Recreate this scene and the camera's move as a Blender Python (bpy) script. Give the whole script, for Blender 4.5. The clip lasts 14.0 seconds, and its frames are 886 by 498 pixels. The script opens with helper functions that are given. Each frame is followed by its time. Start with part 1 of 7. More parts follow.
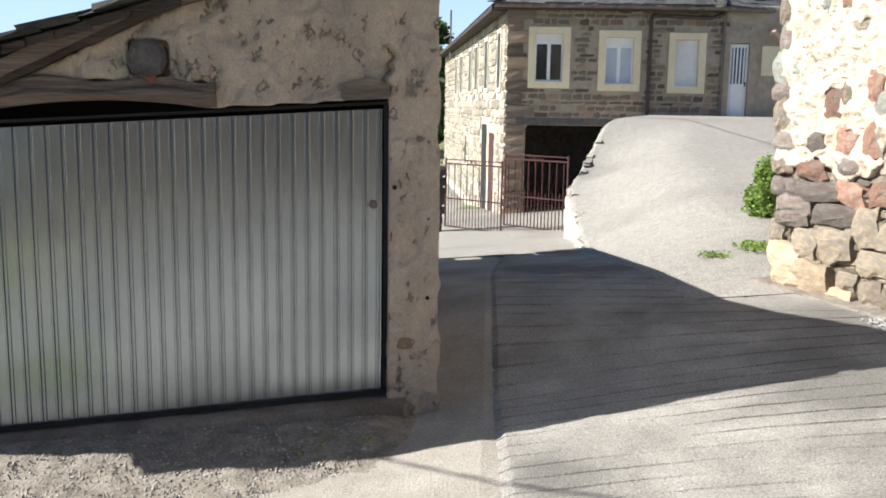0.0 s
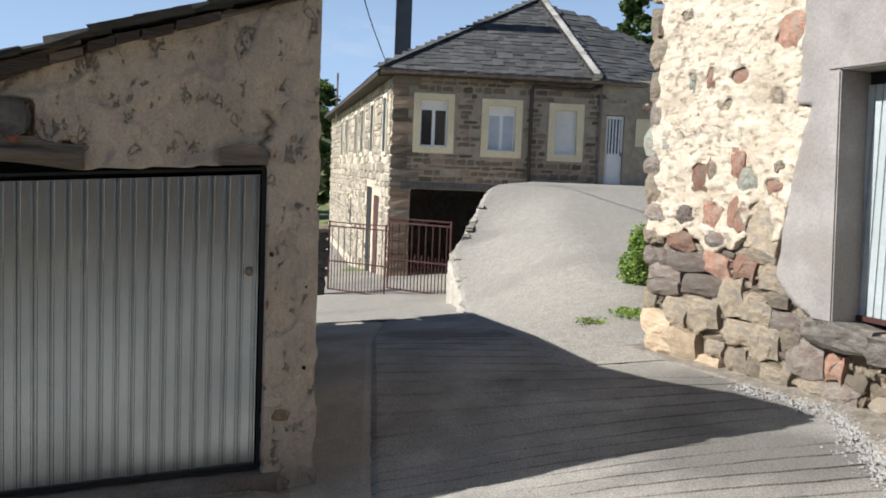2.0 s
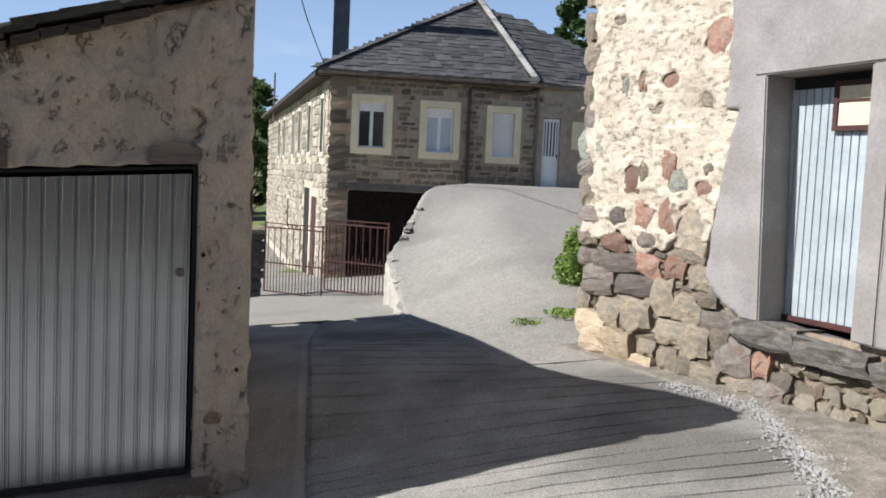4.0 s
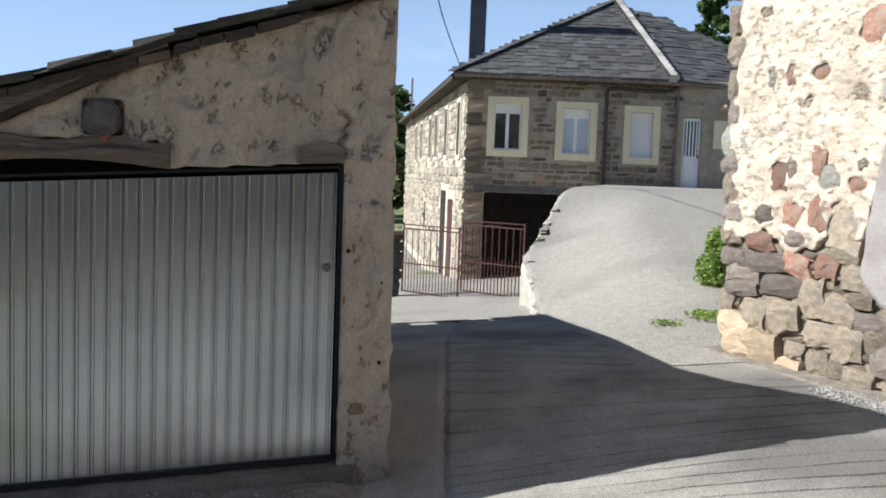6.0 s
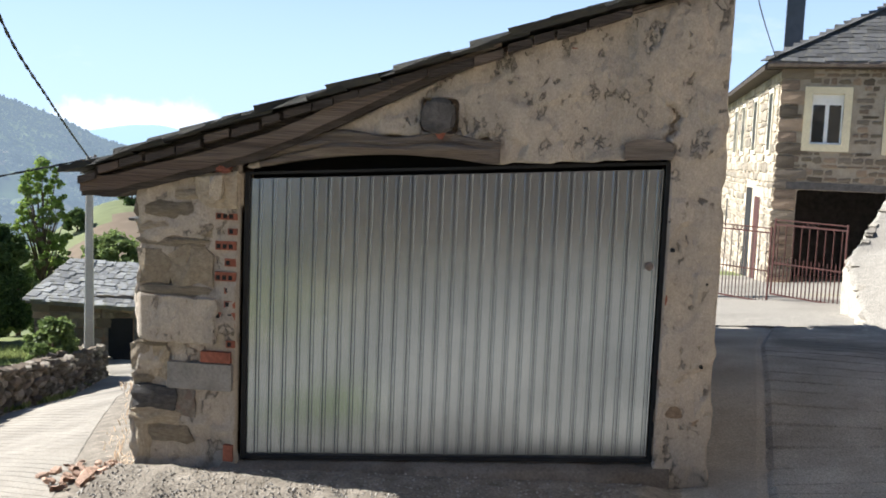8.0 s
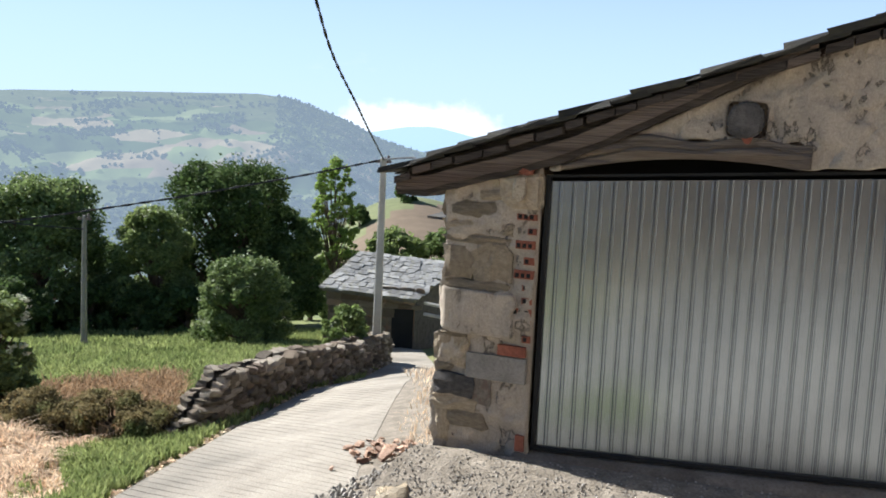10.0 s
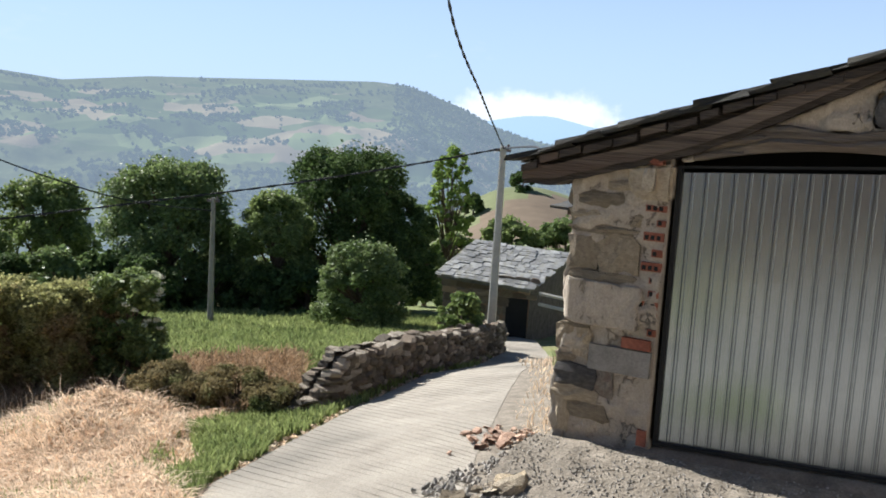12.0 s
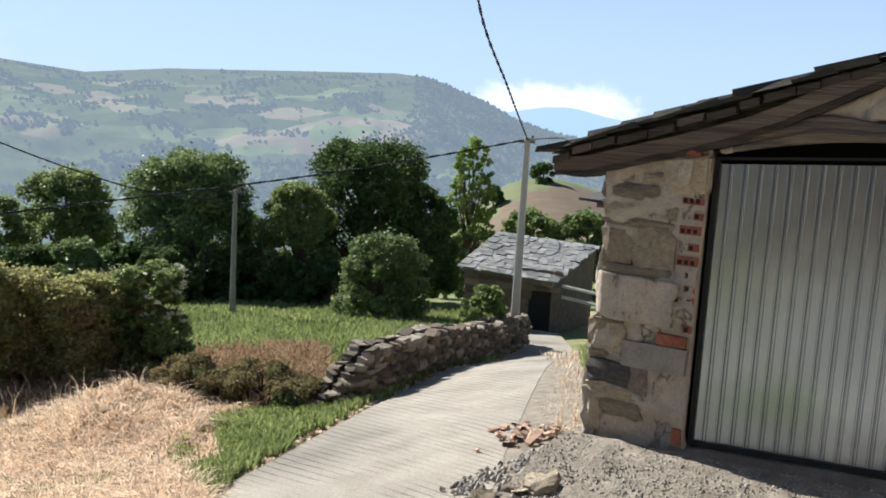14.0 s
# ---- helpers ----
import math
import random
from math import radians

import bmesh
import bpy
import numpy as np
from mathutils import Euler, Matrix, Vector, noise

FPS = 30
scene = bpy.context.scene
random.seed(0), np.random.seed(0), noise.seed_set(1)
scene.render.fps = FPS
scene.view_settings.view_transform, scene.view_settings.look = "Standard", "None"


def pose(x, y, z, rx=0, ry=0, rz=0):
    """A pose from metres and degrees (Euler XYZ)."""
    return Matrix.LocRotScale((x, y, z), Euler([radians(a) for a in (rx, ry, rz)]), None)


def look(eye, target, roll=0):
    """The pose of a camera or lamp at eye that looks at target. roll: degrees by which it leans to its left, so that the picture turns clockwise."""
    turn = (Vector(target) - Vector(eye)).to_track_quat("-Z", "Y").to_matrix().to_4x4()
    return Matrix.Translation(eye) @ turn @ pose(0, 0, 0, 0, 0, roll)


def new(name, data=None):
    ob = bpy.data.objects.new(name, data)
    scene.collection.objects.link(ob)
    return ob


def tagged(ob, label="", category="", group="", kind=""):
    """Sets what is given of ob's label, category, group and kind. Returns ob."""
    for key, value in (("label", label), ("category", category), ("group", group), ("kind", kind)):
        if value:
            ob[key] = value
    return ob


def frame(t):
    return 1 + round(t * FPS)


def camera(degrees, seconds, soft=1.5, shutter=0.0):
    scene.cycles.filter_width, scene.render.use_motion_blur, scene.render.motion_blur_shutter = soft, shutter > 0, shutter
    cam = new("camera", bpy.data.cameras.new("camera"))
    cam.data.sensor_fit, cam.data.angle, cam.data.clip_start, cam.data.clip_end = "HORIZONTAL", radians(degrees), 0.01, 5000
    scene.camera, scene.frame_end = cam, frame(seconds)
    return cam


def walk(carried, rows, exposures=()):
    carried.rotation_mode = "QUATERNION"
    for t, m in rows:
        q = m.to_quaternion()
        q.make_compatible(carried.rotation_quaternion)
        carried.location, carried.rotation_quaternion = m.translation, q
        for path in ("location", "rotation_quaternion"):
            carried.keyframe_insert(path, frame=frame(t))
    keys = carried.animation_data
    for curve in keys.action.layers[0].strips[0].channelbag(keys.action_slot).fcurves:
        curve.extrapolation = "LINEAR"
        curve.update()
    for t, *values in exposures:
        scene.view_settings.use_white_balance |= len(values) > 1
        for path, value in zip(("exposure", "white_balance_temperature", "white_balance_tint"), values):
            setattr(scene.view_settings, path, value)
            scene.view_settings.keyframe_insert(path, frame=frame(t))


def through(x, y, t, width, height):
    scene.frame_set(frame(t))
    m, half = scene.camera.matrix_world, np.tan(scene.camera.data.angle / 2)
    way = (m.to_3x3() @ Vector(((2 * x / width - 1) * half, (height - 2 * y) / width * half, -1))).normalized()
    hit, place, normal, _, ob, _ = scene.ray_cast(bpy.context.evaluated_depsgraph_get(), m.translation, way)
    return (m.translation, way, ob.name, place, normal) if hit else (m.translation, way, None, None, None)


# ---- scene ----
cam = camera(52.0, 14.0, soft=1.8)
ROWS = [
    (0.0, pose(0.039, 0.599, 1.857, 81.07, -0.96, 0.21)),
    (0.5, pose(0.049, 0.619, 1.868, 82.55, -1.06, -1.14)),
    (1.0, pose(0.063, 0.634, 1.884, 84.05, -1.57, -3.06)),
    (1.5, pose(0.077, 0.649, 1.898, 84.84, -1.93, -4.88)),
    (2.0, pose(0.085, 0.651, 1.906, 85.11, -2.33, -6.89)),
    (2.5, pose(0.099, 0.647, 1.915, 85.22, -2.62, -8.61)),
    (2.7, pose(0.112, 0.643, 1.921, 85.24, -2.76, -9.22)),
    (4.8, pose(0.114, 0.652, 1.881, 85.43, -2.63, -10.84)),
    (5.0, pose(0.114, 0.641, 1.879, 85.39, -2.55, -9.91)),
    (5.5, pose(0.106, 0.609, 1.875, 85.28, -2.39, -6.78)),
    (6.0, pose(0.079, 0.590, 1.855, 85.25, -2.15, -2.26)),
    (6.5, pose(0.056, 0.597, 1.831, 85.31, -1.95, 2.15)),
    (7.0, pose(0.028, 0.577, 1.814, 85.27, -2.05, 6.97)),
    (7.5, pose(-0.035, 0.579, 1.855, 84.56, -2.31, 11.37)),
    (8.0, pose(-0.147, 0.599, 1.858, 84.20, -2.35, 15.97)),
    (8.5, pose(-0.226, 0.559, 1.860, 83.95, -2.41, 20.38)),
    (9.0, pose(-0.265, 0.469, 1.867, 83.75, -2.40, 25.32)),
    (9.2, pose(-0.278, 0.429, 1.863, 83.73, -2.41, 27.09)),
    (11.3, pose(-0.345, 0.318, 1.864, 82.88, -3.21, 37.78)),
    (11.5, pose(-0.360, 0.303, 1.859, 82.75, -3.20, 38.32)),
    (12.0, pose(-0.375, 0.300, 1.850, 82.49, -3.48, 39.86)),
    (12.5, pose(-0.413, 0.316, 1.851, 82.23, -3.44, 40.80)),
    (13.0, pose(-0.464, 0.345, 1.844, 81.94, -3.41, 40.95)),
    (13.5, pose(-0.506, 0.371, 1.841, 81.78, -3.42, 41.03)),
    (14.0, pose(-0.534, 0.374, 1.839, 81.89, -3.39, 41.09)),
]
walk(cam, ROWS, [(0.0, 0.86, 5950, 10), (1.0, 0.62, 6050, 10), (2.5, 0.34, 5850, 10), (5.0, 0.32, 5750, 10), (6.5, 0.68, 5750, 10), (7.5, 0.93, 5980, 10), (9.0, 0.94, 6020, 10), (11.5, 0.68, 6080, 10), (14.0, 0.64, 6120, 10)])


# ---- world and sun ----
SUN_TO = Vector((-1.29, 0.02, 1.0)).normalized()
world = bpy.data.worlds.new("sky")
scene.world = world
world.use_nodes = True


def build_world():
    nt = world.node_tree
    nt.nodes.clear()
    out = nt.nodes.new("ShaderNodeOutputWorld")
    bg = nt.nodes.new("ShaderNodeBackground")
    sky = nt.nodes.new("ShaderNodeTexSky")
    sky.sky_type = "NISHITA"
    sky.sun_disc = False
    sky.sun_elevation = math.asin(SUN_TO.z)
    sky.sun_rotation = math.atan2(SUN_TO.x, SUN_TO.y)
    sky.air_density, sky.dust_density, sky.ozone_density = 1.0, 0.2, 3.0
    # thin summer clouds near the horizon and a few high wisps
    co = nt.nodes.new("ShaderNodeTexCoord")
    mp = nt.nodes.new("ShaderNodeMapping")
    mp.inputs["Scale"].default_value = (1.0, 1.0, 3.2)
    nz = nt.nodes.new("ShaderNodeTexNoise")
    nz.inputs["Scale"].default_value = 3.4
    nz.inputs["Detail"].default_value = 8
    nz.inputs["Roughness"].default_value = 0.58
    rp = nt.nodes.new("ShaderNodeValToRGB")
    rp.color_ramp.elements[0].position = 0.63
    rp.color_ramp.elements[1].position = 0.8
    mx = nt.nodes.new("ShaderNodeMix")
    mx.data_type = "RGBA"
    mx.inputs["B"].default_value = (12.0, 12.4, 13.0, 1)
    mul = nt.nodes.new("ShaderNodeMath")
    mul.operation = "MULTIPLY"
    mul.inputs[1].default_value = 0.5
    ln = nt.links.new
    ln(co.outputs["Generated"], mp.inputs["Vector"])
    ln(mp.outputs["Vector"], nz.inputs["Vector"])
    ln(nz.outputs["Fac"], rp.inputs["Fac"])
    ln(rp.outputs["Color"], mul.inputs[0])
    ln(mul.outputs[0], mx.inputs["Factor"])
    ln(sky.outputs["Color"], mx.inputs["A"])
    # pale summer haze low over the hills
    sp = nt.nodes.new("ShaderNodeSeparateXYZ")
    mr = nt.nodes.new("ShaderNodeMapRange")
    mr.interpolation_type = "SMOOTHSTEP"
    mr.inputs["From Min"].default_value, mr.inputs["From Max"].default_value = -0.02, 0.5
    mr.inputs["To Min"].default_value, mr.inputs["To Max"].default_value = 0.88, 0.0
    hz = nt.nodes.new("ShaderNodeMix")
    hz.data_type = "RGBA"
    hz.inputs["B"].default_value = (8.3, 10.9, 14.8, 1)
    ln(co.outputs["Generated"], sp.inputs[0])
    ln(sp.outputs["Z"], mr.inputs["Value"])
    ln(mr.outputs[0], hz.inputs["Factor"])
    ln(sky.outputs["Color"], hz.inputs["A"])
    ln(hz.outputs["Result"], mx.inputs["A"])
    # a bank of fair-weather cloud standing behind the far ridge
    off = nt.nodes.new("ShaderNodeVectorMath")
    off.operation = "SUBTRACT"
    off.inputs[1].default_value = (-math.sin(radians(34.0)), math.cos(radians(34.0)), 0.024)
    sq = nt.nodes.new("ShaderNodeVectorMath")
    sq.operation = "MULTIPLY"
    sq.inputs[1].default_value = (1.0, 1.0, 3.4)
    le = nt.nodes.new("ShaderNodeVectorMath")
    le.operation = "LENGTH"
    pn = nt.nodes.new("ShaderNodeTexNoise")
    pn.inputs["Scale"].default_value = 30.0
    pn.inputs["Detail"].default_value = 7
    pn.inputs["Roughness"].default_value = 0.6
    sb = nt.nodes.new("ShaderNodeMath")
    sb.operation = "MULTIPLY_ADD"
    sb.inputs[1].default_value = 0.13
    bk = nt.nodes.new("ShaderNodeMapRange")
    bk.interpolation_type = "SMOOTHSTEP"
    bk.inputs["From Min"].default_value, bk.inputs["From Max"].default_value = 0.12, 0.165
    bk.inputs["To Min"].default_value, bk.inputs["To Max"].default_value = 0.75, 0.0
    cb = nt.nodes.new("ShaderNodeMix")
    cb.data_type = "RGBA"
    cb.inputs["B"].default_value = (15.2, 15.6, 16.2, 1)
    ln(co.outputs["Generated"], off.inputs[0])
    ln(off.outputs[0], sq.inputs[0])
    ln(sq.outputs[0], le.inputs[0])
    ln(co.outputs["Generated"], pn.inputs["Vector"])
    ln(pn.outputs["Fac"], sb.inputs[0])
    ln(le.outputs["Value"], sb.inputs[2])
    ln(sb.outputs[0], bk.inputs["Value"])
    ln(bk.outputs[0], cb.inputs["Factor"])
    ln(mx.outputs["Result"], cb.inputs["A"])
    ln(cb.outputs["Result"], bg.inputs["Color"])
    bg.inputs["Strength"].default_value = 0.05
    ln(bg.outputs["Background"], out.inputs["Surface"])


build_world()
sun = new("sun", bpy.data.lights.new("sun", "SUN"))
sun.data.energy = 6.0
sun.data.angle = radians(0.53)
sun.data.color = (1.0, 0.94, 0.83)
sun.matrix_world = look(SUN_TO * 50, (0, 0, 0))


# ---- materials ----
def material(name, cols, scale=4.0, rough=0.85, bump=0.2, fine=30.0, metal=0.0, island=False, per_object=False, spec=0.35,
             stops=(0.3, 0.7), stretch=(1, 1, 1), dist=0.02, patch=None, palette=None, grain=(0.72, 1.28), through=0.0):
    """A surface with two scales of colour change and relief. cols: dark, light and optionally a stain colour."""
    m = bpy.data.materials.new(name)
    m.use_nodes = True
    nt = m.node_tree
    N, ln = nt.nodes.new, nt.links.new
    bs = nt.nodes["Principled BSDF"]
    bs.inputs["Roughness"].default_value = rough
    bs.inputs["Metallic"].default_value = metal
    bs.inputs["Specular IOR Level"].default_value = spec
    co = N("ShaderNodeTexCoord")
    mp = N("ShaderNodeMapping")
    mp.inputs["Scale"].default_value = stretch
    ln(co.outputs["Object"], mp.inputs["Vector"])
    n1 = N("ShaderNodeTexNoise")
    n1.inputs["Scale"].default_value = scale
    n1.inputs["Detail"].default_value = 6
    n1.inputs["Roughness"].default_value = 0.6
    n2 = N("ShaderNodeTexNoise")
    n2.inputs["Scale"].default_value = fine
    n2.inputs["Detail"].default_value = 5
    ln(mp.outputs[0], n1.inputs["Vector"])
    ln(mp.outputs[0], n2.inputs["Vector"])
    r1 = N("ShaderNodeValToRGB")
    r1.color_ramp.elements[0].position, r1.color_ramp.elements[1].position = stops
    r1.color_ramp.elements[0].color = (*cols[0], 1)
    r1.color_ramp.elements[1].color = (*cols[1], 1)
    ln(n1.outputs["Fac"], r1.inputs["Fac"])
    col = r1.outputs["Color"]
    if len(cols) > 2:
        n3 = N("ShaderNodeTexNoise")
        n3.inputs["Scale"].default_value = patch or scale * 0.35
        n3.inputs["Detail"].default_value = 4
        ln(mp.outputs[0], n3.inputs["Vector"])
        r3 = N("ShaderNodeValToRGB")
        r3.color_ramp.elements[0].position, r3.color_ramp.elements[1].position = 0.5, 0.62
        ln(n3.outputs["Fac"], r3.inputs["Fac"])
        mx = N("ShaderNodeMix")
        mx.data_type = "RGBA"
        mx.inputs["B"].default_value = (*cols[2], 1)
        ln(r3.outputs["Color"], mx.inputs["Factor"])
        ln(col, mx.inputs["A"])
        col = mx.outputs["Result"]
    if palette:
        oi = N("ShaderNodeObjectInfo")
        rp = N("ShaderNodeValToRGB")
        rp.color_ramp.interpolation = "CONSTANT"
        while len(rp.color_ramp.elements) < len(palette):
            rp.color_ramp.elements.new(0.5)
        for i, c in enumerate(palette):
            rp.color_ramp.elements[i].position = i / len(palette)
            rp.color_ramp.elements[i].color = (*c, 1)
        ln(oi.outputs["Random"], rp.inputs["Fac"])
        mx = N("ShaderNodeMix")
        mx.data_type = "RGBA"
        mx.inputs["Factor"].default_value = 0.65
        ln(col, mx.inputs["A"])
        ln(rp.outputs["Color"], mx.inputs["B"])
        col = mx.outputs["Result"]
    # fine grain multiplies the colour
    hs = N("ShaderNodeHueSaturation")
    mr = N("ShaderNodeMapRange")
    mr.inputs["To Min"].default_value, mr.inputs["To Max"].default_value = grain
    ln(n2.outputs["Fac"], mr.inputs["Value"])
    if island or per_object:
        if island:
            gi = N("ShaderNodeNewGeometry")
            rnd = gi.outputs["Random Per Island"]
        else:
            gi = N("ShaderNodeObjectInfo")
            rnd = gi.outputs["Random"]
        m2 = N("ShaderNodeMapRange")
        m2.inputs["To Min"].default_value, m2.inputs["To Max"].default_value = 0.6, 1.35
        ln(rnd, m2.inputs["Value"])
        mm = N("ShaderNodeMath")
        mm.operation = "MULTIPLY"
        ln(mr.outputs[0], mm.inputs[0])
        ln(m2.outputs[0], mm.inputs[1])
        ln(mm.outputs[0], hs.inputs["Value"])
    else:
        ln(mr.outputs[0], hs.inputs["Value"])
    ln(col, hs.inputs["Color"])
    ln(hs.outputs["Color"], bs.inputs["Base Color"])
    if bump:
        ad = N("ShaderNodeMath")
        ad.operation = "ADD"
        ln(n1.outputs["Fac"], ad.inputs[0])
        ln(n2.outputs["Fac"], ad.inputs[1])
        bp = N("ShaderNodeBump")
        bp.inputs["Strength"].default_value = bump
        bp.inputs["Distance"].default_value = dist
        ln(ad.outputs[0], bp.inputs["Height"])
        ln(bp.outputs["Normal"], bs.inputs["Normal"])
    if through:
        # thin leaves let light through
        tr = N("ShaderNodeBsdfTranslucent")
        ms = N("ShaderNodeMixShader")
        ms.inputs["Fac"].default_value = through
        ln(hs.outputs["Color"], tr.inputs["Color"])
        ln(bs.outputs[0], ms.inputs[1])
        ln(tr.outputs[0], ms.inputs[2])
        ln(ms.outputs[0], nt.nodes["Material Output"].inputs["Surface"])
    return m


def flaky(name, light, mid, stain, line, scale=5.0, pit=16.0, stretch=(1, 1, 1), rough=0.93, bump=0.9, dist=0.03, patch=1.1, lines=0.8, pits=0.8):
    """Old plaster: two tones, stained patches, thin dark flake edges and small pits."""
    m = bpy.data.materials.new(name)
    m.use_nodes = True
    nt = m.node_tree
    N, ln = nt.nodes.new, nt.links.new
    bs = nt.nodes["Principled BSDF"]
    bs.inputs["Roughness"].default_value = rough
    bs.inputs["Specular IOR Level"].default_value = 0.25
    co, mp = N("ShaderNodeTexCoord"), N("ShaderNodeMapping")
    mp.inputs["Scale"].default_value = stretch
    ln(co.outputs["Object"], mp.inputs["Vector"])

    def cloud(sc, detail, roughness):
        n = N("ShaderNodeTexNoise")
        n.inputs["Scale"].default_value, n.inputs["Detail"].default_value, n.inputs["Roughness"].default_value = sc, detail, roughness
        ln(mp.outputs[0], n.inputs["Vector"])
        return n.outputs["Fac"]

    def ramp(fac, *stops):
        r = N("ShaderNodeValToRGB")
        while len(r.color_ramp.elements) < len(stops):
            r.color_ramp.elements.new(0.5)
        for e, (p, c) in zip(r.color_ramp.elements, stops):
            e.position = p
            e.color = (*c, 1) if isinstance(c, tuple) else (c, c, c, 1)
        ln(fac, r.inputs["Fac"])
        return r.outputs["Color"]

    def times(a, k):
        q = N("ShaderNodeMath")
        q.operation = "MULTIPLY"
        ln(a, q.inputs[0])
        if isinstance(k, float):
            q.inputs[1].default_value = k
        else:
            ln(k, q.inputs[1])
        return q.outputs[0]

    def over(fac, a, c):
        x = N("ShaderNodeMix")
        x.data_type = "RGBA"
        ln(fac, x.inputs["Factor"])
        ln(a, x.inputs["A"])
        x.inputs["B"].default_value = (*c, 1)
        return x.outputs["Result"]

    big, flake, small, grain = cloud(patch, 5, 0.6), cloud(scale, 9, 0.68), cloud(pit, 4, 0.6), cloud(90, 3, 0.5)
    col = ramp(flake, (0.36, mid), (0.58, light))
    col = over(times(ramp(big, (0.47, 0.0), (0.62, 1.0)), 0.75), col, stain)
    # flake edges and pits get painted shade, since soft light shows little relief
    edge = ramp(flake, (0.385, 0.0), (0.4, 1.0), (0.425, 0.0))
    spot_mask = ramp(big, (0.4, 0.25), (0.6, 1.0))
    col = over(times(times(edge, spot_mask), lines), col, line)
    pits_mask = ramp(small, (0.67, 0.0), (0.75, 1.0))
    col = over(times(pits_mask, pits), col, line)
    hs, mr = N("ShaderNodeHueSaturation"), N("ShaderNodeMapRange")
    mr.inputs["To Min"].default_value, mr.inputs["To Max"].default_value = 0.68, 1.3
    ln(grain, mr.inputs["Value"])
    ln(mr.outputs[0], hs.inputs["Value"])
    ln(col, hs.inputs["Color"])
    ln(hs.outputs["Color"], bs.inputs["Base Color"])
    hgt = N("ShaderNodeMath")
    hgt.operation = "SUBTRACT"
    step = ramp(flake, (0.385, 0.0), (0.42, 0.6), (0.8, 1.0))
    ln(step, hgt.inputs[0])
    ln(pits_mask, hgt.inputs[1])
    bp = N("ShaderNodeBump")
    bp.inputs["Strength"].default_value, bp.inputs["Distance"].default_value = bump, dist
    ln(hgt.outputs[0], bp.inputs["Height"])
    ln(bp.outputs["Normal"], bs.inputs["Normal"])
    return m


M = {}
M["concrete"] = material("ribbed_concrete", [(0.25, 0.223, 0.187), (0.385, 0.35, 0.298), (0.195, 0.177, 0.15)], 1.6, 0.9, 0.8, 60, dist=0.012, patch=0.4, grain=(0.45, 1.55))
M["concrete_ramp"] = material("ramp_concrete", [(0.24, 0.22, 0.191), (0.305, 0.281, 0.244), (0.218, 0.2, 0.174)], 7, 0.9, 0.25, 50, dist=0.006, patch=0.3, grain=(-0.1, 2.2))
M["gravel"] = material("gravel_dirt", [(0.15, 0.128, 0.1), (0.32, 0.28, 0.23)], 7, 0.95, 0.7, 50, dist=0.02, grain=(0.4, 1.6))
M["earth"] = material("field_soil_and_grass", [(0.1, 0.13, 0.045), (0.22, 0.24, 0.09), (0.34, 0.27, 0.15)], 1.6, 0.95, 0.8, 24, patch=0.12)
M["plaster"] = flaky("weathered_plaster", (0.475, 0.408, 0.335), (0.365, 0.312, 0.258), (0.315, 0.278, 0.24), (0.22, 0.187, 0.158), 6.0, 14.0, (1, 1, 0.7), patch=1.1, dist=0.05, lines=0.5, pits=0.4, bump=1.0)
M["lime"] = flaky("lime_plaster", (0.68, 0.595, 0.47), (0.44, 0.357, 0.265), (0.5, 0.41, 0.31), (0.25, 0.19, 0.135), 8.5, 26.0, (1, 1, 2.0), patch=1.6, dist=0.03, bump=0.8, lines=0.6, pits=0.6)
M["cement"] = material("cement_render", [(0.25, 0.225, 0.212), (0.37, 0.335, 0.312), (0.28, 0.25, 0.225)], 2.2, 0.9, 0.2, 40, patch=1.3, grain=(0.75, 1.22))
M["stone"] = material("mixed_stone", [(0.17, 0.14, 0.11), (0.34, 0.28, 0.21), (0.3, 0.19, 0.13)], 5, 0.9, 0.8, 35, island=True, patch=2.5)
M["slate"] = material("roof_slate", [(0.1, 0.1, 0.1), (0.2, 0.2, 0.2), (0.2, 0.18, 0.13)], 6, 0.6, 0.5, 40, island=True, patch=3)
M["timber"] = material("old_timber", [(0.085, 0.063, 0.05), (0.235, 0.185, 0.15), (0.12, 0.085, 0.066)], 3, 0.88, 1.0, 24, stretch=(0.14, 3, 4), patch=1.2, grain=(0.5, 1.4))
M["galv"] = material("galvanised_steel", [(0.305, 0.345, 0.39), (0.375, 0.418, 0.467)], 2, 0.22, 0.015, 30, metal=0.95, grain=(0.94, 1.06))
M["galv_old"] = material("old_galvanised_steel", [(0.42, 0.46, 0.47), (0.56, 0.6, 0.61)], 3, 0.5, 0.08, 30, metal=0.35, grain=(0.85, 1.12))
# near-black that puts the shade of holes, gaps and openings into colour
M["dark"] = material("dark_gap", [(0.012, 0.012, 0.013), (0.02, 0.02, 0.02)], 3, 0.9, 0.0)
M["cream"] = material("cream_window_surround", [(0.66, 0.57, 0.39), (0.74, 0.65, 0.46)], 3, 0.8, 0.1, 40)
M["white"] = material("white_paint", [(0.74, 0.74, 0.74), (0.82, 0.82, 0.82)], 3, 0.45, 0.03, 40)
M["rust"] = material("rust_red_paint", [(0.045, 0.018, 0.016), (0.095, 0.032, 0.027)], 5, 0.7, 0.2, 40)
M["iron"] = material("grey_iron", [(0.12, 0.09, 0.08), (0.24, 0.2, 0.18)], 6, 0.6, 0.2, 40, metal=0.3)
M["pole"] = material("pole_concrete", [(0.4, 0.38, 0.35), (0.52, 0.5, 0.46)], 3, 0.9, 0.3, 40)
M["cable"] = material("black_cable", [(0.02, 0.02, 0.022), (0.04, 0.04, 0.045)], 8, 0.6, 0.0)
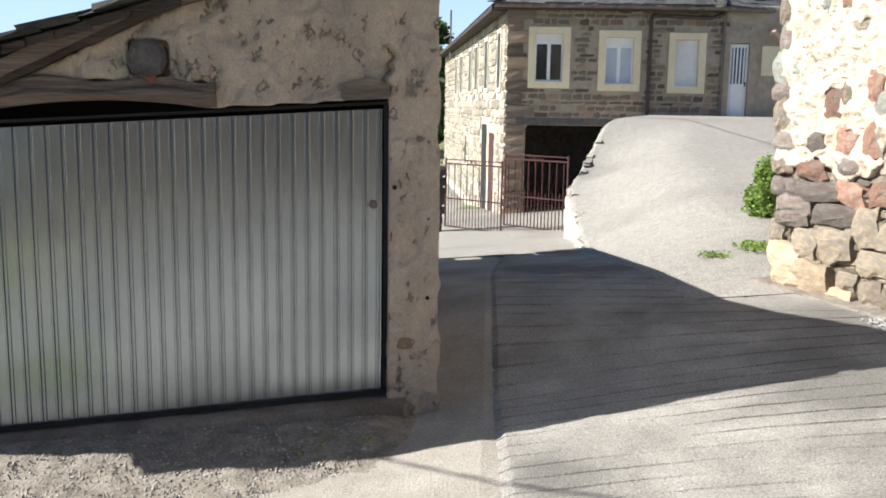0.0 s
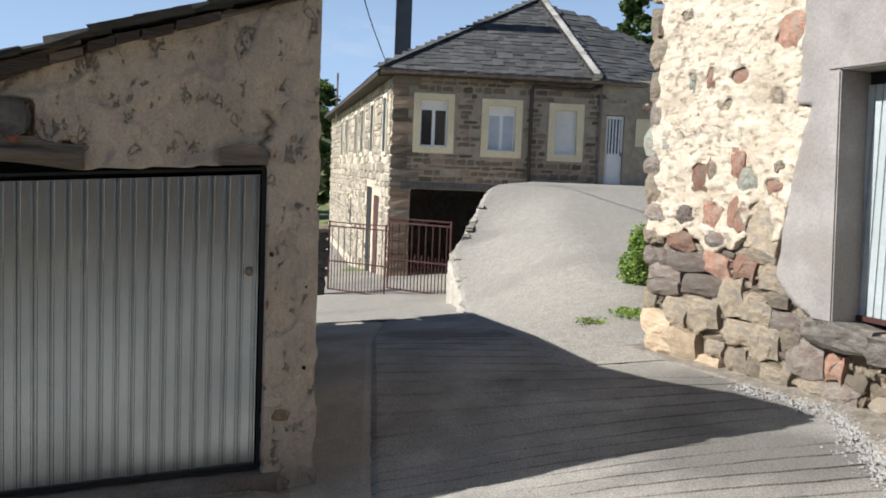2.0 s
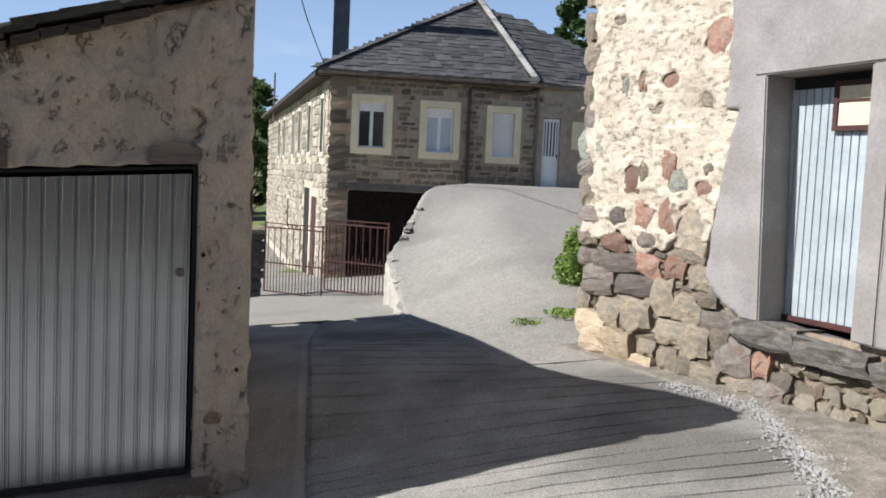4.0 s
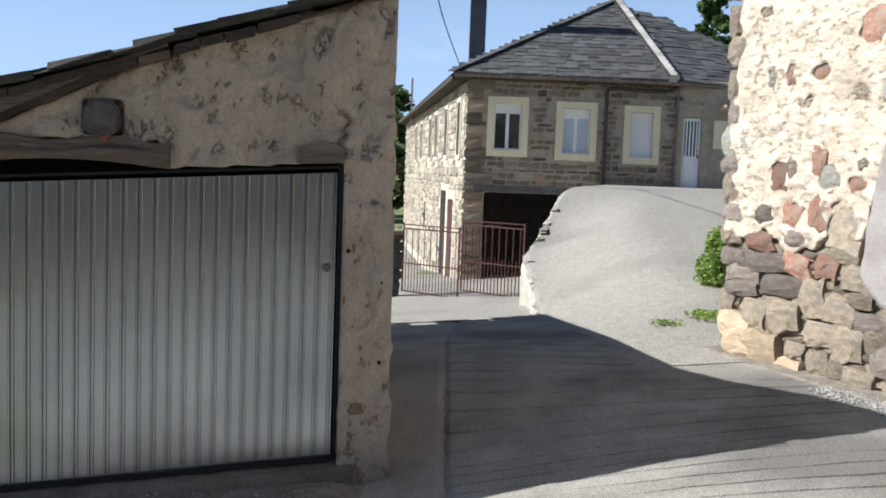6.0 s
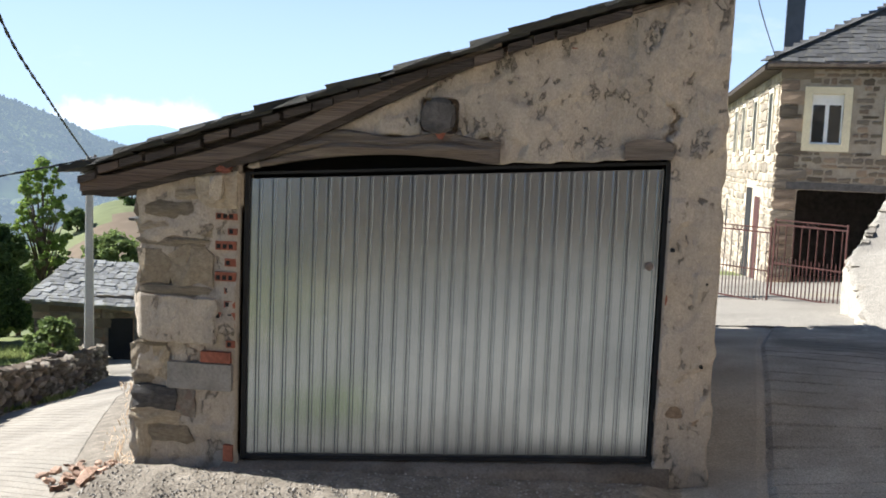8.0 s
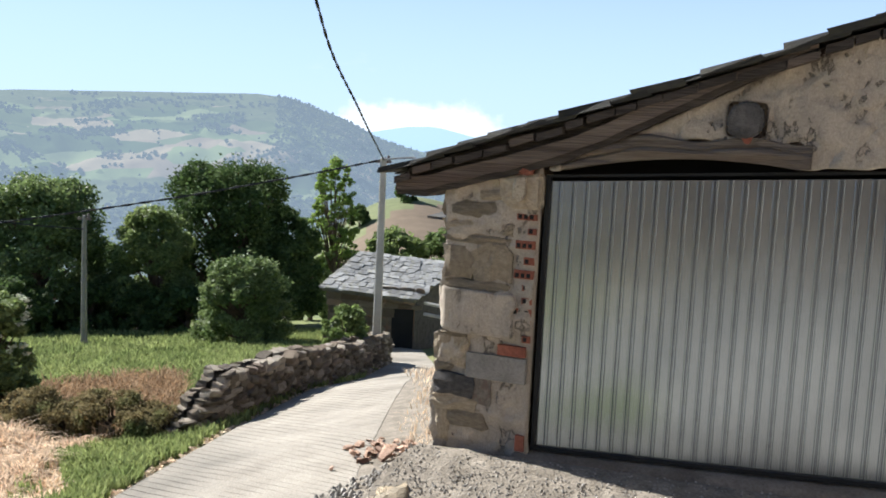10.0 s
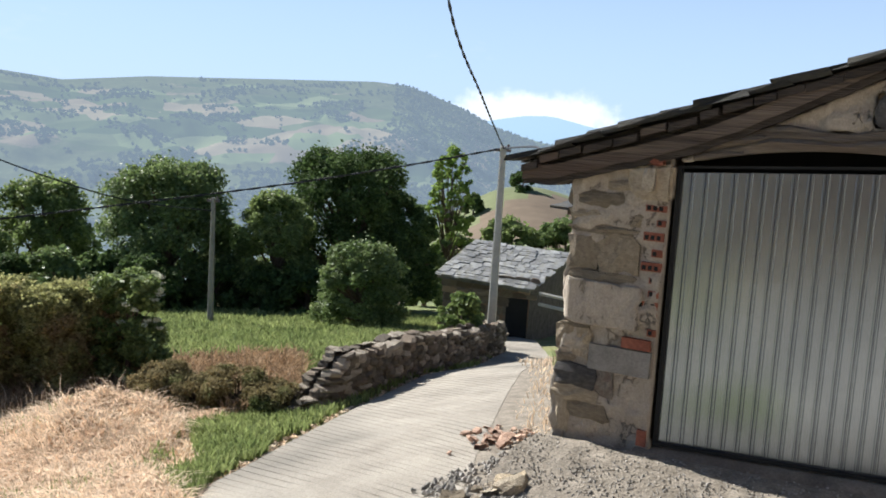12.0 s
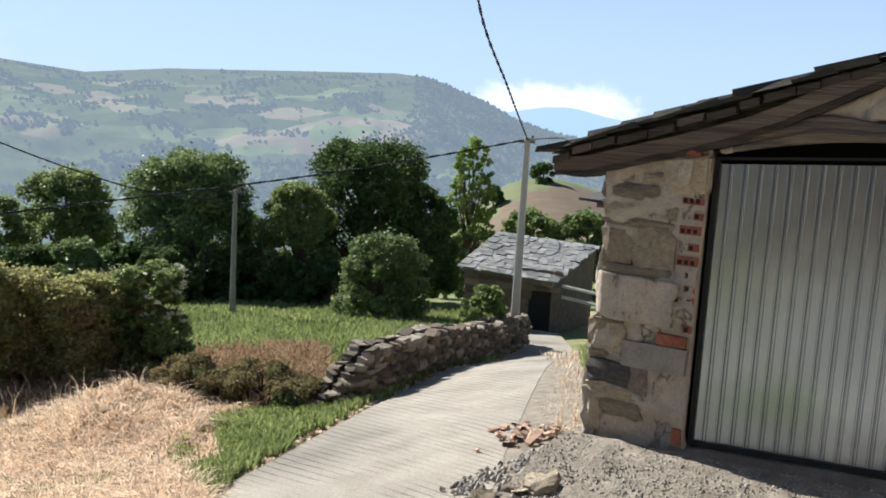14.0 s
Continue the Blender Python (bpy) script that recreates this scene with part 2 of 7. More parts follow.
M["brick"] = material("red_hollow_brick", [(0.2, 0.066, 0.042), (0.34, 0.125, 0.08)], 6, 0.9, 0.5, 30, grain=(0.5, 1.4))
M["leaf"] = material("green_leaves", [(0.11, 0.17, 0.055), (0.24, 0.3, 0.12)], 1.2, 0.55, 0.0, 8, island=True, spec=0.3, through=0.35)
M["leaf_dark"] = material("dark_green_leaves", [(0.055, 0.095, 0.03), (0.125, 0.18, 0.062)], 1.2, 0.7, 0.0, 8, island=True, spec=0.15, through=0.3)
M["leaf_light"] = material("light_green_leaves", [(0.14, 0.2, 0.06), (0.28, 0.34, 0.13)], 1.2, 0.55, 0.0, 8, island=True, spec=0.3, through=0.4)
M["bark"] = material("bark", [(0.08, 0.06, 0.045), (0.18, 0.14, 0.1)], 5, 0.95, 0.8, 30, stretch=(3, 3, 0.6))
M["straw"] = material("dry_grass", [(0.64, 0.48, 0.34), (0.87, 0.72, 0.55)], 1.5, 0.9, 0.0, 12, island=True, spec=0.1, through=0.35)
M["grass"] = material("green_grass", [(0.19, 0.245, 0.085), (0.36, 0.405, 0.165)], 0.8, 0.8, 0.0, 10, island=True, spec=0.1, through=0.4)


M["moss_slate"] = material("mossy_black_slate", [(0.022, 0.022, 0.022), (0.06, 0.058, 0.054), (0.05, 0.048, 0.036)], 6, 0.75, 0.6, 36, per_object=True, patch=3)
M["grey_timber"] = material("weathered_grey_timber", [(0.13, 0.105, 0.087), (0.33, 0.28, 0.235), (0.2, 0.16, 0.13)], 3.2, 0.9, 1.0, 26, stretch=(0.2, 3, 6), patch=1.4, dist=0.03, grain=(0.4, 1.45))
M["grey_stone"] = material("grey_brown_stone", [(0.2, 0.17, 0.145), (0.36, 0.31, 0.26), (0.25, 0.19, 0.16)], 5, 0.92, 1.0, 30, per_object=True, dist=0.03, patch=3, grain=(0.6, 1.35))
M["tan_stone"] = material("tan_layered_stone", [(0.34, 0.27, 0.19), (0.56, 0.46, 0.34), (0.36, 0.31, 0.25)], 5, 0.92, 1.0, 30, per_object=True, dist=0.03, patch=3, stretch=(1, 1, 1.8), grain=(0.6, 1.35))
M["green_stone"] = material("pale_green_grey_stone", [(0.3, 0.3, 0.25), (0.46, 0.46, 0.39), (0.36, 0.33, 0.26)], 5, 0.92, 0.9, 30, dist=0.03, patch=3, grain=(0.65, 1.3))
M["mortar"] = material("earth_mortar", [(0.22, 0.165, 0.115), (0.38, 0.3, 0.215)], 6, 0.95, 1.0, 30, dist=0.04)
M["rubble"] = material("rubble_stone", [(0.36, 0.3, 0.22), (0.54, 0.46, 0.35)], 7, 0.92, 1.0, 30, per_object=True, dist=0.03, grain=(0.55, 1.35),
                       palette=[(0.52, 0.42, 0.29), (0.36, 0.3, 0.24), (0.43, 0.29, 0.2), (0.56, 0.47, 0.35), (0.42, 0.36, 0.28), (0.54, 0.43, 0.29), (0.46, 0.38, 0.29)])
M["red_stone"] = material("iron_red_stone", [(0.27, 0.135, 0.09), (0.42, 0.25, 0.18), (0.3, 0.23, 0.18)], 6, 0.9, 0.9, 30, per_object=True, patch=4)
M["house_stone"] = material("house_stone_piece", [(0.16, 0.13, 0.1), (0.3, 0.25, 0.19)], 5, 0.9, 0.8, 30, per_object=True,
                            palette=[(0.19, 0.145, 0.105), (0.27, 0.215, 0.155), (0.31, 0.255, 0.195), (0.22, 0.15, 0.105), (0.15, 0.12, 0.095), (0.29, 0.2, 0.135)])
M["house_mortar"] = material("house_mortar", [(0.29, 0.24, 0.185), (0.42, 0.36, 0.285)], 4, 0.95, 0.8, 30)
M["pale_rubble"] = material("pale_rubble", [(0.28, 0.238, 0.182), (0.47, 0.412, 0.328)], 3, 0.9, 0.8, 20, island=True)
M["dry_stone"] = material("dry_wall_stone", [(0.16, 0.14, 0.11), (0.3, 0.265, 0.215)], 7, 0.92, 0.9, 36, per_object=True,
                          palette=[(0.26, 0.21, 0.15), (0.16, 0.13, 0.1), (0.21, 0.155, 0.11), (0.36, 0.31, 0.25)])
M["slate_piece"] = material("slate_piece", [(0.05, 0.05, 0.053), (0.108, 0.108, 0.112), (0.1, 0.096, 0.085)], 5, 0.78, 0.5, 36, per_object=True, patch=2)
M["slate_pale"] = material("sun_bleached_slate", [(0.2, 0.2, 0.2), (0.36, 0.36, 0.35), (0.26, 0.25, 0.2)], 4, 0.5, 0.5, 30, per_object=True, patch=2)
M["hip_tile"] = material("pale_hip_tile", [(0.4, 0.37, 0.33), (0.55, 0.51, 0.46)], 5, 0.85, 0.4, 30, per_object=True)
M["shutter"] = material("white_shutter", [(0.7, 0.7, 0.7), (0.8, 0.8, 0.8)], 3, 0.5, 0.05, 40)
M["curtain"] = material("pale_blue_blind", [(0.42, 0.47, 0.55), (0.5, 0.55, 0.62)], 3, 0.6, 0.05, 40)
M["chimney"] = material("dark_blue_metal_flue", [(0.035, 0.042, 0.06), (0.06, 0.07, 0.09)], 3, 0.5, 0.05, 30)
M["cement_block"] = material("grey_cement_block", [(0.19, 0.175, 0.16), (0.26, 0.24, 0.22)], 6, 0.92, 0.5, 50, per_object=True)
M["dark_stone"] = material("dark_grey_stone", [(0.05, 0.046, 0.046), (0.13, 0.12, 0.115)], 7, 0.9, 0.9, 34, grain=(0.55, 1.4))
M["blossom"] = material("cream_blossom", [(0.6, 0.62, 0.45), (0.75, 0.75, 0.6)], 3, 0.8, 0.0, 20)
M["dead"] = material("dead_brown_grass", [(0.3, 0.2, 0.12), (0.48, 0.34, 0.21)], 1.5, 0.9, 0.0, 12, island=True, spec=0.1, through=0.3)
M["straw_mat"] = material("matted_straw", [(0.46, 0.32, 0.2), (0.7, 0.53, 0.35)], 6, 0.95, 1.0, 40, dist=0.05)
M["lime_dust"] = material("pale_lime_mortar", [(0.25, 0.237, 0.22), (0.43, 0.412, 0.385)], 5, 0.95, 0.9, 30)

M["edge_stone"] = material("ramp_edge_stone", [(0.28, 0.25, 0.21), (0.44, 0.4, 0.34)], 6, 0.92, 0.9, 30, per_object=True)
M["pier_stone"] = material("pier_stone", [(0.29, 0.23, 0.165), (0.46, 0.385, 0.285)], 6, 0.92, 1.0, 30, per_object=True, grain=(0.6, 1.35))

M["bare_stone"] = material("bare_brown_stone", [(0.17, 0.12, 0.085), (0.33, 0.25, 0.17)], 5, 0.92, 0.9, 26, per_object=True)

M["hedge_leaf"] = material("bramble_leaves", [(0.25, 0.265, 0.1), (0.46, 0.44, 0.21), (0.4, 0.29, 0.18)], 1.2, 0.8, 0.0, 8, island=True, spec=0.1, through=0.5, patch=1.0)
M["dirty_concrete"] = material("dirty_concrete", [(0.12, 0.103, 0.086), (0.24, 0.212, 0.183), (0.13, 0.107, 0.086)], 3, 0.92, 0.9, 50, dist=0.014, patch=0.9, grain=(0.5, 1.45))
M["pole_dark"] = material("weathered_pole", [(0.2, 0.19, 0.17), (0.3, 0.28, 0.25)], 3, 0.9, 0.3, 40)

M["brown_pipe"] = material("brown_pipe_paint", [(0.05, 0.036, 0.03), (0.085, 0.062, 0.052)], 5, 0.6, 0.1, 40)
M["pale_surround"] = material("pale_window_surround", [(0.6, 0.56, 0.46), (0.72, 0.68, 0.58)], 3, 0.85, 0.1, 40)

M["street"] = material("ribbed_street_concrete", [(0.2, 0.185, 0.162), (0.34, 0.317, 0.28), (0.15, 0.139, 0.123)], 1.6, 0.85, 0.9, 80, dist=0.012, patch=0.5, grain=(0.0, 2.15))
M["ivy_leaf"] = material("sunny_ivy_leaves", [(0.17, 0.27, 0.05), (0.34, 0.43, 0.13)], 1.2, 0.7, 0.0, 8, island=True, spec=0.15, through=0.4)
M["faded_tile"] = material("faded_clay_tile", [(0.4, 0.25, 0.18), (0.58, 0.41, 0.31)], 6, 0.92, 0.5, 30, per_object=True)
M["scrub"] = material("dead_scrub_leaves", [(0.19, 0.16, 0.075), (0.33, 0.27, 0.145), (0.16, 0.19, 0.075)], 3, 0.85, 0.0, 8, island=True, spec=0.1, through=0.35, patch=1.6)
M["foot_stone"] = material("ochre_footing_stone", [(0.46, 0.34, 0.22), (0.62, 0.49, 0.34)], 6, 0.92, 1.0, 30, per_object=True, dist=0.03, grain=(0.6, 1.35))
M["sill"] = material("weathered_sill_stone", [(0.13, 0.115, 0.1), (0.28, 0.25, 0.215), (0.14, 0.12, 0.1)], 6, 0.95, 1.0, 32, dist=0.03, patch=4, grain=(0.55, 1.4))
# rotten timber's own tone, which also paints shadow under slates and eaves
M["dark_timber"] = material("dark_and_shaded_timber", [(0.035, 0.028, 0.024), (0.1, 0.08, 0.068)], 3, 0.9, 1.0, 24, stretch=(0.35, 3, 5), grain=(0.5, 1.4))


def hazy(name, field, haze, amount):
    """Distant land: fields and woods, with haze painted over them as flat blue emission."""
    m = bpy.data.materials.new(name)
    m.use_nodes = True
    nt = m.node_tree
    N, ln = nt.nodes.new, nt.links.new
    bs = nt.nodes["Principled BSDF"]
    bs.inputs["Roughness"].default_value = 1.0
    bs.inputs["Specular IOR Level"].default_value = 0.0
    co = N("ShaderNodeTexCoord")
    mp = N("ShaderNodeMapping")
    mp.inputs["Scale"].default_value = (0.011, 0.011, 0.028)
    ln(co.outputs["Object"], mp.inputs["Vector"])
    wn = N("ShaderNodeTexNoise")
    wn.inputs["Scale"].default_value = 2.0
    mv = N("ShaderNodeMix")
    mv.data_type = "RGBA"
    mv.inputs["Factor"].default_value = 0.12
    ln(mp.outputs[0], wn.inputs["Vector"])
    ln(mp.outputs[0], mv.inputs["A"])
    ln(wn.outputs["Color"], mv.inputs["B"])
    vo = N("ShaderNodeTexVoronoi")
    vo.inputs["Scale"].default_value = 1.6
    ln(mv.outputs["Result"], vo.inputs["Vector"])
    sp = N("ShaderNodeSeparateColor")
    ln(vo.outputs["Color"], sp.inputs["Color"])
    rp = N("ShaderNodeValToRGB")
    rp.color_ramp.interpolation = "CONSTANT"
    cols = [(0.06, 0.085, 0.04), (0.16, 0.2, 0.09), (0.09, 0.12, 0.05), (0.27, 0.23, 0.155), (0.18, 0.215, 0.105), (0.07, 0.1, 0.045), (0.23, 0.19, 0.13), (0.12, 0.15, 0.07)]
    while len(rp.color_ramp.elements) < len(cols):
        rp.color_ramp.elements.new(0.5)
    for i, c in enumerate(cols):
        rp.color_ramp.elements[i].position = i / len(cols)
        rp.color_ramp.elements[i].color = (*c, 1)
    ln(sp.outputs["Red"], rp.inputs["Fac"])
    # woods and heath cover most of the slope, fields lie in a belt
    wd = N("ShaderNodeTexNoise")
    wd.inputs["Scale"].default_value = 0.55
    wd.inputs["Detail"].default_value = 8
    wd.inputs["Roughness"].default_value = 0.65
    ln(mp.outputs[0], wd.inputs["Vector"])
    sz = N("ShaderNodeSeparateXYZ")
    ln(co.outputs["Object"], sz.inputs[0])
    belt = N("ShaderNodeMapRange")
    belt.inputs["From Min"].default_value, belt.inputs["From Max"].default_value = 12.0, 70.0
    belt.inputs["To Min"].default_value, belt.inputs["To Max"].default_value = 0.0, 1.0
    sub = N("ShaderNodeMath")
    sub.operation = "SUBTRACT"
    sub.inputs[1].default_value = field
    ln(sz.outputs["Z"], sub.inputs[0])
    ab = N("ShaderNodeMath")
    ab.operation = "ABSOLUTE"
    ln(sub.outputs[0], ab.inputs[0])
    ln(ab.outputs[0], belt.inputs["Value"])
    ad = N("ShaderNodeMath")
    ad.operation = "ADD"
    ml = N("ShaderNodeMath")
    ml.operation = "MULTIPLY"
    ml.inputs[1].default_value = 0.3
    ln(belt.outputs[0], ml.inputs[0])
    ln(ml.outputs[0], ad.inputs[0])
    ln(wd.outputs["Fac"], ad.inputs[1])
    st = N("ShaderNodeValToRGB")
    st.color_ramp.elements[0].position, st.color_ramp.elements[1].position = 0.63, 0.67
    ln(ad.outputs[0], st.inputs["Fac"])
    wc = N("ShaderNodeValToRGB")
    wc.color_ramp.elements[0].color = (0.05, 0.07, 0.035, 1)
    wc.color_ramp.elements[1].color = (0.15, 0.17, 0.085, 1)
    w2 = N("ShaderNodeTexNoise")
    w2.inputs["Scale"].default_value = 0.09
    w2.inputs["Detail"].default_value = 6
    ln(co.outputs["Object"], w2.inputs["Vector"])
    ln(w2.outputs["Fac"], wc.inputs["Fac"])
    mx = N("ShaderNodeMix")
    mx.data_type = "RGBA"
    ln(st.outputs["Color"], mx.inputs["Factor"])
    ln(rp.outputs["Color"], mx.inputs["A"])
    ln(wc.outputs["Color"], mx.inputs["B"])
    ln(mx.outputs["Result"], bs.inputs["Base Color"])
    # painted haze: a steady glow mixed over the lit surface by amount
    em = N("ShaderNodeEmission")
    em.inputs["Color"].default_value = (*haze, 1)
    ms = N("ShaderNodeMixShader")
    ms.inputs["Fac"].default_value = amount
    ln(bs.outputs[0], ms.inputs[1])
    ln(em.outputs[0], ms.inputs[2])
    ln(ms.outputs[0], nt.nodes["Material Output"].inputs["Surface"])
    return m


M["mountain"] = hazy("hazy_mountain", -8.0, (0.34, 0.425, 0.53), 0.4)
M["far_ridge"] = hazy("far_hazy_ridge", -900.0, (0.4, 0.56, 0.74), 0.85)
M["ploughed"] = material("ploughed_field", [(0.12, 0.088, 0.06), (0.17, 0.13, 0.09)], 0.08, 0.95, 0.3, 0.6)
M["pasture"] = material("pasture", [(0.1, 0.122, 0.052), (0.16, 0.178, 0.082)], 0.08, 0.95, 0.3, 0.6)


def glass_material():
    m = bpy.data.materials.new("window_glass")
    m.use_nodes = True
    b = m.node_tree.nodes["Principled BSDF"]
    b.inputs["Base Color"].default_value = (0.02, 0.022, 0.025, 1)
    b.inputs["Roughness"].default_value = 0.05
    b.inputs["Specular IOR Level"].default_value = 0.6
    return m


M["glass"] = glass_material()


# ---- building helpers ----
def part(name, bm, mat, parent=None, label="", smooth=False):
    me = bpy.data.meshes.new(name)
    bm.to_mesh(me)
    bm.free()
    for mm in (mat if isinstance(mat, (list, tuple)) else [mat]):
        me.materials.append(M[mm])
    if smooth:
        me.polygons.foreach_set("use_smooth", [True] * len(me.polygons))
    ob = new(name, me)
    if parent is not None:
        ob.parent = parent
    if label:
        ob["label"] = label
    return ob


def thing(name, label, category, at=(0, 0, 0), turn=0.0, group="", kind=""):
    ob = new(name)
    ob.matrix_basis = pose(*at, 0, 0, turn)
    return tagged(ob, label, category, group, kind)


def box(bm, x0, x1, y0, y1, z0, z1, mi=0):
    v = [bm.verts.new(p) for p in ((x0, y0, z0), (x1, y0, z0), (x1, y1, z0), (x0, y1, z0),
                                   (x0, y0, z1), (x1, y0, z1), (x1, y1, z1), (x0, y1, z1))]
    for q in ((3, 2, 1, 0), (4, 5, 6, 7), (0, 1, 5, 4), (1, 2, 6, 5), (2, 3, 7, 6), (3, 0, 4, 7)):
        bm.faces.new([v[i] for i in q]).material_index = mi
    return v


def boxm(*a):
    bm = bmesh.new()
    box(bm, *a)
    return bm


def prism(bm, pts, y0, y1, mi=0):
    """A solid from an outline in x, z, from y0 to y1."""
    a = [bm.verts.new((p[0], y0, p[1])) for p in pts]
    b = [bm.verts.new((p[0], y1, p[1])) for p in pts]
    n = len(pts)
    bm.faces.new(a).material_index = mi
    bm.faces.new(b[::-1]).material_index = mi
    for i in range(n):
        bm.faces.new((a[i], b[i], b[(i + 1) % n], a[(i + 1) % n])).material_index = mi
    bmesh.ops.recalc_face_normals(bm, faces=bm.faces[:])


def tube(bm, pts, r, sides=8, mi=0):
    """A round bar along points; r is one radius or one for each point."""
    rings = []
    for i, p in enumerate(pts):
        p = Vector(p)
        d = (Vector(pts[min(i + 1, len(pts) - 1)]) - Vector(pts[max(i - 1, 0)])).normalized()
        a = d.orthogonal().normalized() if i == 0 else (a - d * a.dot(d)).normalized()
        b = d.cross(a)
        rr = r[i] if isinstance(r, (list, tuple)) else r
        rings.append([bm.verts.new(p + (a * math.cos(k * math.tau / sides) + b * math.sin(k * math.tau / sides)) * rr) for k in range(sides)])
    for q, w in zip(rings[:-1], rings[1:]):
        for k in range(sides):
            bm.faces.new((q[k], q[(k + 1) % sides], w[(k + 1) % sides], w[k])).material_index = mi
    bm.faces.new(rings[0][::-1]).material_index = mi
    bm.faces.new(rings[-1]).material_index = mi


def smoothstep(a, b, x):
    t = min(1.0, max(0.0, (x - a) / (b - a)))
    return t * t * (3 - 2 * t)


def rough(x, y, z, s=1.0):
    return noise.fractal(Vector((x, y, z)) * s, 1.0, 2.0, 3)


# ---- ground ----
def ground_z(x, y):
    z = -0.1
    if x >= 0:
        z += 0.08 * min(x, 7) + 0.1 * max(0, x - 9)
    else:
        l = -x
        z -= 0.13 * l + 0.007 * min(l, 10) ** 2 - (0.02 * (l - 10) if l > 10 else 0)
    # worn hollow where the lane meets the side street
    z -= 0.25 * math.exp(-((x + 0.5) / 2.2) ** 2) * smoothstep(3.4, 5.0, y) * (1 - smoothstep(7.3, 8.9, y))
    z -= (0.08 + 0.02 * smoothstep(0, 5, -x)) * max(0, min(y, 45) - 10.5)
    d = math.hypot(x, y)
    if d > 32:
        az = math.degrees(math.atan2(-x, y))
        z -= (d - 32) * 0.16 * smoothstep(32, 80, d) * smoothstep(20, 45, az) if d < 700 else 0
        if d >= 700:
            z -= 668 * 0.16 * smoothstep(20, 45, az)
        z = max(z, -120)
        # the near hillside with a ploughed field
        z += 22 * math.exp(-((az - 36.8) / 8) ** 2 - ((d - 170) / 55) ** 2)
        # wooded hill behind the long house
        z += 15 * math.exp(-((az - 3) / 5) ** 2 - ((d - 130) / 40) ** 2)
    return z


def build_ground():
    """One sheet out to the horizon, finer near the camera and towards the valley."""
    radii = [0.0]
    r = 0.4
    while r < 4600:
        radii.append(r)
        r *= 1.07 if r < 60 else 1.11
    angles = []
    a = -180.0
    while a < 180:
        angles.append(a)
        a += 1.5 if -45 < a < 80 else 6
    bm = bmesh.new()
    rows = []
    for r in radii[1:]:
        row = []
        for a in angles:
            x, y = -r * math.sin(radians(a)), r * math.cos(radians(a))
            z = ground_z(x, y) - 0.05
            if r > 8:
                z += 0.12 * rough(x, y, 0, 0.35) * smoothstep(8, 25, r)
            row.append(bm.verts.new((x, y, z)))
        rows.append(row)
    n = len(angles)
    c = bm.verts.new((0, 0, ground_z(0, 0) - 0.05))
    for k in range(n):
        bm.faces.new((c, rows[0][(k + 1) % n], rows[0][k]))
    for p, q in zip(rows[:-1], rows[1:]):
        for k in range(n):
            bm.faces.new((p[k], p[(k + 1) % n], q[(k + 1) % n], q[k]))
    bmesh.ops.recalc_face_normals(bm, faces=bm.faces[:])
    ob = part("ground", bm, "earth", smooth=True)
    return tagged(ob, "grassy sloping ground running down into the valley", "ground", kind="structure")


GROUND = build_ground()


def line_at(pts, t):
    """A point at t (0 to 1, by index) on a polyline in the plan."""
    k = t * (len(pts) - 1)
    i = min(int(k), len(pts) - 2)
    f = k - i
    return Vector(pts[i]).lerp(Vector(pts[i + 1]), f)


def build_strip(name, left, right, rows, cols, mat, lift, label, groove=0.0):
    """A paved strip between two edge lines, following the ground, with transverse grooves."""
    bm = bmesh.new()
    ts = []
    if groove:
        n = int(rows)
        for i in range(n):
            t = i / n
            w = 1 / n
            ts += [(t, 0), (t + w * 0.86, 0), (t + w * 0.9, -1), (t + w * 0.95, -1)]
    else:
        ts = [(i / rows, 0) for i in range(rows + 1)]
    grid = []
    for t, g in ts:
        a, b = line_at(left, t), line_at(right, t)
        row = []
        for k in range(cols + 1):
            p = a.lerp(b, k / cols)
            wob = 0.025 * rough(p.x, p.y, 3, 1.2)
            d = groove * max(0.1, 0.6 + 1.3 * rough(p.x, p.y, 9, 1.3)) if g else 0
            dip = 0.05 if k in (0, cols) else 0.0
            row.append(bm.verts.new((p.x, p.y + wob, ground_z(p.x, p.y) + lift - d - dip + 0.006 * rough(p.x, p.y, 5, 3))))
        grid.append(row)
    for p, q in zip(grid[:-1], grid[1:]):
        for k in range(cols):
            bm.faces.new((p[k], p[k + 1], q[k + 1], q[k]))
    bmesh.ops.recalc_face_normals(bm, faces=bm.faces[:])
    if sum(f.normal.z for f in bm.faces) < 0:
        bmesh.ops.reverse_faces(bm, faces=bm.faces[:])
    ob = part(name, bm, mat)
    return tagged(ob, label, "road", kind="structure")


# side street rising between the garage and the stone house, with ribs across it
build_strip("road_side_street", [(0.3, 2.2), (0.33, 5), (0.36, 7), (0.56, 11.5), (0.9, 14)],
            [(7.5, 1.0), (5.6, 4.2), (4.6, 7), (4.4, 9.5), (4.0, 13.2)], 46, 40, "street", 0.0,
            "ribbed grey concrete side street between the garage and the stone building", 0.022)
build_strip("road_yard", [(-0.6, 13.9), (-1.8, 26), (-3, 40), (-4, 60)], [(4.0, 13.2), (6, 26), (4, 40), (3, 60)], 60, 24, "concrete_ramp", 0.012,
            "pale dusty concrete yard in front of the iron gate")
build_strip("pavement_smooth", [(-2.6, 2.2), (-2.4, 4.6), (-1.6, 6.2), (-1.5, 9), (-1.8, 14)],
            [(0.5, 2.2), (0.53, 5), (0.56, 7), (0.76, 11.5), (1.1, 14)], 60, 10, "concrete", -0.006,
            "smooth worn concrete strip beside the ribbed street")
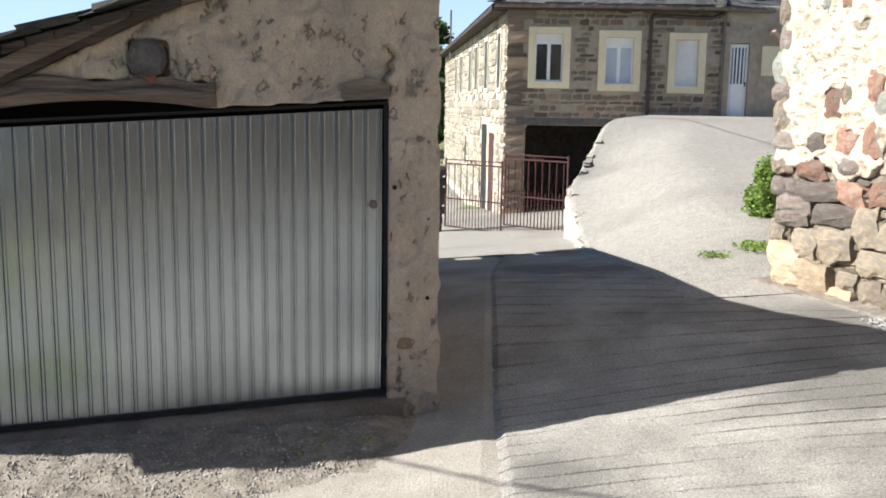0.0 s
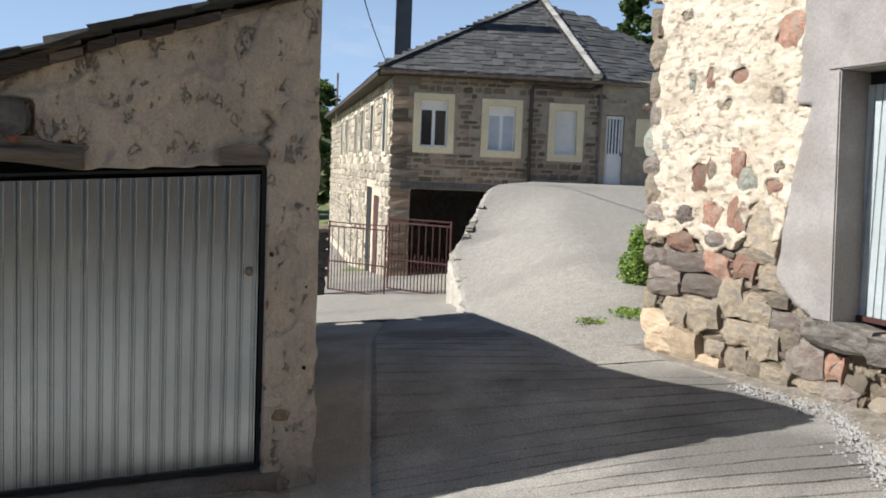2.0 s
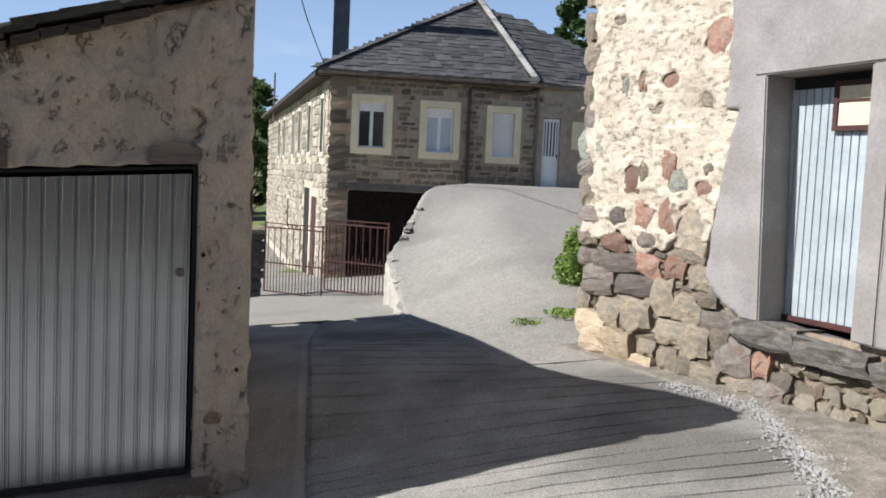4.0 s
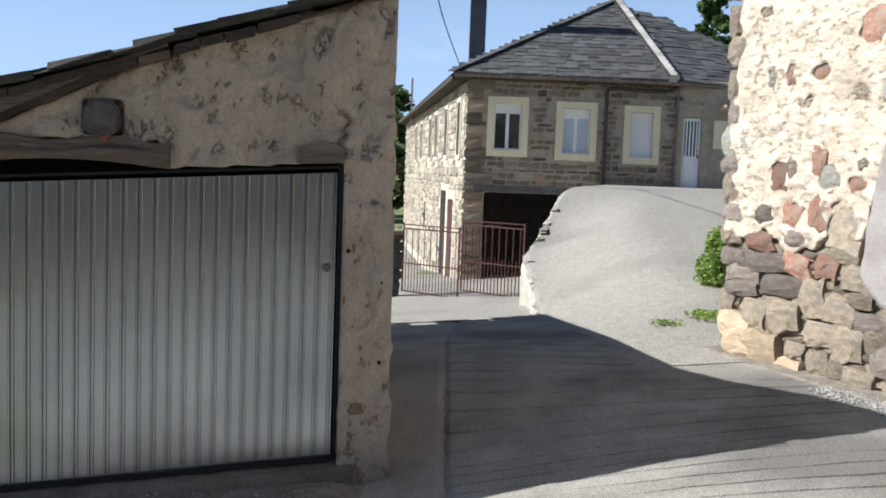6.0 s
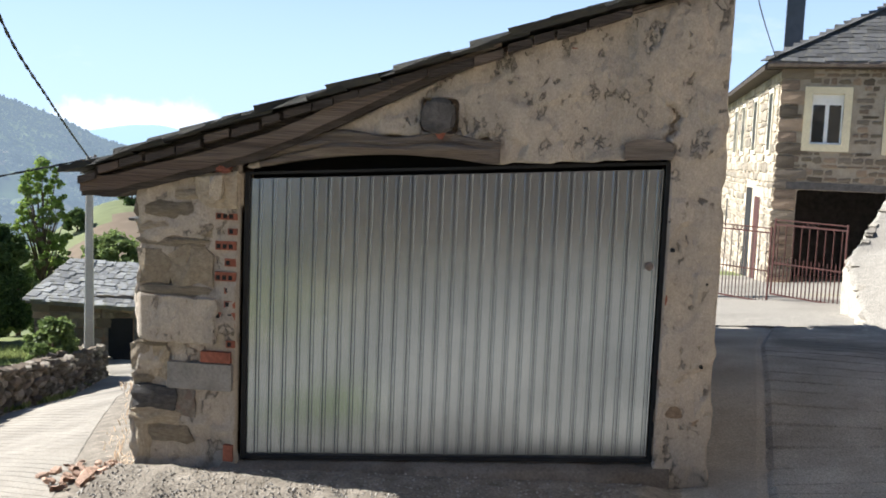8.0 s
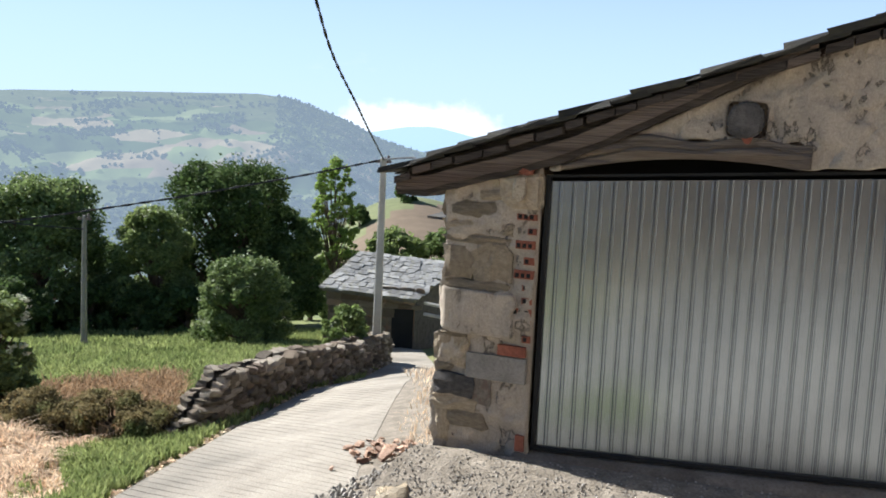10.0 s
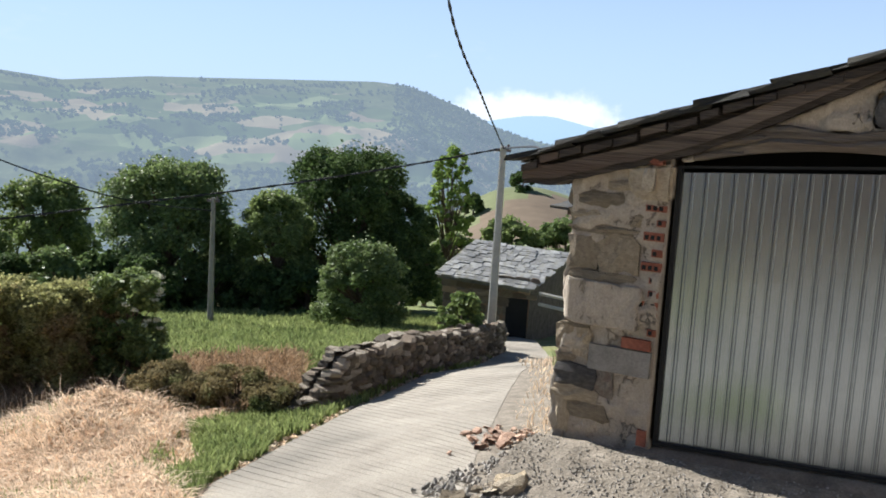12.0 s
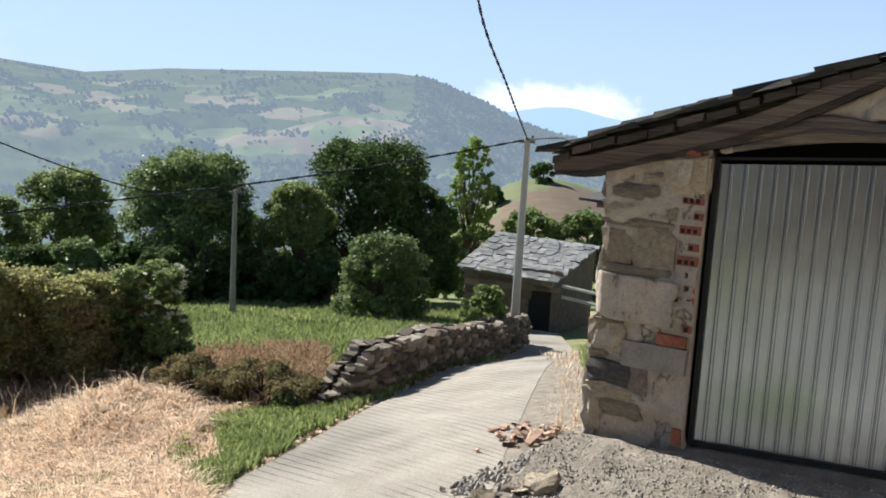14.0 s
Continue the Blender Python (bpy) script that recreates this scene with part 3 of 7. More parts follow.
build_strip("pavement_corner", [(-0.9, -3.0), (-1.9, 2.5)], [(8.5, -3.0), (7.6, 2.5)], 20, 20, "concrete", -0.03,
            "worn grey concrete where lane and side street meet")
build_strip("road_lane", [(-2.6, -3.0), (-3.6, 1.0), (-5.0, 2.9), (-6.6, 4.9), (-7.7, 7.3), (-8.8, 10.0), (-10.0, 13.0), (-11.6, 16.4), (-14.5, 19.8)],
            [(2.0, -4.0), (0.5, 1.0), (-1.6, 3.2), (-3.5, 4.4), (-4.7, 6.3), (-6.3, 9.0), (-8.0, 12.0), (-9.9, 15.6), (-12.5, 19.0)], 150, 22, "concrete", 0.004,
            "ribbed concrete village lane running downhill past a dry stone wall", 0.026)


def apron_point(f, g):
    """The raised gravel pad before the garage: f along the front, g outwards from it."""
    a = Vector((-4.16, 6.2)).lerp(Vector((0.05, 6.95)), f)
    b = Vector((-4.2, 4.75)).lerp(Vector((-0.2, 5.1)), f)
    p = a.lerp(b, g)
    high = -0.48 + 0.16 * f
    low = ground_z(p.x, p.y) + 0.014 - 0.034 * max(smoothstep(0.6, 0.9, f), smoothstep(0.8, 1.0, g) * smoothstep(0.3, 0.5, f))
    k = (1 - smoothstep(0.02, 0.6, g)) * (1 - smoothstep(0.88, 1.0, f))
    return p.x, p.y, max(low, low + (high - low) * k)


def build_apron():
    bm = bmesh.new()
    rows = []
    for i in range(70):
        f = i / 69
        col = []
        for j in range(40):
            x, y, z = apron_point(f, j / 39)
            col.append(bm.verts.new((x + 0.03 * rough(x, y, 8, 3), y, z + 0.012 * rough(x, y, 1, 6))))
        rows.append(col)
    for a, b in zip(rows[:-1], rows[1:]):
        for k in range(39):
            bm.faces.new((a[k], a[k + 1], b[k + 1], b[k]))
    # broken western face of the pad
    foot = [bm.verts.new((v.co.x - 0.08, v.co.y, ground_z(v.co.x, v.co.y) - 0.15)) for v in rows[0]]
    for k in range(39):
        bm.faces.new((rows[0][k], foot[k], foot[k + 1], rows[0][k + 1]))
    bmesh.ops.recalc_face_normals(bm, faces=bm.faces[:])
    if sum(q.normal.z for q in bm.faces) < 0:
        bmesh.ops.reverse_faces(bm, faces=bm.faces[:])
    tagged(part("pavement_gravel", bm, "gravel"), "grey gravel and dirt apron in front of the garage", "gravel", kind="structure")


build_apron()



# ---- concrete ramp ----
def ramp_edge(y):
    pts = [(9.0, 2.3), (13.6, 2.05), (17.5, 2.3), (19.4, 2.9), (22.3, 4.0), (25.0, 5.2), (28.2, 6.1)]
    for (a, p), (b, q) in zip(pts[:-1], pts[1:]):
        if y <= b:
            return p + (q - p) * (y - a) / (b - a)
    return pts[-1][1]


def ramp_z(x, y):
    g = ground_z(x, y)
    top = 0.17 + 0.125 * (y - 9.9)
    top = top if top < 1.5 else 1.5 + 0.2 * (1 - math.exp(-(top - 1.5) / 0.2))
    u = x - ramp_edge(y)
    lift = max(0.0, top - g)
    lift *= smoothstep(-0.2, 2.2, u) * (1 - smoothstep(13, 17.5, y)) + smoothstep(13, 17.5, y) * (1 - 0.45 * (1 - smoothstep(0, 2.3, u)) * (1 - smoothstep(17.5, 22, y)))
    return g + lift


def build_ramp():
    bm = bmesh.new()
    ys = [9.0 + 0.15 * i for i in range(130)]
    rows = []
    for y in ys:
        e = ramp_edge(y)
        row = []
        jag = 0.08 * rough(e, y, 2, 2.5)
        row.append(bm.verts.new((e - 0.02 + jag, y, ground_z(e, y) - 0.3)))
        zt = ramp_z(e, y)
        for k in range(1, 4):
            row.append(bm.verts.new((e - 0.03 + jag + 0.06 * rough(e, y, k, 4), y, ground_z(e, y) - 0.02 + (zt - ground_z(e, y)) * k / 4)))
        row.append(bm.verts.new((e + 0.02 + jag * 0.6, y, zt - 0.02)))
        for k in range(70):
            x = e + 0.1 + (14 - e) * (k / 69) ** 1.6
            row.append(bm.verts.new((x, y, ramp_z(x, y) + 0.0015 * rough(x, y, 1, 2.5) + 0.008)))
        rows.append(row)
    for p, q in zip(rows[:-1], rows[1:]):
        for k in range(len(p) - 1):
            f = bm.faces.new((p[k], p[k + 1], q[k + 1], q[k]))
            f.material_index = 1 if k < 4 else 0
    bmesh.ops.recalc_face_normals(bm, faces=bm.faces[:])
    if sum(f.normal.z for f in bm.faces) < 0:
        bmesh.ops.reverse_faces(bm, faces=bm.faces[:])
    ob = part("concrete_ramp", bm, ["concrete_ramp", "edge_stone"], smooth=True)
    tagged(ob, "pale poured concrete ramp with a rough stone edge rising to the upper door", "ramp", kind="structure")
    return ob


RAMP = build_ramp()


# ---- relief skins for old walls ----
def skin(bm, x0, x1, z0, z1, step, inside, height, mi=0, y=0.0):
    """A fine front sheet facing -y, kept where inside(x, z), with relief height(x, z), closed by a rim going back."""
    nx, nz = int(round((x1 - x0) / step)), int(round((z1 - z0) / step))
    vs = {}

    def vert(i, k):
        if (i, k) not in vs:
            x, z = place.get((i, k), (x0 + i * step, z0 + k * step))
            vs[i, k] = bm.verts.new((x, y - height(x, z), z))
        return vs[i, k]

    kept = {(i, k) for i in range(nx) for k in range(nz) if inside(x0 + (i + 0.5) * step, z0 + (k + 0.5) * step)}
    back = {}
    # soften the steps along the outline
    ends = {}
    for i, k in kept:
        for (di, dk), (a, b) in {(-1, 0): ((i, k + 1), (i, k)), (1, 0): ((i + 1, k), (i + 1, k + 1)), (0, -1): ((i, k), (i + 1, k)), (0, 1): ((i + 1, k + 1), (i, k + 1))}.items():
            if (i + di, k + dk) not in kept:
                ends.setdefault(a, []).append(b)
                ends.setdefault(b, []).append(a)
    place = {a: (x0 + a[0] * step, z0 + a[1] * step) for a in ends}
    for _ in range(4):
        place = {a: ((2 * p[0] + sum(place[b][0] for b in ends[a])) / (2 + len(ends[a])), (2 * p[1] + sum(place[b][1] for b in ends[a])) / (2 + len(ends[a]))) for a, p in place.items()}

    def rim(i, k):
        if (i, k) not in back:
            x, z = place[i, k]
            back[i, k] = bm.verts.new((x, y + 0.06, z))
        return back[i, k]

    for i, k in kept:
        bm.faces.new((vert(i, k), vert(i + 1, k), vert(i + 1, k + 1), vert(i, k + 1))).material_index = mi
        for (di, dk), (a, b) in {(-1, 0): ((i, k + 1), (i, k)), (1, 0): ((i + 1, k), (i + 1, k + 1)), (0, -1): ((i, k), (i + 1, k)), (0, 1): ((i + 1, k + 1), (i, k + 1))}.items():
            if (i + di, k + dk) not in kept:
                bm.faces.new((vert(*b), vert(*a), rim(*a), rim(*b))).material_index = mi



# ---- unseen wall across the lane, added to cut sky light and reflections ----
def build_unseen_wall():
    bm = bmesh.new()
    box(bm, -5.5, 9.5, -0.25, 0.25, -1.5, 5.6)
    ob = part("wall_south", bm, "stone")
    ob.matrix_basis = pose(0.5, -4.6, 0, 0, 0, 6)
    tagged(ob, "unseen plain wall added to cut sky light and reflections", "wall", kind="structure")


build_unseen_wall()


# ---- stones and slates as pieces ----
def block_mesh(name, mat, seed, bulge=0.12, jit=0.1):
    """A unit block, 1 wide, 1 deep, 1 high, with an uneven rounded front towards -y."""
    rnd = random.Random(seed)
    bm = bmesh.new()
    n = 4
    front = [[None] * n for _ in range(n)]
    for i in range(n):
        for k in range(n):
            x, z = i / (n - 1) - 0.5, k / (n - 1) - 0.5
            edge = (i in (0, n - 1)) + (k in (0, n - 1))
            jx, jz = rnd.uniform(-jit, jit) * 0.6, rnd.uniform(-jit, jit)
            y = -1.0 + (bulge * 1.6 if edge == 2 else bulge if edge == 1 else 0) + rnd.uniform(-0.08, 0.08)
            s = 0.95 if edge == 2 else 1.0
            front[i][k] = bm.verts.new((x * s + jx, y, z * s + jz))
    for i in range(n - 1):
        for k in range(n - 1):
            bm.faces.new((front[i][k], front[i + 1][k], front[i + 1][k + 1], front[i][k + 1]))
    ring = [front[i][0] for i in range(n)] + [front[n - 1][k] for k in range(1, n)] + [front[i][n - 1] for i in range(n - 2, -1, -1)] + [front[0][k] for k in range(n - 2, 0, -1)]
    back = [bm.verts.new((v.co.x, 0, v.co.z)) for v in ring]
    for i in range(len(ring)):
        j = (i + 1) % len(ring)
        bm.faces.new((ring[j], ring[i], back[i], back[j]))
    me = bpy.data.meshes.new(name)
    bm.to_mesh(me)
    bm.free()
    me.materials.append(M[mat])
    return me


def pool(name, mat, count, seed, **kw):
    return [block_mesh(name, mat, seed + i, **kw) for i in range(count)]


def piece(name, me, parent, x, y, z, w, d, h, tilt=0.0, yaw=0.0):
    ob = new(name, me)
    ob.parent = parent
    ob.matrix_basis = pose(x, y, z, 0, tilt, yaw) @ Matrix.Diagonal((w, d, h, 1))
    return ob


def slate_mesh(name, mat, seed):
    """A unit slate lying in x, y (1 by 1), 1 thick, with ragged corners."""
    rnd = random.Random(seed)
    bm = bmesh.new()
    v = box(bm, -0.5, 0.5, -0.5, 0.5, 0, 1)
    for q in v:
        q.co.x += rnd.uniform(-0.07, 0.07)
        q.co.y += rnd.uniform(-0.06, 0.06)
    me = bpy.data.meshes.new(name)
    bm.to_mesh(me)
    bm.free()
    me.materials.append(M[mat])
    return me


def courses(rnd, x0, x1, z0, z1, h, w, gap=0.02):
    """Places of stones in uneven courses: x, z, width, height."""
    z = z0
    out = []
    while z < z1:
        ch = rnd.uniform(*h)
        x = x0 - rnd.uniform(0, w[0])
        while x < x1:
            sw = rnd.uniform(*w)
            sh = ch * rnd.uniform(0.75, 1.05)
            out.append((x + sw / 2, z + ch / 2 + rnd.uniform(-0.015, 0.015), sw - gap, sh - gap * 0.8))
            x += sw
        z += ch
    return out


def ramp_stones():
    rn = random.Random(15)
    st = pool("edge_stone", "edge_stone", 6, 40, bulge=0.22, jit=0.2)
    y = 13.6
    while y < 20.5:
        e = ramp_edge(y)
        g = ground_z(e, y)
        top = ramp_z(e, y) - g
        slope = (ramp_edge(y + 0.3) - e) / 0.3
        z = 0.0
        while z < top - 0.12:
            h = rn.uniform(0.2, 0.42)
            piece("edge_stone", rn.choice(st), RAMP, e + 0.175 + rn.uniform(-0.012, 0.012), y, g + z + h / 2 - 0.02, rn.uniform(0.36, 0.55), 0.17, min(h, top - z - 0.06) * 1.1, rn.uniform(-8, 8), -90 - math.degrees(math.atan(slope)) + rn.uniform(-5, 5))
            z += h
        y += rn.uniform(0.18, 0.28)


ramp_stones()


# ---- garage ----
GX = 0.327


def roof_top(x):
    return 1.70 + GX * (x + 4.58)


def unseen_roof_drop(x, y):
    """Drop added to the roof's unseen high side at the back, trimming its cast shadow."""
    return 0.62 * smoothstep(0.3, 2.0, y) * max(0.0, (x + 4.58) / 4.58)


def verge_low(x):
    d = 0.33 + 0.03 * smoothstep(-4.2, -3.4, x) - 0.22 * smoothstep(-3.3, -1.5, x)
    return roof_top(x) - d


def band(bm, xs, lo, hi, y0, y1):
    """A long solid board between two uneven edges."""
    rows = [[bm.verts.new(p) for p in ((x, y0, lo(x)), (x, y0, hi(x)), (x, y1, hi(x)), (x, y1, lo(x)))] for x in xs]
    for a, b in zip(rows[:-1], rows[1:]):
        for k in range(4):
            bm.faces.new((a[k], b[k], b[(k + 1) % 4], a[(k + 1) % 4]))
    bm.faces.new(rows[0])
    bm.faces.new(rows[-1][::-1])
    bmesh.ops.recalc_face_normals(bm, faces=bm.faces[:])


def rafter_low(x):
    return verge_low(x) + 0.05 + 0.06 * (1 - smoothstep(-4.5, -4.2, x))


def rotten(xs):
    bm = bmesh.new()
    band(bm, xs, lambda x: verge_low(x) + 0.03 * rough(x, 3, 0, 3) + 0.09 * (1 - smoothstep(-4.5, -4.25, x)), lambda x: rafter_low(x) + 0.04, -0.075, 0.28)
    return bm


def door_head(x):
    return 1.675 + 0.19 * (x + 3.3) / 2.925


def door_foot(x):
    return -0.385 + 0.19 * (x + 3.3) / 2.925


def beam_low(x):
    """Underside of the bowed timber lintel."""
    return door_head(x) + 0.035 + 0.085 * max(0.0, 1 - ((x + 2.45) / 0.85) ** 2)


def build_garage():
    g = thing("garage", "old plastered stone garage with slate roof and steel door", "garage", (0, 7.01, 0), 10)
    rnd = random.Random(11)

    def opening(x, z):
        return -3.335 < x < -0.365 and z < beam_low(x)

    def plaster_here(x, z):
        if opening(x, z) or x > 0.0 - 0.012 * (z - 1) + 0.02 * rough(0, 3, z, 4):
            return False
        if x < -3.3:
            return False
        # the timber verge and lintel are bare
        if x < -1.55 + 0.1 * rough(x, 5, z, 8) and z > verge_low(x):
            return False
        if -3.2 < x < -1.58 + 0.12 * rough(0, 6, z, 9) and z < 1.99 + 0.05 * rough(x, 7, z, 6):
            return False
        if -0.64 < x < -0.37 and z < 2.0:
            return False
        if -2.09 < x < -1.82 and 2.02 < z < 2.26:
            return False
        return z < roof_top(x) - 0.085 + 0.03 * rough(x, 9, z, 10)

    def relief(x, z):
        h = 0.03 * rough(x, 1, z, 1.7)
        pits = rough(x, 4, z * 0.7, 9)
        h -= 0.012 * smoothstep(0.18, 0.42, pits) * smoothstep(1.4, 2.0, z + 0.4 * rough(x, 6, z, 2))
        h += 0.018 * smoothstep(-0.02, 0.05, rough(x, 8, z, 3.2))
        # the crack that runs up from the corner of the door
        cx = -0.37 + 0.025 * math.sin(z * 21) + 0.012 * math.sin(z * 55)
        if 1.95 < z < 2.28 and abs(x - cx) < 0.02:
            h -= 0.05
        return h

    bm = bmesh.new()
    skin(bm, -3.4, 0.04, -0.6, 3.2, 0.02, plaster_here, relief)
    wall = part("front_wall", bm, "plaster", g, smooth=True)
    # small fixing holes, their inner shade put into near-black plugs
    for x, z, r in ((-0.32, 1.29, 0.016), (-0.08, 0.5, 0.016), (-0.08, 1.07, 0.009)):
        bm = bmesh.new()
        bmesh.ops.create_cone(bm, cap_ends=True, segments=12, radius1=r, radius2=r * 0.8, depth=0.05, matrix=pose(x, -0.02, z, 90))
        part("fixing_hole", bm, "dark", wall)
    # bare brown stones and brick scraps near the corner
    bare = pool("bare_stone", "bare_stone", 3, 90, bulge=0.2, jit=0.12)
    for x, z, w, h in ((-0.24, 0.16, 0.2, 0.14), (-0.09, 0.1, 0.16, 0.16), (-0.2, 0.0, 0.26, 0.14), (-0.3, -0.1, 0.12, 0.1), (-0.07, -0.06, 0.14, 0.14)):
        piece("bare_stone", rnd.choice(bare), wall, x, 0.05, z, w * 1.15, 0.058, h * 1.2, rnd.uniform(-6, 6))
    scrap = block_mesh("brick_scrap", "brick", 95, bulge=0.3, jit=0.15)
    for x, z, w, h in ((-0.335, 0.42, 0.05, 0.07), (-0.33, 0.5, 0.03, 0.05), (-0.03, 1.12, 0.03, 0.06), (-1.05, 2.62, 0.09, 0.025), (-0.34, 0.95, 0.02, 0.1)):
        piece("brick_scrap", scrap, wall, x, 0.05, z, w, 0.065, h, rnd.uniform(-9, 9))
    bm = bmesh.new()
    prism(bm, [(-4.12, -0.9), (-3.4, -0.9), (-3.4, 1.86), (-4.12, 1.62)], 0.06, 0.5)
    prism(bm, [(-0.36, -0.5), (-0.02, -0.5), (-0.04, 3.0), (-0.36, 2.9)], 0.06, 0.5)
    prism(bm, [(-3.4, 1.9), (-0.36, 2.05), (-0.36, 2.85), (-3.4, 1.95)], 0.06, 0.5)
    part("wall_core", bm, "mortar", g)
    part("right_wall", boxm(-0.4, -0.03, 0.5, 6.6, -1.2, 2.45), "plaster", g)
    part("left_wall", boxm(-4.1, -3.8, 0.5, 6.6, -1.9, 1.45), "stone", g)
    part("back_wall", boxm(-3.8, -0.4, 6.2, 6.6, -1.5, 1.5), "plaster", g)
    # thin black panel paints the unlit inside behind the door leaf
    part("interior", boxm(-3.45, -0.34, 0.45, 0.5, -0.6, 2.0), "dark", g)
    # timber lintel: a bowed, split beam
    bm = bmesh.new()
    n = 84
    top = []
    for i in range(n + 1):
        x = -3.2 + 1.68 * i / n
        t = min(2.0 + 0.02 * math.sin(x * 9), 1.74 + 0.42 * (x + 3.2) + 0.06) if x < -2.5 else 2.0 + 0.02 * math.sin(x * 9)
        t = max(t, beam_low(x) + 0.03)
        zs = [beam_low(x) + (t - beam_low(x)) * k / 12 for k in range(13)]
        top.append([bm.verts.new((x, -0.03 - 0.035 * rough(x * 0.6, 1, z * 5, 3) - 0.02 * math.sin(k / 12 * math.pi) + 0.03 * (abs(k - 7 - 1.4 * math.sin(x * 3.1)) < 0.6), z)) for k, z in enumerate(zs)] + [bm.verts.new((x, 0.25, zs[-1])), bm.verts.new((x, 0.25, zs[0]))])
    for a, b in zip(top[:-1], top[1:]):
        for k in range(15):
            j = (k + 1) % 15
            bm.faces.new((a[k], b[k], b[j], a[j]))
    bm.faces.new(top[0])
    bm.faces.new(top[-1][::-1])
    bmesh.ops.recalc_face_normals(bm, faces=bm.faces[:])
    part("lintel_beam", bm, "grey_timber", g, "grey split timber lintel beam", smooth=True)
    bm = bmesh.new()
    prism(bm, [(-0.68, 1.885), (-0.36, 1.9), (-0.362, 2.0), (-0.45, 2.035), (-0.6, 2.03), (-0.68, 2.0)], -0.035, 0.2)
    part("beam_end", bm, "grey_timber", g)
    # dark stone plate set in the gable
    bm = bmesh.new()
    prism(bm, [(-2.08, 2.08), (-2.03, 2.02), (-1.92, 2.01), (-1.85, 2.05), (-1.835, 2.15), (-1.855, 2.23), (-1.93, 2.262), (-2.02, 2.25), (-2.07, 2.18)], -0.075, 0.1)
    bmesh.ops.bevel(bm, geom=bm.edges[:], offset=0.018, segments=2, affect="EDGES")
    part("stone_plate", bm, "dark_stone", g, "dark rounded stone plate")
    bm = bmesh.new()
    prism(bm, [(-1.98, 2.025), (-1.9, 2.02), (-1.92, 1.975), (-1.95, 1.98)], -0.05, 0.05)
    part("clay_shard", bm, "brick", g)
    # rafter along the verge; boards above it coloured dark for the slates' shadow
    bm = bmesh.new()
    xs = [-4.5 + 0.08 * i for i in range(38)]
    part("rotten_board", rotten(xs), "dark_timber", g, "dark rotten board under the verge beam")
    band(bm, xs, lambda x: rafter_low(x) + 0.012 * rough(x, 1, 0, 6), lambda x: min(rafter_low(x) + 0.105 + 0.01 * rough(x, 2, 0, 5), max(roof_top(x) - 0.08, rafter_low(x) + 0.03)), -0.1, 0.3)
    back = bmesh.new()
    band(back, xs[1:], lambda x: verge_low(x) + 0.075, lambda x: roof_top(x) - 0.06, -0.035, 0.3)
    part("verge_board", back, "dark_timber", g, "boards coloured dark for the shadow under the slates")
    part("verge_beam", bm, "timber", g, "brown weathered timber verge beam")
    # splintered ends of the roof boards under the slates
    x = -4.5
    while x < -0.9:
        w = rnd.uniform(0.12, 0.3)
        t = roof_top(x)
        bm = bmesh.new()
        z = t - 0.085 - rnd.uniform(0.02, 0.05)
        prism(bm, [(x, z - 0.03), (x + w, z - 0.03 + GX * w), (x + w, z + 0.02 + GX * w), (x, z + 0.025)], -0.115 - rnd.uniform(0, 0.02), 0.1)
        part("board_end", bm, "timber" if rnd.random() < 0.15 else "dark_timber", g)
        x += w + rnd.uniform(0.004, 0.03)
    build_pier(g, rnd)
    # door leaf of ribbed sheet
    door = part("garage_door", door_sheet(), "galv", g, "ribbed galvanised steel up-and-over door")
    bm = bmesh.new()
    for xa, xb in ((-3.33, -3.3), (-0.39, -0.36)):
        prism(bm, [(xa, door_foot(xa) - 0.02), (xb, door_foot(xb) - 0.02), (xb, door_head(xb)), (xa, door_head(xa))], 0.03, 0.09)
    prism(bm, [(-3.33, door_head(-3.33)), (-0.36, door_head(-0.36)), (-0.36, door_head(-0.36) + 0.02), (-3.33, door_head(-3.33) + 0.02)], 0.03, 0.09)
    prism(bm, [(-3.3, door_foot(-3.3) - 0.025), (-0.39, door_foot(-0.39) - 0.025), (-0.39, door_foot(-0.39) + 0.004), (-3.3, door_foot(-3.3) + 0.004)], 0.03, 0.09)
    part("door_frame", bm, "dark", door)
    bm = bmesh.new()
    bmesh.ops.create_uvsphere(bm, u_segments=16, v_segments=10, radius=0.03, matrix=pose(-0.462, 0.045, 1.165) @ Matrix.Diagonal((1, 0.5, 1, 1)))
    part("lock", bm, "iron", door, "round dark door lock")
    # concrete sill under the door
    bm = bmesh.new()
    xs = [-3.45 + 0.1 * i for i in range(33)]
    rows = []
    for x in xs:
        f = door_foot(x) - 0.03
        w = 0.05 + 0.03 * rough(x, 0, 0, 2.5)
        rows.append([bm.verts.new(p) for p in ((x, 0.2, f), (x, -w, f - 0.02 + 0.015 * rough(x, 1, 0, 5)), (x, -w - 0.03, f - 0.06), (x, -w - 0.06, f - 0.4))])
    for a, b in zip(rows[:-1], rows[1:]):
        for k in range(3):
            bm.faces.new((a[k], b[k], b[k + 1], a[k + 1]))
    bmesh.ops.recalc_face_normals(bm, faces=bm.faces[:])
    part("door_sill", bm, "dirty_concrete", g, smooth=True)
    build_garage_roof(g, rnd)
    return g


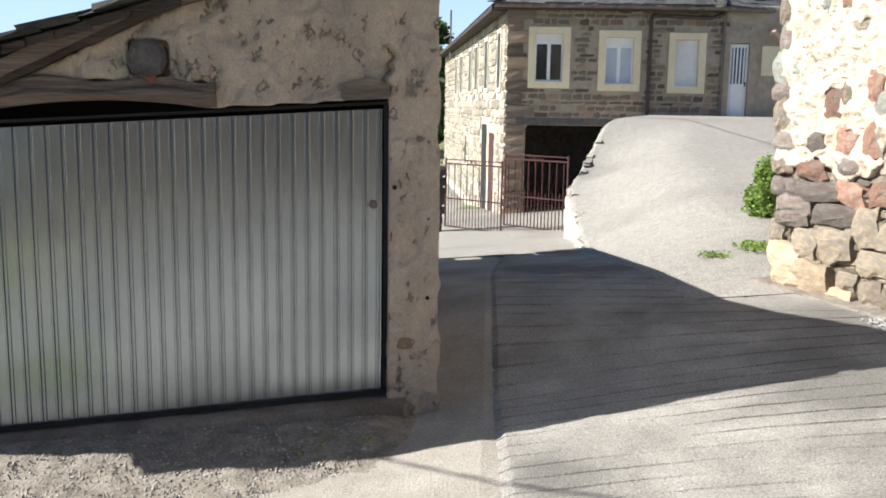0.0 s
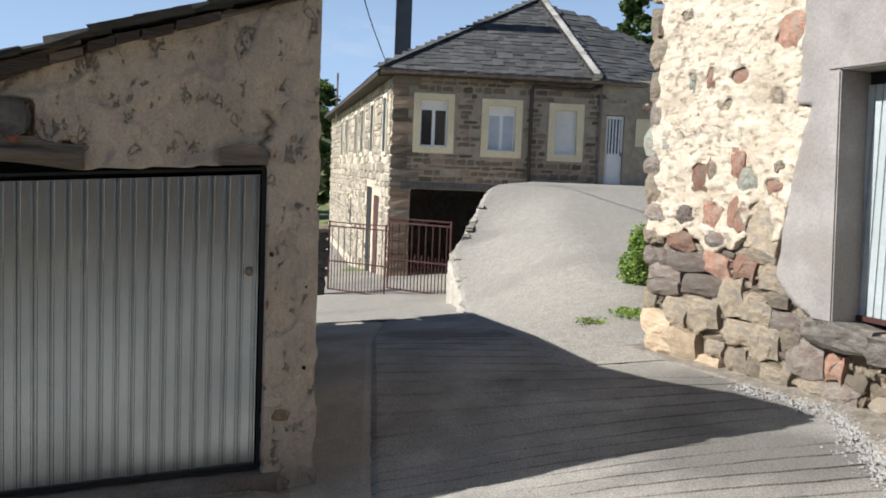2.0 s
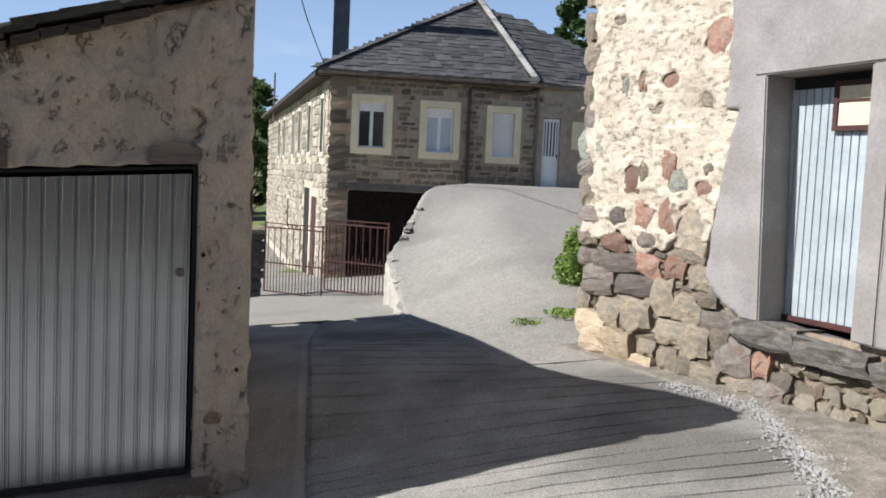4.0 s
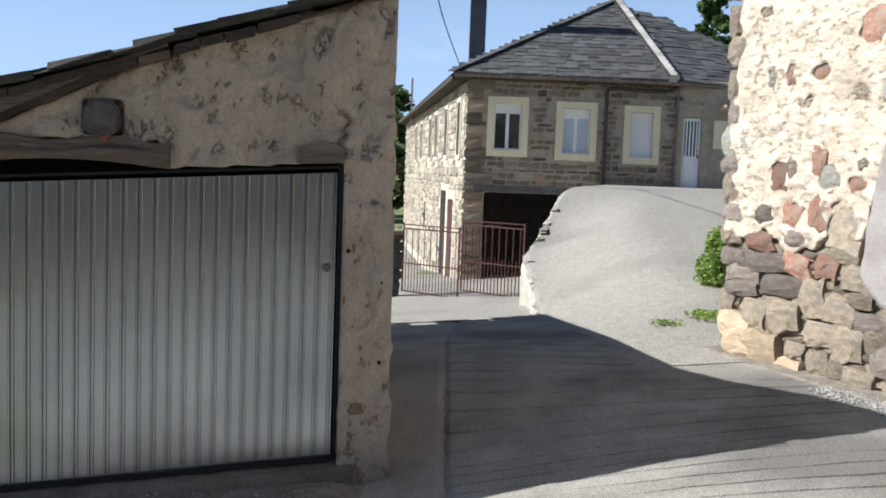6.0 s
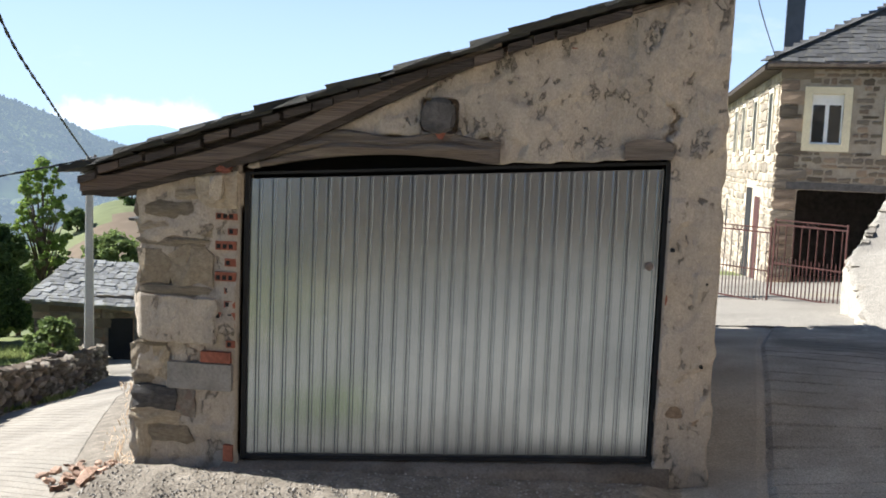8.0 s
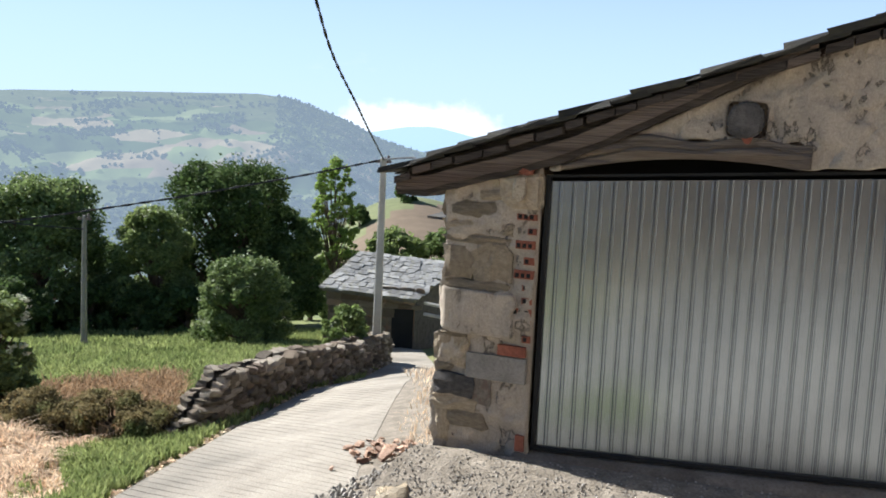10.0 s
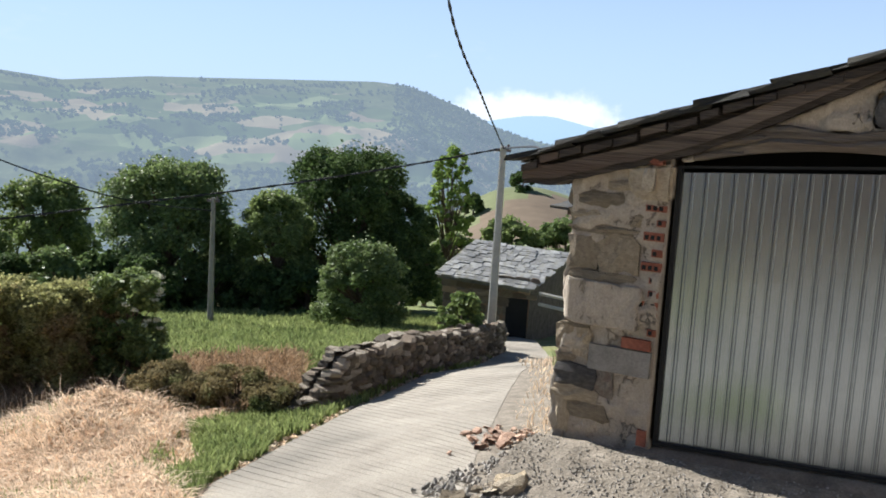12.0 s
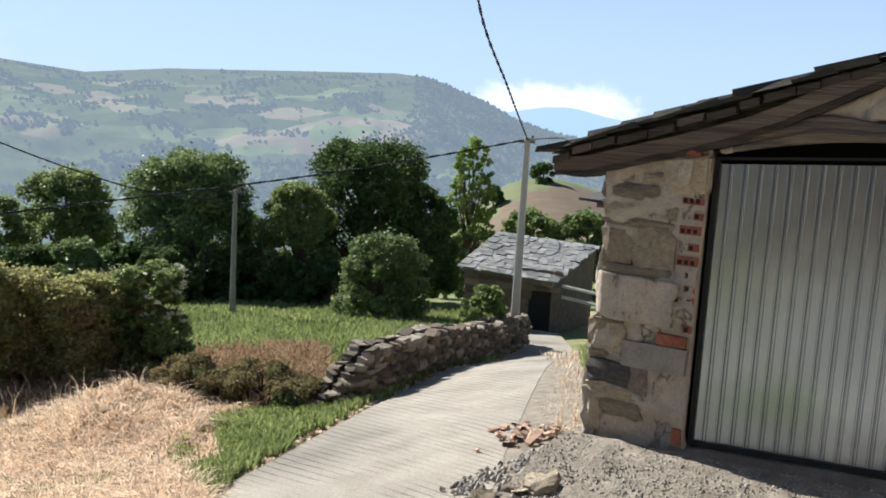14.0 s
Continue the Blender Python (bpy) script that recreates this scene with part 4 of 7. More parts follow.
def door_sheet():
    """Flat sheet pressed with pairs of narrow ribs."""
    bm = bmesh.new()
    xs = []
    x = -3.3
    w = 0.1003
    while x < -0.4:
        for dx, d in ((0, 0), (0.05, 0), (0.055, -0.009), (0.064, -0.009), (0.069, 0.004), (0.074, 0.004), (0.079, -0.009), (0.088, -0.009), (0.093, 0)):
            if x + dx < -0.39:
                xs.append((x + dx, d))
        x += w
    cols = []
    for x, d in xs:
        cols.append([bm.verts.new((x, 0.06 + d + 0.006 * rough(x * 0.5, 2, z * 0.5, 1.0), z)) for z in [door_foot(x) + (door_head(x) - 0.03 - door_foot(x)) * k / 8 for k in range(9)]])
    for a, b in zip(cols[:-1], cols[1:]):
        for k in range(8):
            bm.faces.new((a[k], b[k], b[k + 1], a[k + 1]))
    return bm


def build_pier(g, rnd):
    """The left pier: big rough stones, a column of broken hollow bricks, cement patches."""
    bm = bmesh.new()
    skin(bm, -4.2, -3.34, -0.8, 1.86, 0.02,
         lambda x, z: x > -4.13 + 0.07 * rough(0, 3, z, 2.2) and z < verge_low(x) + 0.05 and not (x > -3.36 and z > door_foot(x)),
         lambda x, z: 0.045 * rough(x, 1, z, 2.5) + 0.02 * rough(x, 2, z, 8))
    pier = part("pier", bm, "plaster", g, "crumbling plastered pier of rough stone", smooth=True)
    big = pool("pier_stone", "pier_stone", 7, 60, bulge=0.1, jit=0.13)
    grey = pool("pier_stone", "pier_stone", 4, 560, bulge=0.08, jit=0.16)
    for x, z, w, h, kind in ((-3.9, 1.4, 0.46, 0.15, 0), (-3.62, 1.28, 0.14, 0.14, 1), (-3.95, 1.27, 0.36, 0.1, 0), (-3.84, 1.17, 0.5, 0.09, 1), (-3.98, 0.98, 0.26, 0.26, 0), (-3.71, 0.99, 0.3, 0.27, 1),
                             (-3.83, 0.815, 0.58, 0.07, 0), (-4.0, 0.425, 0.24, 0.05, 0), (-4.08, 0.31, 0.15, 0.2, 0), (-3.94, 0.27, 0.14, 0.26, 1), (-4.07, 0.15, 0.17, 0.06, 0),
                             (-4.06, -0.32, 0.12, 0.28, 0), (-3.86, -0.25, 0.34, 0.13, 0), (-3.7, 1.52, 0.26, 0.09, 0)):
        piece("pier_stone", rnd.choice(grey if kind else big), pier, x, 0.1, z, w, 0.12, h, rnd.uniform(-4, 4))
    # smooth plaster panel, red brick and cement block
    bm = bmesh.new()
    skin(bm, -4.15, -3.44, 0.4, 0.82, 0.02, lambda x, z: -4.12 + 0.03 * rough(1, 3, z, 5) < x < -3.5 + 0.06 * rough(2, 3, z, 6) and 0.445 + 0.03 * rough(x, 1, 3, 5) < z < 0.78 + 0.03 * rough(x, 2, 3, 5),
         lambda x, z: 0.05 + 0.014 * rough(x, 5, z, 5) - 0.05 * smoothstep(-4.06, -4.13, x))
    part("plaster_patch", bm, "plaster", pier, "smooth tan plaster panel", smooth=True)
    part("orange_brick", boxm(-3.62, -3.4, -0.03, 0.1, 0.305, 0.385), "brick", pier, "flat orange brick course")
    part("cement_patch", boxm(-3.87, -3.39, -0.03, 0.1, 0.1, 0.295), "cement_block", pier, "grey cement patch")
    ds = block_mesh("dark_pier_stone", "dark_stone", 71, bulge=0.1, jit=0.05)
    piece("dark_pier_stone", ds, pier, -3.965, 0.1, 0.02, 0.34, 0.15, 0.18, 1)
    piece("pier_stone", grey[0], pier, -3.96, 0.1, -0.12, 0.34, 0.14, 0.11, 1)
    piece("dark_pier_stone", block_mesh("dark_pier_stone", "grey_stone", 72, bulge=0.1, jit=0.08), pier, -3.73, 0.1, -0.0, 0.15, 0.135, 0.21, -3)
    # broken hollow bricks beside the door
    z = 0.42
    while z < 1.36:
        w = rnd.choice((0.06, 0.08, 0.1, 0.15))
        b = part("hollow_brick", boxm(-3.375 - w, -3.372, -0.018, 0.1, z, z + rnd.uniform(0.045, 0.065)), "brick", pier)
        k = -3.385 - w + 0.02
        while k < -3.4:
            # brick cells drawn as near-black blocks in place of real shade
            part("brick_hole", boxm(k, k + 0.028, -0.022, 0.02, z + 0.01, z + 0.042), "dark", b)
            k += 0.045
        z += rnd.uniform(0.085, 0.12)
    b = part("hollow_brick", boxm(-3.44, -3.37, -0.03, 0.1, -0.42, -0.3), "brick", pier)
    # cement cap with a pale stone under the eave
    bm = bmesh.new()
    prism(bm, [(-3.68, 1.66), (-3.66, 1.5), (-3.58, 1.43), (-3.34, 1.43), (-3.34, 1.7)], -0.06, 0.1)
    bmesh.ops.bevel(bm, geom=bm.edges[:], offset=0.02, segments=2, affect="EDGES")
    part("cement_cap", bm, "pier_stone", pier)
    piece("pale_stone", block_mesh("pale_stone", "lime", 77), pier, -3.5, 0.0, 1.58, 0.09, 0.12, 0.16, 4)
    piece("brick_stub", block_mesh("brick_stub", "brick", 78), pier, -3.47, 0.0, 1.72, 0.12, 0.08, 0.07, 4)


def build_garage_roof(g, rnd):
    bm = bmesh.new()
    ys = [-0.05, 0.3, 0.8, 1.4, 2.0, 4, 6.7]
    grid = [[bm.verts.new((x, y, roof_top(x) - 0.1 - unseen_roof_drop(x, y))) for y in ys] for x in (-4.55, -3, -1.5, -0.02)]
    low = [[bm.verts.new((x, y, roof_top(x) - 0.075 - 0.05 - unseen_roof_drop(x, y))) for y in ys] for x in (-4.55, -3, -1.5, -0.02)]
    for gr in (grid, low):
        for a, b in zip(gr[:-1], gr[1:]):
            for k in range(len(ys) - 1):
                bm.faces.new((a[k], b[k], b[k + 1], a[k + 1]))
    roof = part("roof", bm, "timber", g)
    shapes = [slate_mesh("slate", "moss_slate", 30 + i) for i in range(6)]
    x = -4.66
    made = 0
    while x < -0.3:
        ln = rnd.uniform(0.2, 0.3)
        y = -0.13 - rnd.uniform(0, 0.04)
        a = math.degrees(math.atan(GX))
        while y < 6.7:
            w = rnd.uniform(0.3, 0.5)
            if y > 2.4:
                w *= 1.6
            ym = y + w / 2
            xm = x + (ln + 0.14) / 2
            t = rnd.uniform(0.03, 0.055)
            ob = new("slate", rnd.choice(shapes))
            ob.parent = roof
            ob.matrix_basis = pose(xm, ym, roof_top(xm) - 0.06 - unseen_roof_drop(xm, ym) + rnd.uniform(-0.004, 0.01), 0, -a + 3.2 + rnd.uniform(-1.2, 1.2), rnd.uniform(-3, 3)) @ Matrix.Diagonal((ln + 0.14, w, t, 1))
            made += 1
            y += w
        x += ln


build_garage()


# ---- stone building beside the street ----
def cement_edge(z):
    if z > 2.56:
        return 2.0 + 0.03 * rough(0, 4, z, 4)
    if z > 1.1:
        return 1.9 + 0.25 * ((z - 1.1) / 1.46) ** 1.9
    return 1.9 + 0.42 * ((1.1 - z) / 0.26) ** 1.5


def build_stone_building():
    h = thing("stone_building", "tall rubble stone building with flaking lime plaster", "building", (3.37, 9.74, 0), -74)
    rnd = random.Random(21)

    def hole(x, z):
        return 2.42 + 0.1 * (2.85 - z) / 2 < x < 3.42 and 0.84 < z < 2.84 + 0.02 * (x - 2.4)

    def wide_hole(x, z):
        return 2.36 + 0.1 * (2.85 - z) / 2 < x < 3.48 and 0.8 < z < 2.9

    def cement(x, z):
        return cement_edge(z) < x < 4.3 + 0.2 * rough(0, 1, z, 1) and 0.84 < z < 3.55 + 0.05 * rough(x, 1, z, 3)

    # stones that show through the lime: place, size and sort
    shown = ((1.84, 3.2, 0.32, 0.29, "r"), (1.27, 2.89, 0.26, 0.19, "r"), (0.85, 2.9, 0.12, 0.18, "r"), (0.79, 1.97, 0.26, 0.26, "r"), (0.94, 1.99, 0.12, 0.21, "t"),
             (1.3, 2.08, 0.17, 0.24, "r"), (1.44, 1.95, 0.25, 0.21, "v"), (1.76, 1.9, 0.21, 0.12, "r"), (1.01, 1.6, 0.25, 0.22, "r"), (1.34, 1.59, 0.26, 0.29, "r"), (1.64, 1.53, 0.36, 0.42, "t"),
             (0.6, 1.58, 0.3, 0.19, "g"), (1.07, 2.61, 0.26, 0.14, "t"), (0.58, 2.85, 0.13, 0.18, "v"), (1.73, 2.66, 0.22, 0.12, "t"), (1.82, 2.06, 0.15, 0.12, "t"), (0.45, 3.5, 0.2, 0.12, "t"), (1.1, 3.7, 0.24, 0.13, "g"))

    def lime(x, z):
        if hole(x, z) or cement(x, z):
            return False
        if z < 1.42 + 0.3 * rough(x, 2, 0, 1.6) + 0.12 * rough(x, 2, z, 5):
            return False
        if x < 0.0 + 0.14 * max(0.0, 0.2 + 2 * rough(0, 5, z, 2.6)):
            return False
        for a, b, c, d, sort in shown:
            if abs((x - a) / (c * 0.5)) ** 2.5 + abs((z - b) / (d * 0.5)) ** 2.5 < 0.62 + 1.1 * rough(x, 9, z, 9):
                return False
        return True

    bm = bmesh.new()
    skin(bm, 0.0, 4.6, 0.9, 4.6, 0.022, lime, lambda x, z: 0.028 + 0.02 * rough(x, 2, z, 1.8) + 0.008 * rough(x, 3, z, 6) + 0.014 * smoothstep(0.0, 0.08, rough(x, 6, z, 3)))
    wall = part("front_wall", bm, "lime", h, "flaking cream lime plaster", smooth=True)
    part("front_wall_upper", boxm(0, 9.0, -0.02, 0.5, 4.6, 6.0), "lime", h)
    part("front_wall_end", boxm(4.6, 9.0, -0.02, 0.5, -0.7, 4.6), "lime", h)
    bm = bmesh.new()
    skin(bm, -0.02, 4.6, -0.5, 4.6, 0.06, lambda x, z: not wide_hole(x, z), lambda x, z: 0.02 * rough(x, 3, z, 4), y=0.03)
    core = part("wall_core", bm, "mortar", h, smooth=True)
    bm = bmesh.new()
    skin(bm, 1.8, 4.4, 0.8, 3.6, 0.03, lambda x, z: cement(x, z) and not wide_hole(x, z), lambda x, z: 0.045 + 0.008 * rough(x, 3, z, 2), y=0.0)
    part("door_surround", bm, "cement", h, "smooth grey cement render", smooth=True)
    # reveal of the doorway
    for name, pts, y0 in (("door_jamb", [(2.3, 0.84), (2.525, 0.84), (2.43, 2.82), (2.3, 2.82)], -0.062),
                          ("door_jamb", [(3.4, 0.84), (3.6, 0.84), (3.6, 2.83), (3.4, 2.83)], -0.062),
                          ("door_lintel", [(2.3, 2.82), (3.6, 2.84), (3.6, 3.1), (2.3, 3.1)], -0.064)):
        bm = bmesh.new()
        prism(bm, pts, y0, 0.5)
        bmesh.ops.bevel(bm, geom=bm.edges[:], offset=0.012, segments=2, affect="EDGES")
        part(name, bm, "cement", h)
    part("gable_wall", boxm(0, 0.5, 0.06, 7, -0.7, 6.0), "lime", h)
    part("rear_wall", boxm(0.5, 9.0, 6.7, 7, -0.7, 6.0), "lime", h)
    part("end_wall", boxm(8.7, 9.0, 0.5, 6.7, -0.7, 6.0), "lime", h)
    bm = bmesh.new()
    prism(bm, [(-0.25, 6.0), (9.2, 6.0), (9.2, 6.08), (-0.25, 6.08)], -0.2, 7.2)
    part("roof", bm, "slate", h)
    # visible stones
    st = pool("rubble_stone", "rubble", 18, 100, bulge=0.16, jit=0.17)
    red = pool("red_stone", "red_stone", 4, 130, jit=0.18)
    sorts = {"r": red, "g": pool("rubble_stone", "grey_stone", 5, 900, bulge=0.18, jit=0.11), "t": pool("rubble_stone", "tan_stone", 6, 910, bulge=0.18, jit=0.11),
             "v": pool("rubble_stone", "green_stone", 2, 920, bulge=0.18, jit=0.11), "o": pool("rubble_stone", "foot_stone", 3, 930, bulge=0.14, jit=0.12)}
    for x, z, w, hh, sort in shown:
        piece("rubble_stone", rnd.choice(sorts[sort]), wall, x, 0.06, z, w * 1.12, 0.1, hh * 1.12, rnd.uniform(-6, 6))
    # small stones packed behind and between the large ones
    for x, z, w, hh in courses(rnd, 0.05, 2.5, 0.16, 1.75, (0.06, 0.12), (0.09, 0.24)):
        if x - w / 2 < -0.03 or cement(x + w / 2, z) or (z > 0.75 and x > 2.3) or lime(x, z):
            continue
        piece("rubble_stone", rnd.choice(st), core, x, 0.09, z, w * 1.05, rnd.uniform(0.085, 0.105), hh * 1.05, rnd.uniform(-12, 12))
    upper = ((0.65, 1.12, 0.59, 0.17, "g"), (1.1, 1.15, 0.34, 0.19, "r"), (1.47, 1.15, 0.29, 0.2, "r"), (1.82, 1.1, 0.32, 0.22, "t"), (0.33, 0.97, 0.48, 0.16, "g"), (0.91, 0.93, 0.56, 0.18, "g"),
             (0.32, 0.83, 0.48, 0.14, "g"), (1.31, 0.88, 0.3, 0.32, "t"), (1.63, 0.81, 0.36, 0.25, "t"), (1.9, 0.93, 0.25, 0.12, "t"), (1.63, 1.28, 0.36, 0.14, "t"), (0.3, 1.13, 0.2, 0.15, "g"), (0.55, 1.33, 0.4, 0.17, "r"), (1.05, 1.38, 0.3, 0.14, "g"))
    lower = ((0.52, 0.63, 0.36, 0.3, "t"), (0.96, 0.66, 0.44, 0.3, "t"), (1.99, 0.75, 0.41, 0.16, "g"), (2.3, 0.76, 0.21, 0.16, "g"), (1.44, 0.58, 0.38, 0.22, "t"), (1.78, 0.54, 0.35, 0.3, "t"),
             (1.13, 0.37, 0.25, 0.16, "t"), (1.43, 0.3, 0.25, 0.23, "t"), (1.1, 0.2, 0.3, 0.15, "o"), (1.66, 0.29, 0.2, 0.22, "t"), (1.94, 0.25, 0.34, 0.2, "t"))
    foot = ((2.24, 0.49, 0.39, 0.29, "g"), (2.35, 0.26, 0.31, 0.14, "t"), (2.08, 0.62, 0.2, 0.16, "t"), (2.67, 0.27, 0.32, 0.2, "g"), (0.27, 0.44, 0.51, 0.24, "o"), (0.68, 0.33, 0.5, 0.28, "o"), (0.37, 0.25, 0.47, 0.19, "o"), (2.58, 0.48, 0.19, 0.2, "r"))
    for row in (upper, lower, foot):
        for x, z, w, hh, sort in row:
            piece("rubble_stone", rnd.choice(sorts[sort]), core, x, 0.09, z, w * 1.03, rnd.uniform(0.125, 0.16) + (0.05 if sort == "o" else 0), hh * 1.05, rnd.uniform(-4, 4))
    for x, z, w, hh in courses(rnd, 2.5, 4.4, -0.1, 0.62, (0.07, 0.14), (0.1, 0.26)):
        piece("rubble_stone", rnd.choice(st), core, x, 0.08, z, w, rnd.uniform(0.07, 0.13), hh, rnd.uniform(-9, 9))
    # corner stones
    for x, z, w, hh, sort in ((0.1, 2.57, 0.3, 0.27, "g"), (0.16, 2.29, 0.5, 0.25, "v"), (0.09, 2.06, 0.36, 0.16, "g"), (0.06, 1.81, 0.24, 0.31, "t"), (0.14, 1.56, 0.36, 0.19, "g"), (0.1, 1.35, 0.3, 0.18, "t"),
                              (0.08, 1.13, 0.26, 0.16, "g"), (0.08, 0.68, 0.22, 0.26, "t"), (0.02, 2.88, 0.2, 0.28, "t"), (0.04, 3.2, 0.26, 0.25, "t"), (0.0, 3.5, 0.2, 0.28, "t"), (0.05, 3.85, 0.3, 0.28, "t"), (0.02, 4.2, 0.24, 0.3, "g")):
        piece("corner_stone", rnd.choice(sorts[sort]), core, x - 0.012 * z, 0.1, z, w * 1.1, 0.145, hh * 1.12, rnd.uniform(-2, 2))
    # door sill of two long stones
    sl = pool("sill_stone", "sill", 3, 180, bulge=0.07, jit=0.13)
    piece("sill_stone", sl[0], h, 2.62, 0.3, 0.73, 0.62, 0.42, 0.2, 2)
    piece("sill_stone", sl[1], h, 3.25, 0.3, 0.7, 0.66, 0.43, 0.21, 4)
    piece("sill_stone", sl[2], h, 3.95, 0.3, 0.66, 0.7, 0.42, 0.2, 3)
    # corrugated steel door
    bm = bmesh.new()
    cols = []
    for i in range(14):
        for dx, d in ((0.0, 0.0), (0.06, 0.0), (0.063, 0.024), (0.07, 0.024), (0.073, 0.0)):
            x = 2.44 + i * 0.075 + dx
            cols.append((bm.verts.new((x, 0.235 + d, 0.885)), bm.verts.new((x, 0.235 + d, 2.72))))
    for a, b in zip(cols[:-1], cols[1:]):
        bm.faces.new((a[0], b[0], b[1], a[1]))
    door = part("steel_door", bm, "galv_old", h, "corrugated galvanised steel sheet door")
    part("door_back", boxm(2.4, 3.6, 0.26, 0.3, 0.84, 2.9), "dark", door)
    part("bottom_rail", boxm(2.5, 3.5, 0.2, 0.25, 0.86, 0.9), "rust", door)
    bm = bmesh.new()
    for a in ((2.88, 3.3, 2.72, 2.76), (2.88, 3.3, 2.38, 2.42), (2.88, 2.92, 2.42, 2.72), (3.26, 3.3, 2.42, 2.72), (2.92, 3.26, 2.605, 2.62)):
        box(bm, a[0], a[1], 0.19, 0.225, a[2], a[3])
    part("hatch_frame", bm, "rust", door, "rust red hatch frame")
    part("hatch_board", boxm(2.92, 3.26, 0.205, 0.22, 2.42, 2.72), "cream", door, "cream board behind the hatch")
    return h


build_stone_building()


# ---- long house ----
def window_unit(h, x0, x1, z0, z1, kind):
    """Cream surround, white frame, shutter box, panes."""
    w = thing_part("window", h)
    bm = bmesh.new()
    s = 0.2
    box(bm, x0, x1, -0.06, 0.12, z0, z0 + s)
    box(bm, x0, x1, -0.06, 0.12, z1 - s, z1)
    box(bm, x0, x0 + s, -0.06, 0.12, z0 + s, z1 - s)
    box(bm, x1 - s, x1, -0.06, 0.12, z0 + s, z1 - s)
    part("surround", bm, "cream", w, "painted cream window surround")
    a, b, c, d = x0 + s, x1 - s, z0 + s, z1 - s
    if kind == "closed":
        z = c + 0.04
        while z < d:
            part("shutter_slat", boxm(a, b, 0.13, 0.15, z, z + 0.052), "shutter", w)
            z += 0.056
        part("shutter_back", boxm(a, b, 0.15, 0.17, c, d), "shutter", w)
        part("window_sill", boxm(a - 0.02, b + 0.02, 0.02, 0.16, c - 0.01, c + 0.04), "white", w)
        return
    t = d - 0.24
    part("shutter_box", boxm(a, b, 0.1, 0.2, t, d), "shutter", w)
    bm = bmesh.new()
    f = 0.05
    m = (a + b) / 2
    box(bm, a, b, 0.12, 0.18, c, c + f)
    box(bm, a, b, 0.12, 0.18, t - f, t)
    for q in (a, m - f, b - f):
        box(bm, q, q + (f * 2 if q == m - f else f), 0.12, 0.18, c + f, t - f)
    part("window_frame", bm, "white", w)
    for p, q in ((a + f, m - f), (m + f, b - f)):
        part("pane", boxm(p, q, 0.145, 0.155, c + f, t - f), "glass" if kind == "dark" else "curtain", w)
    part("window_sill", boxm(a - 0.02, b + 0.02, 0.0, 0.16, c - 0.03, c + 0.01), "white", w)


def thing_part(name, parent):
    ob = new(name)
    ob.parent = parent
    return ob


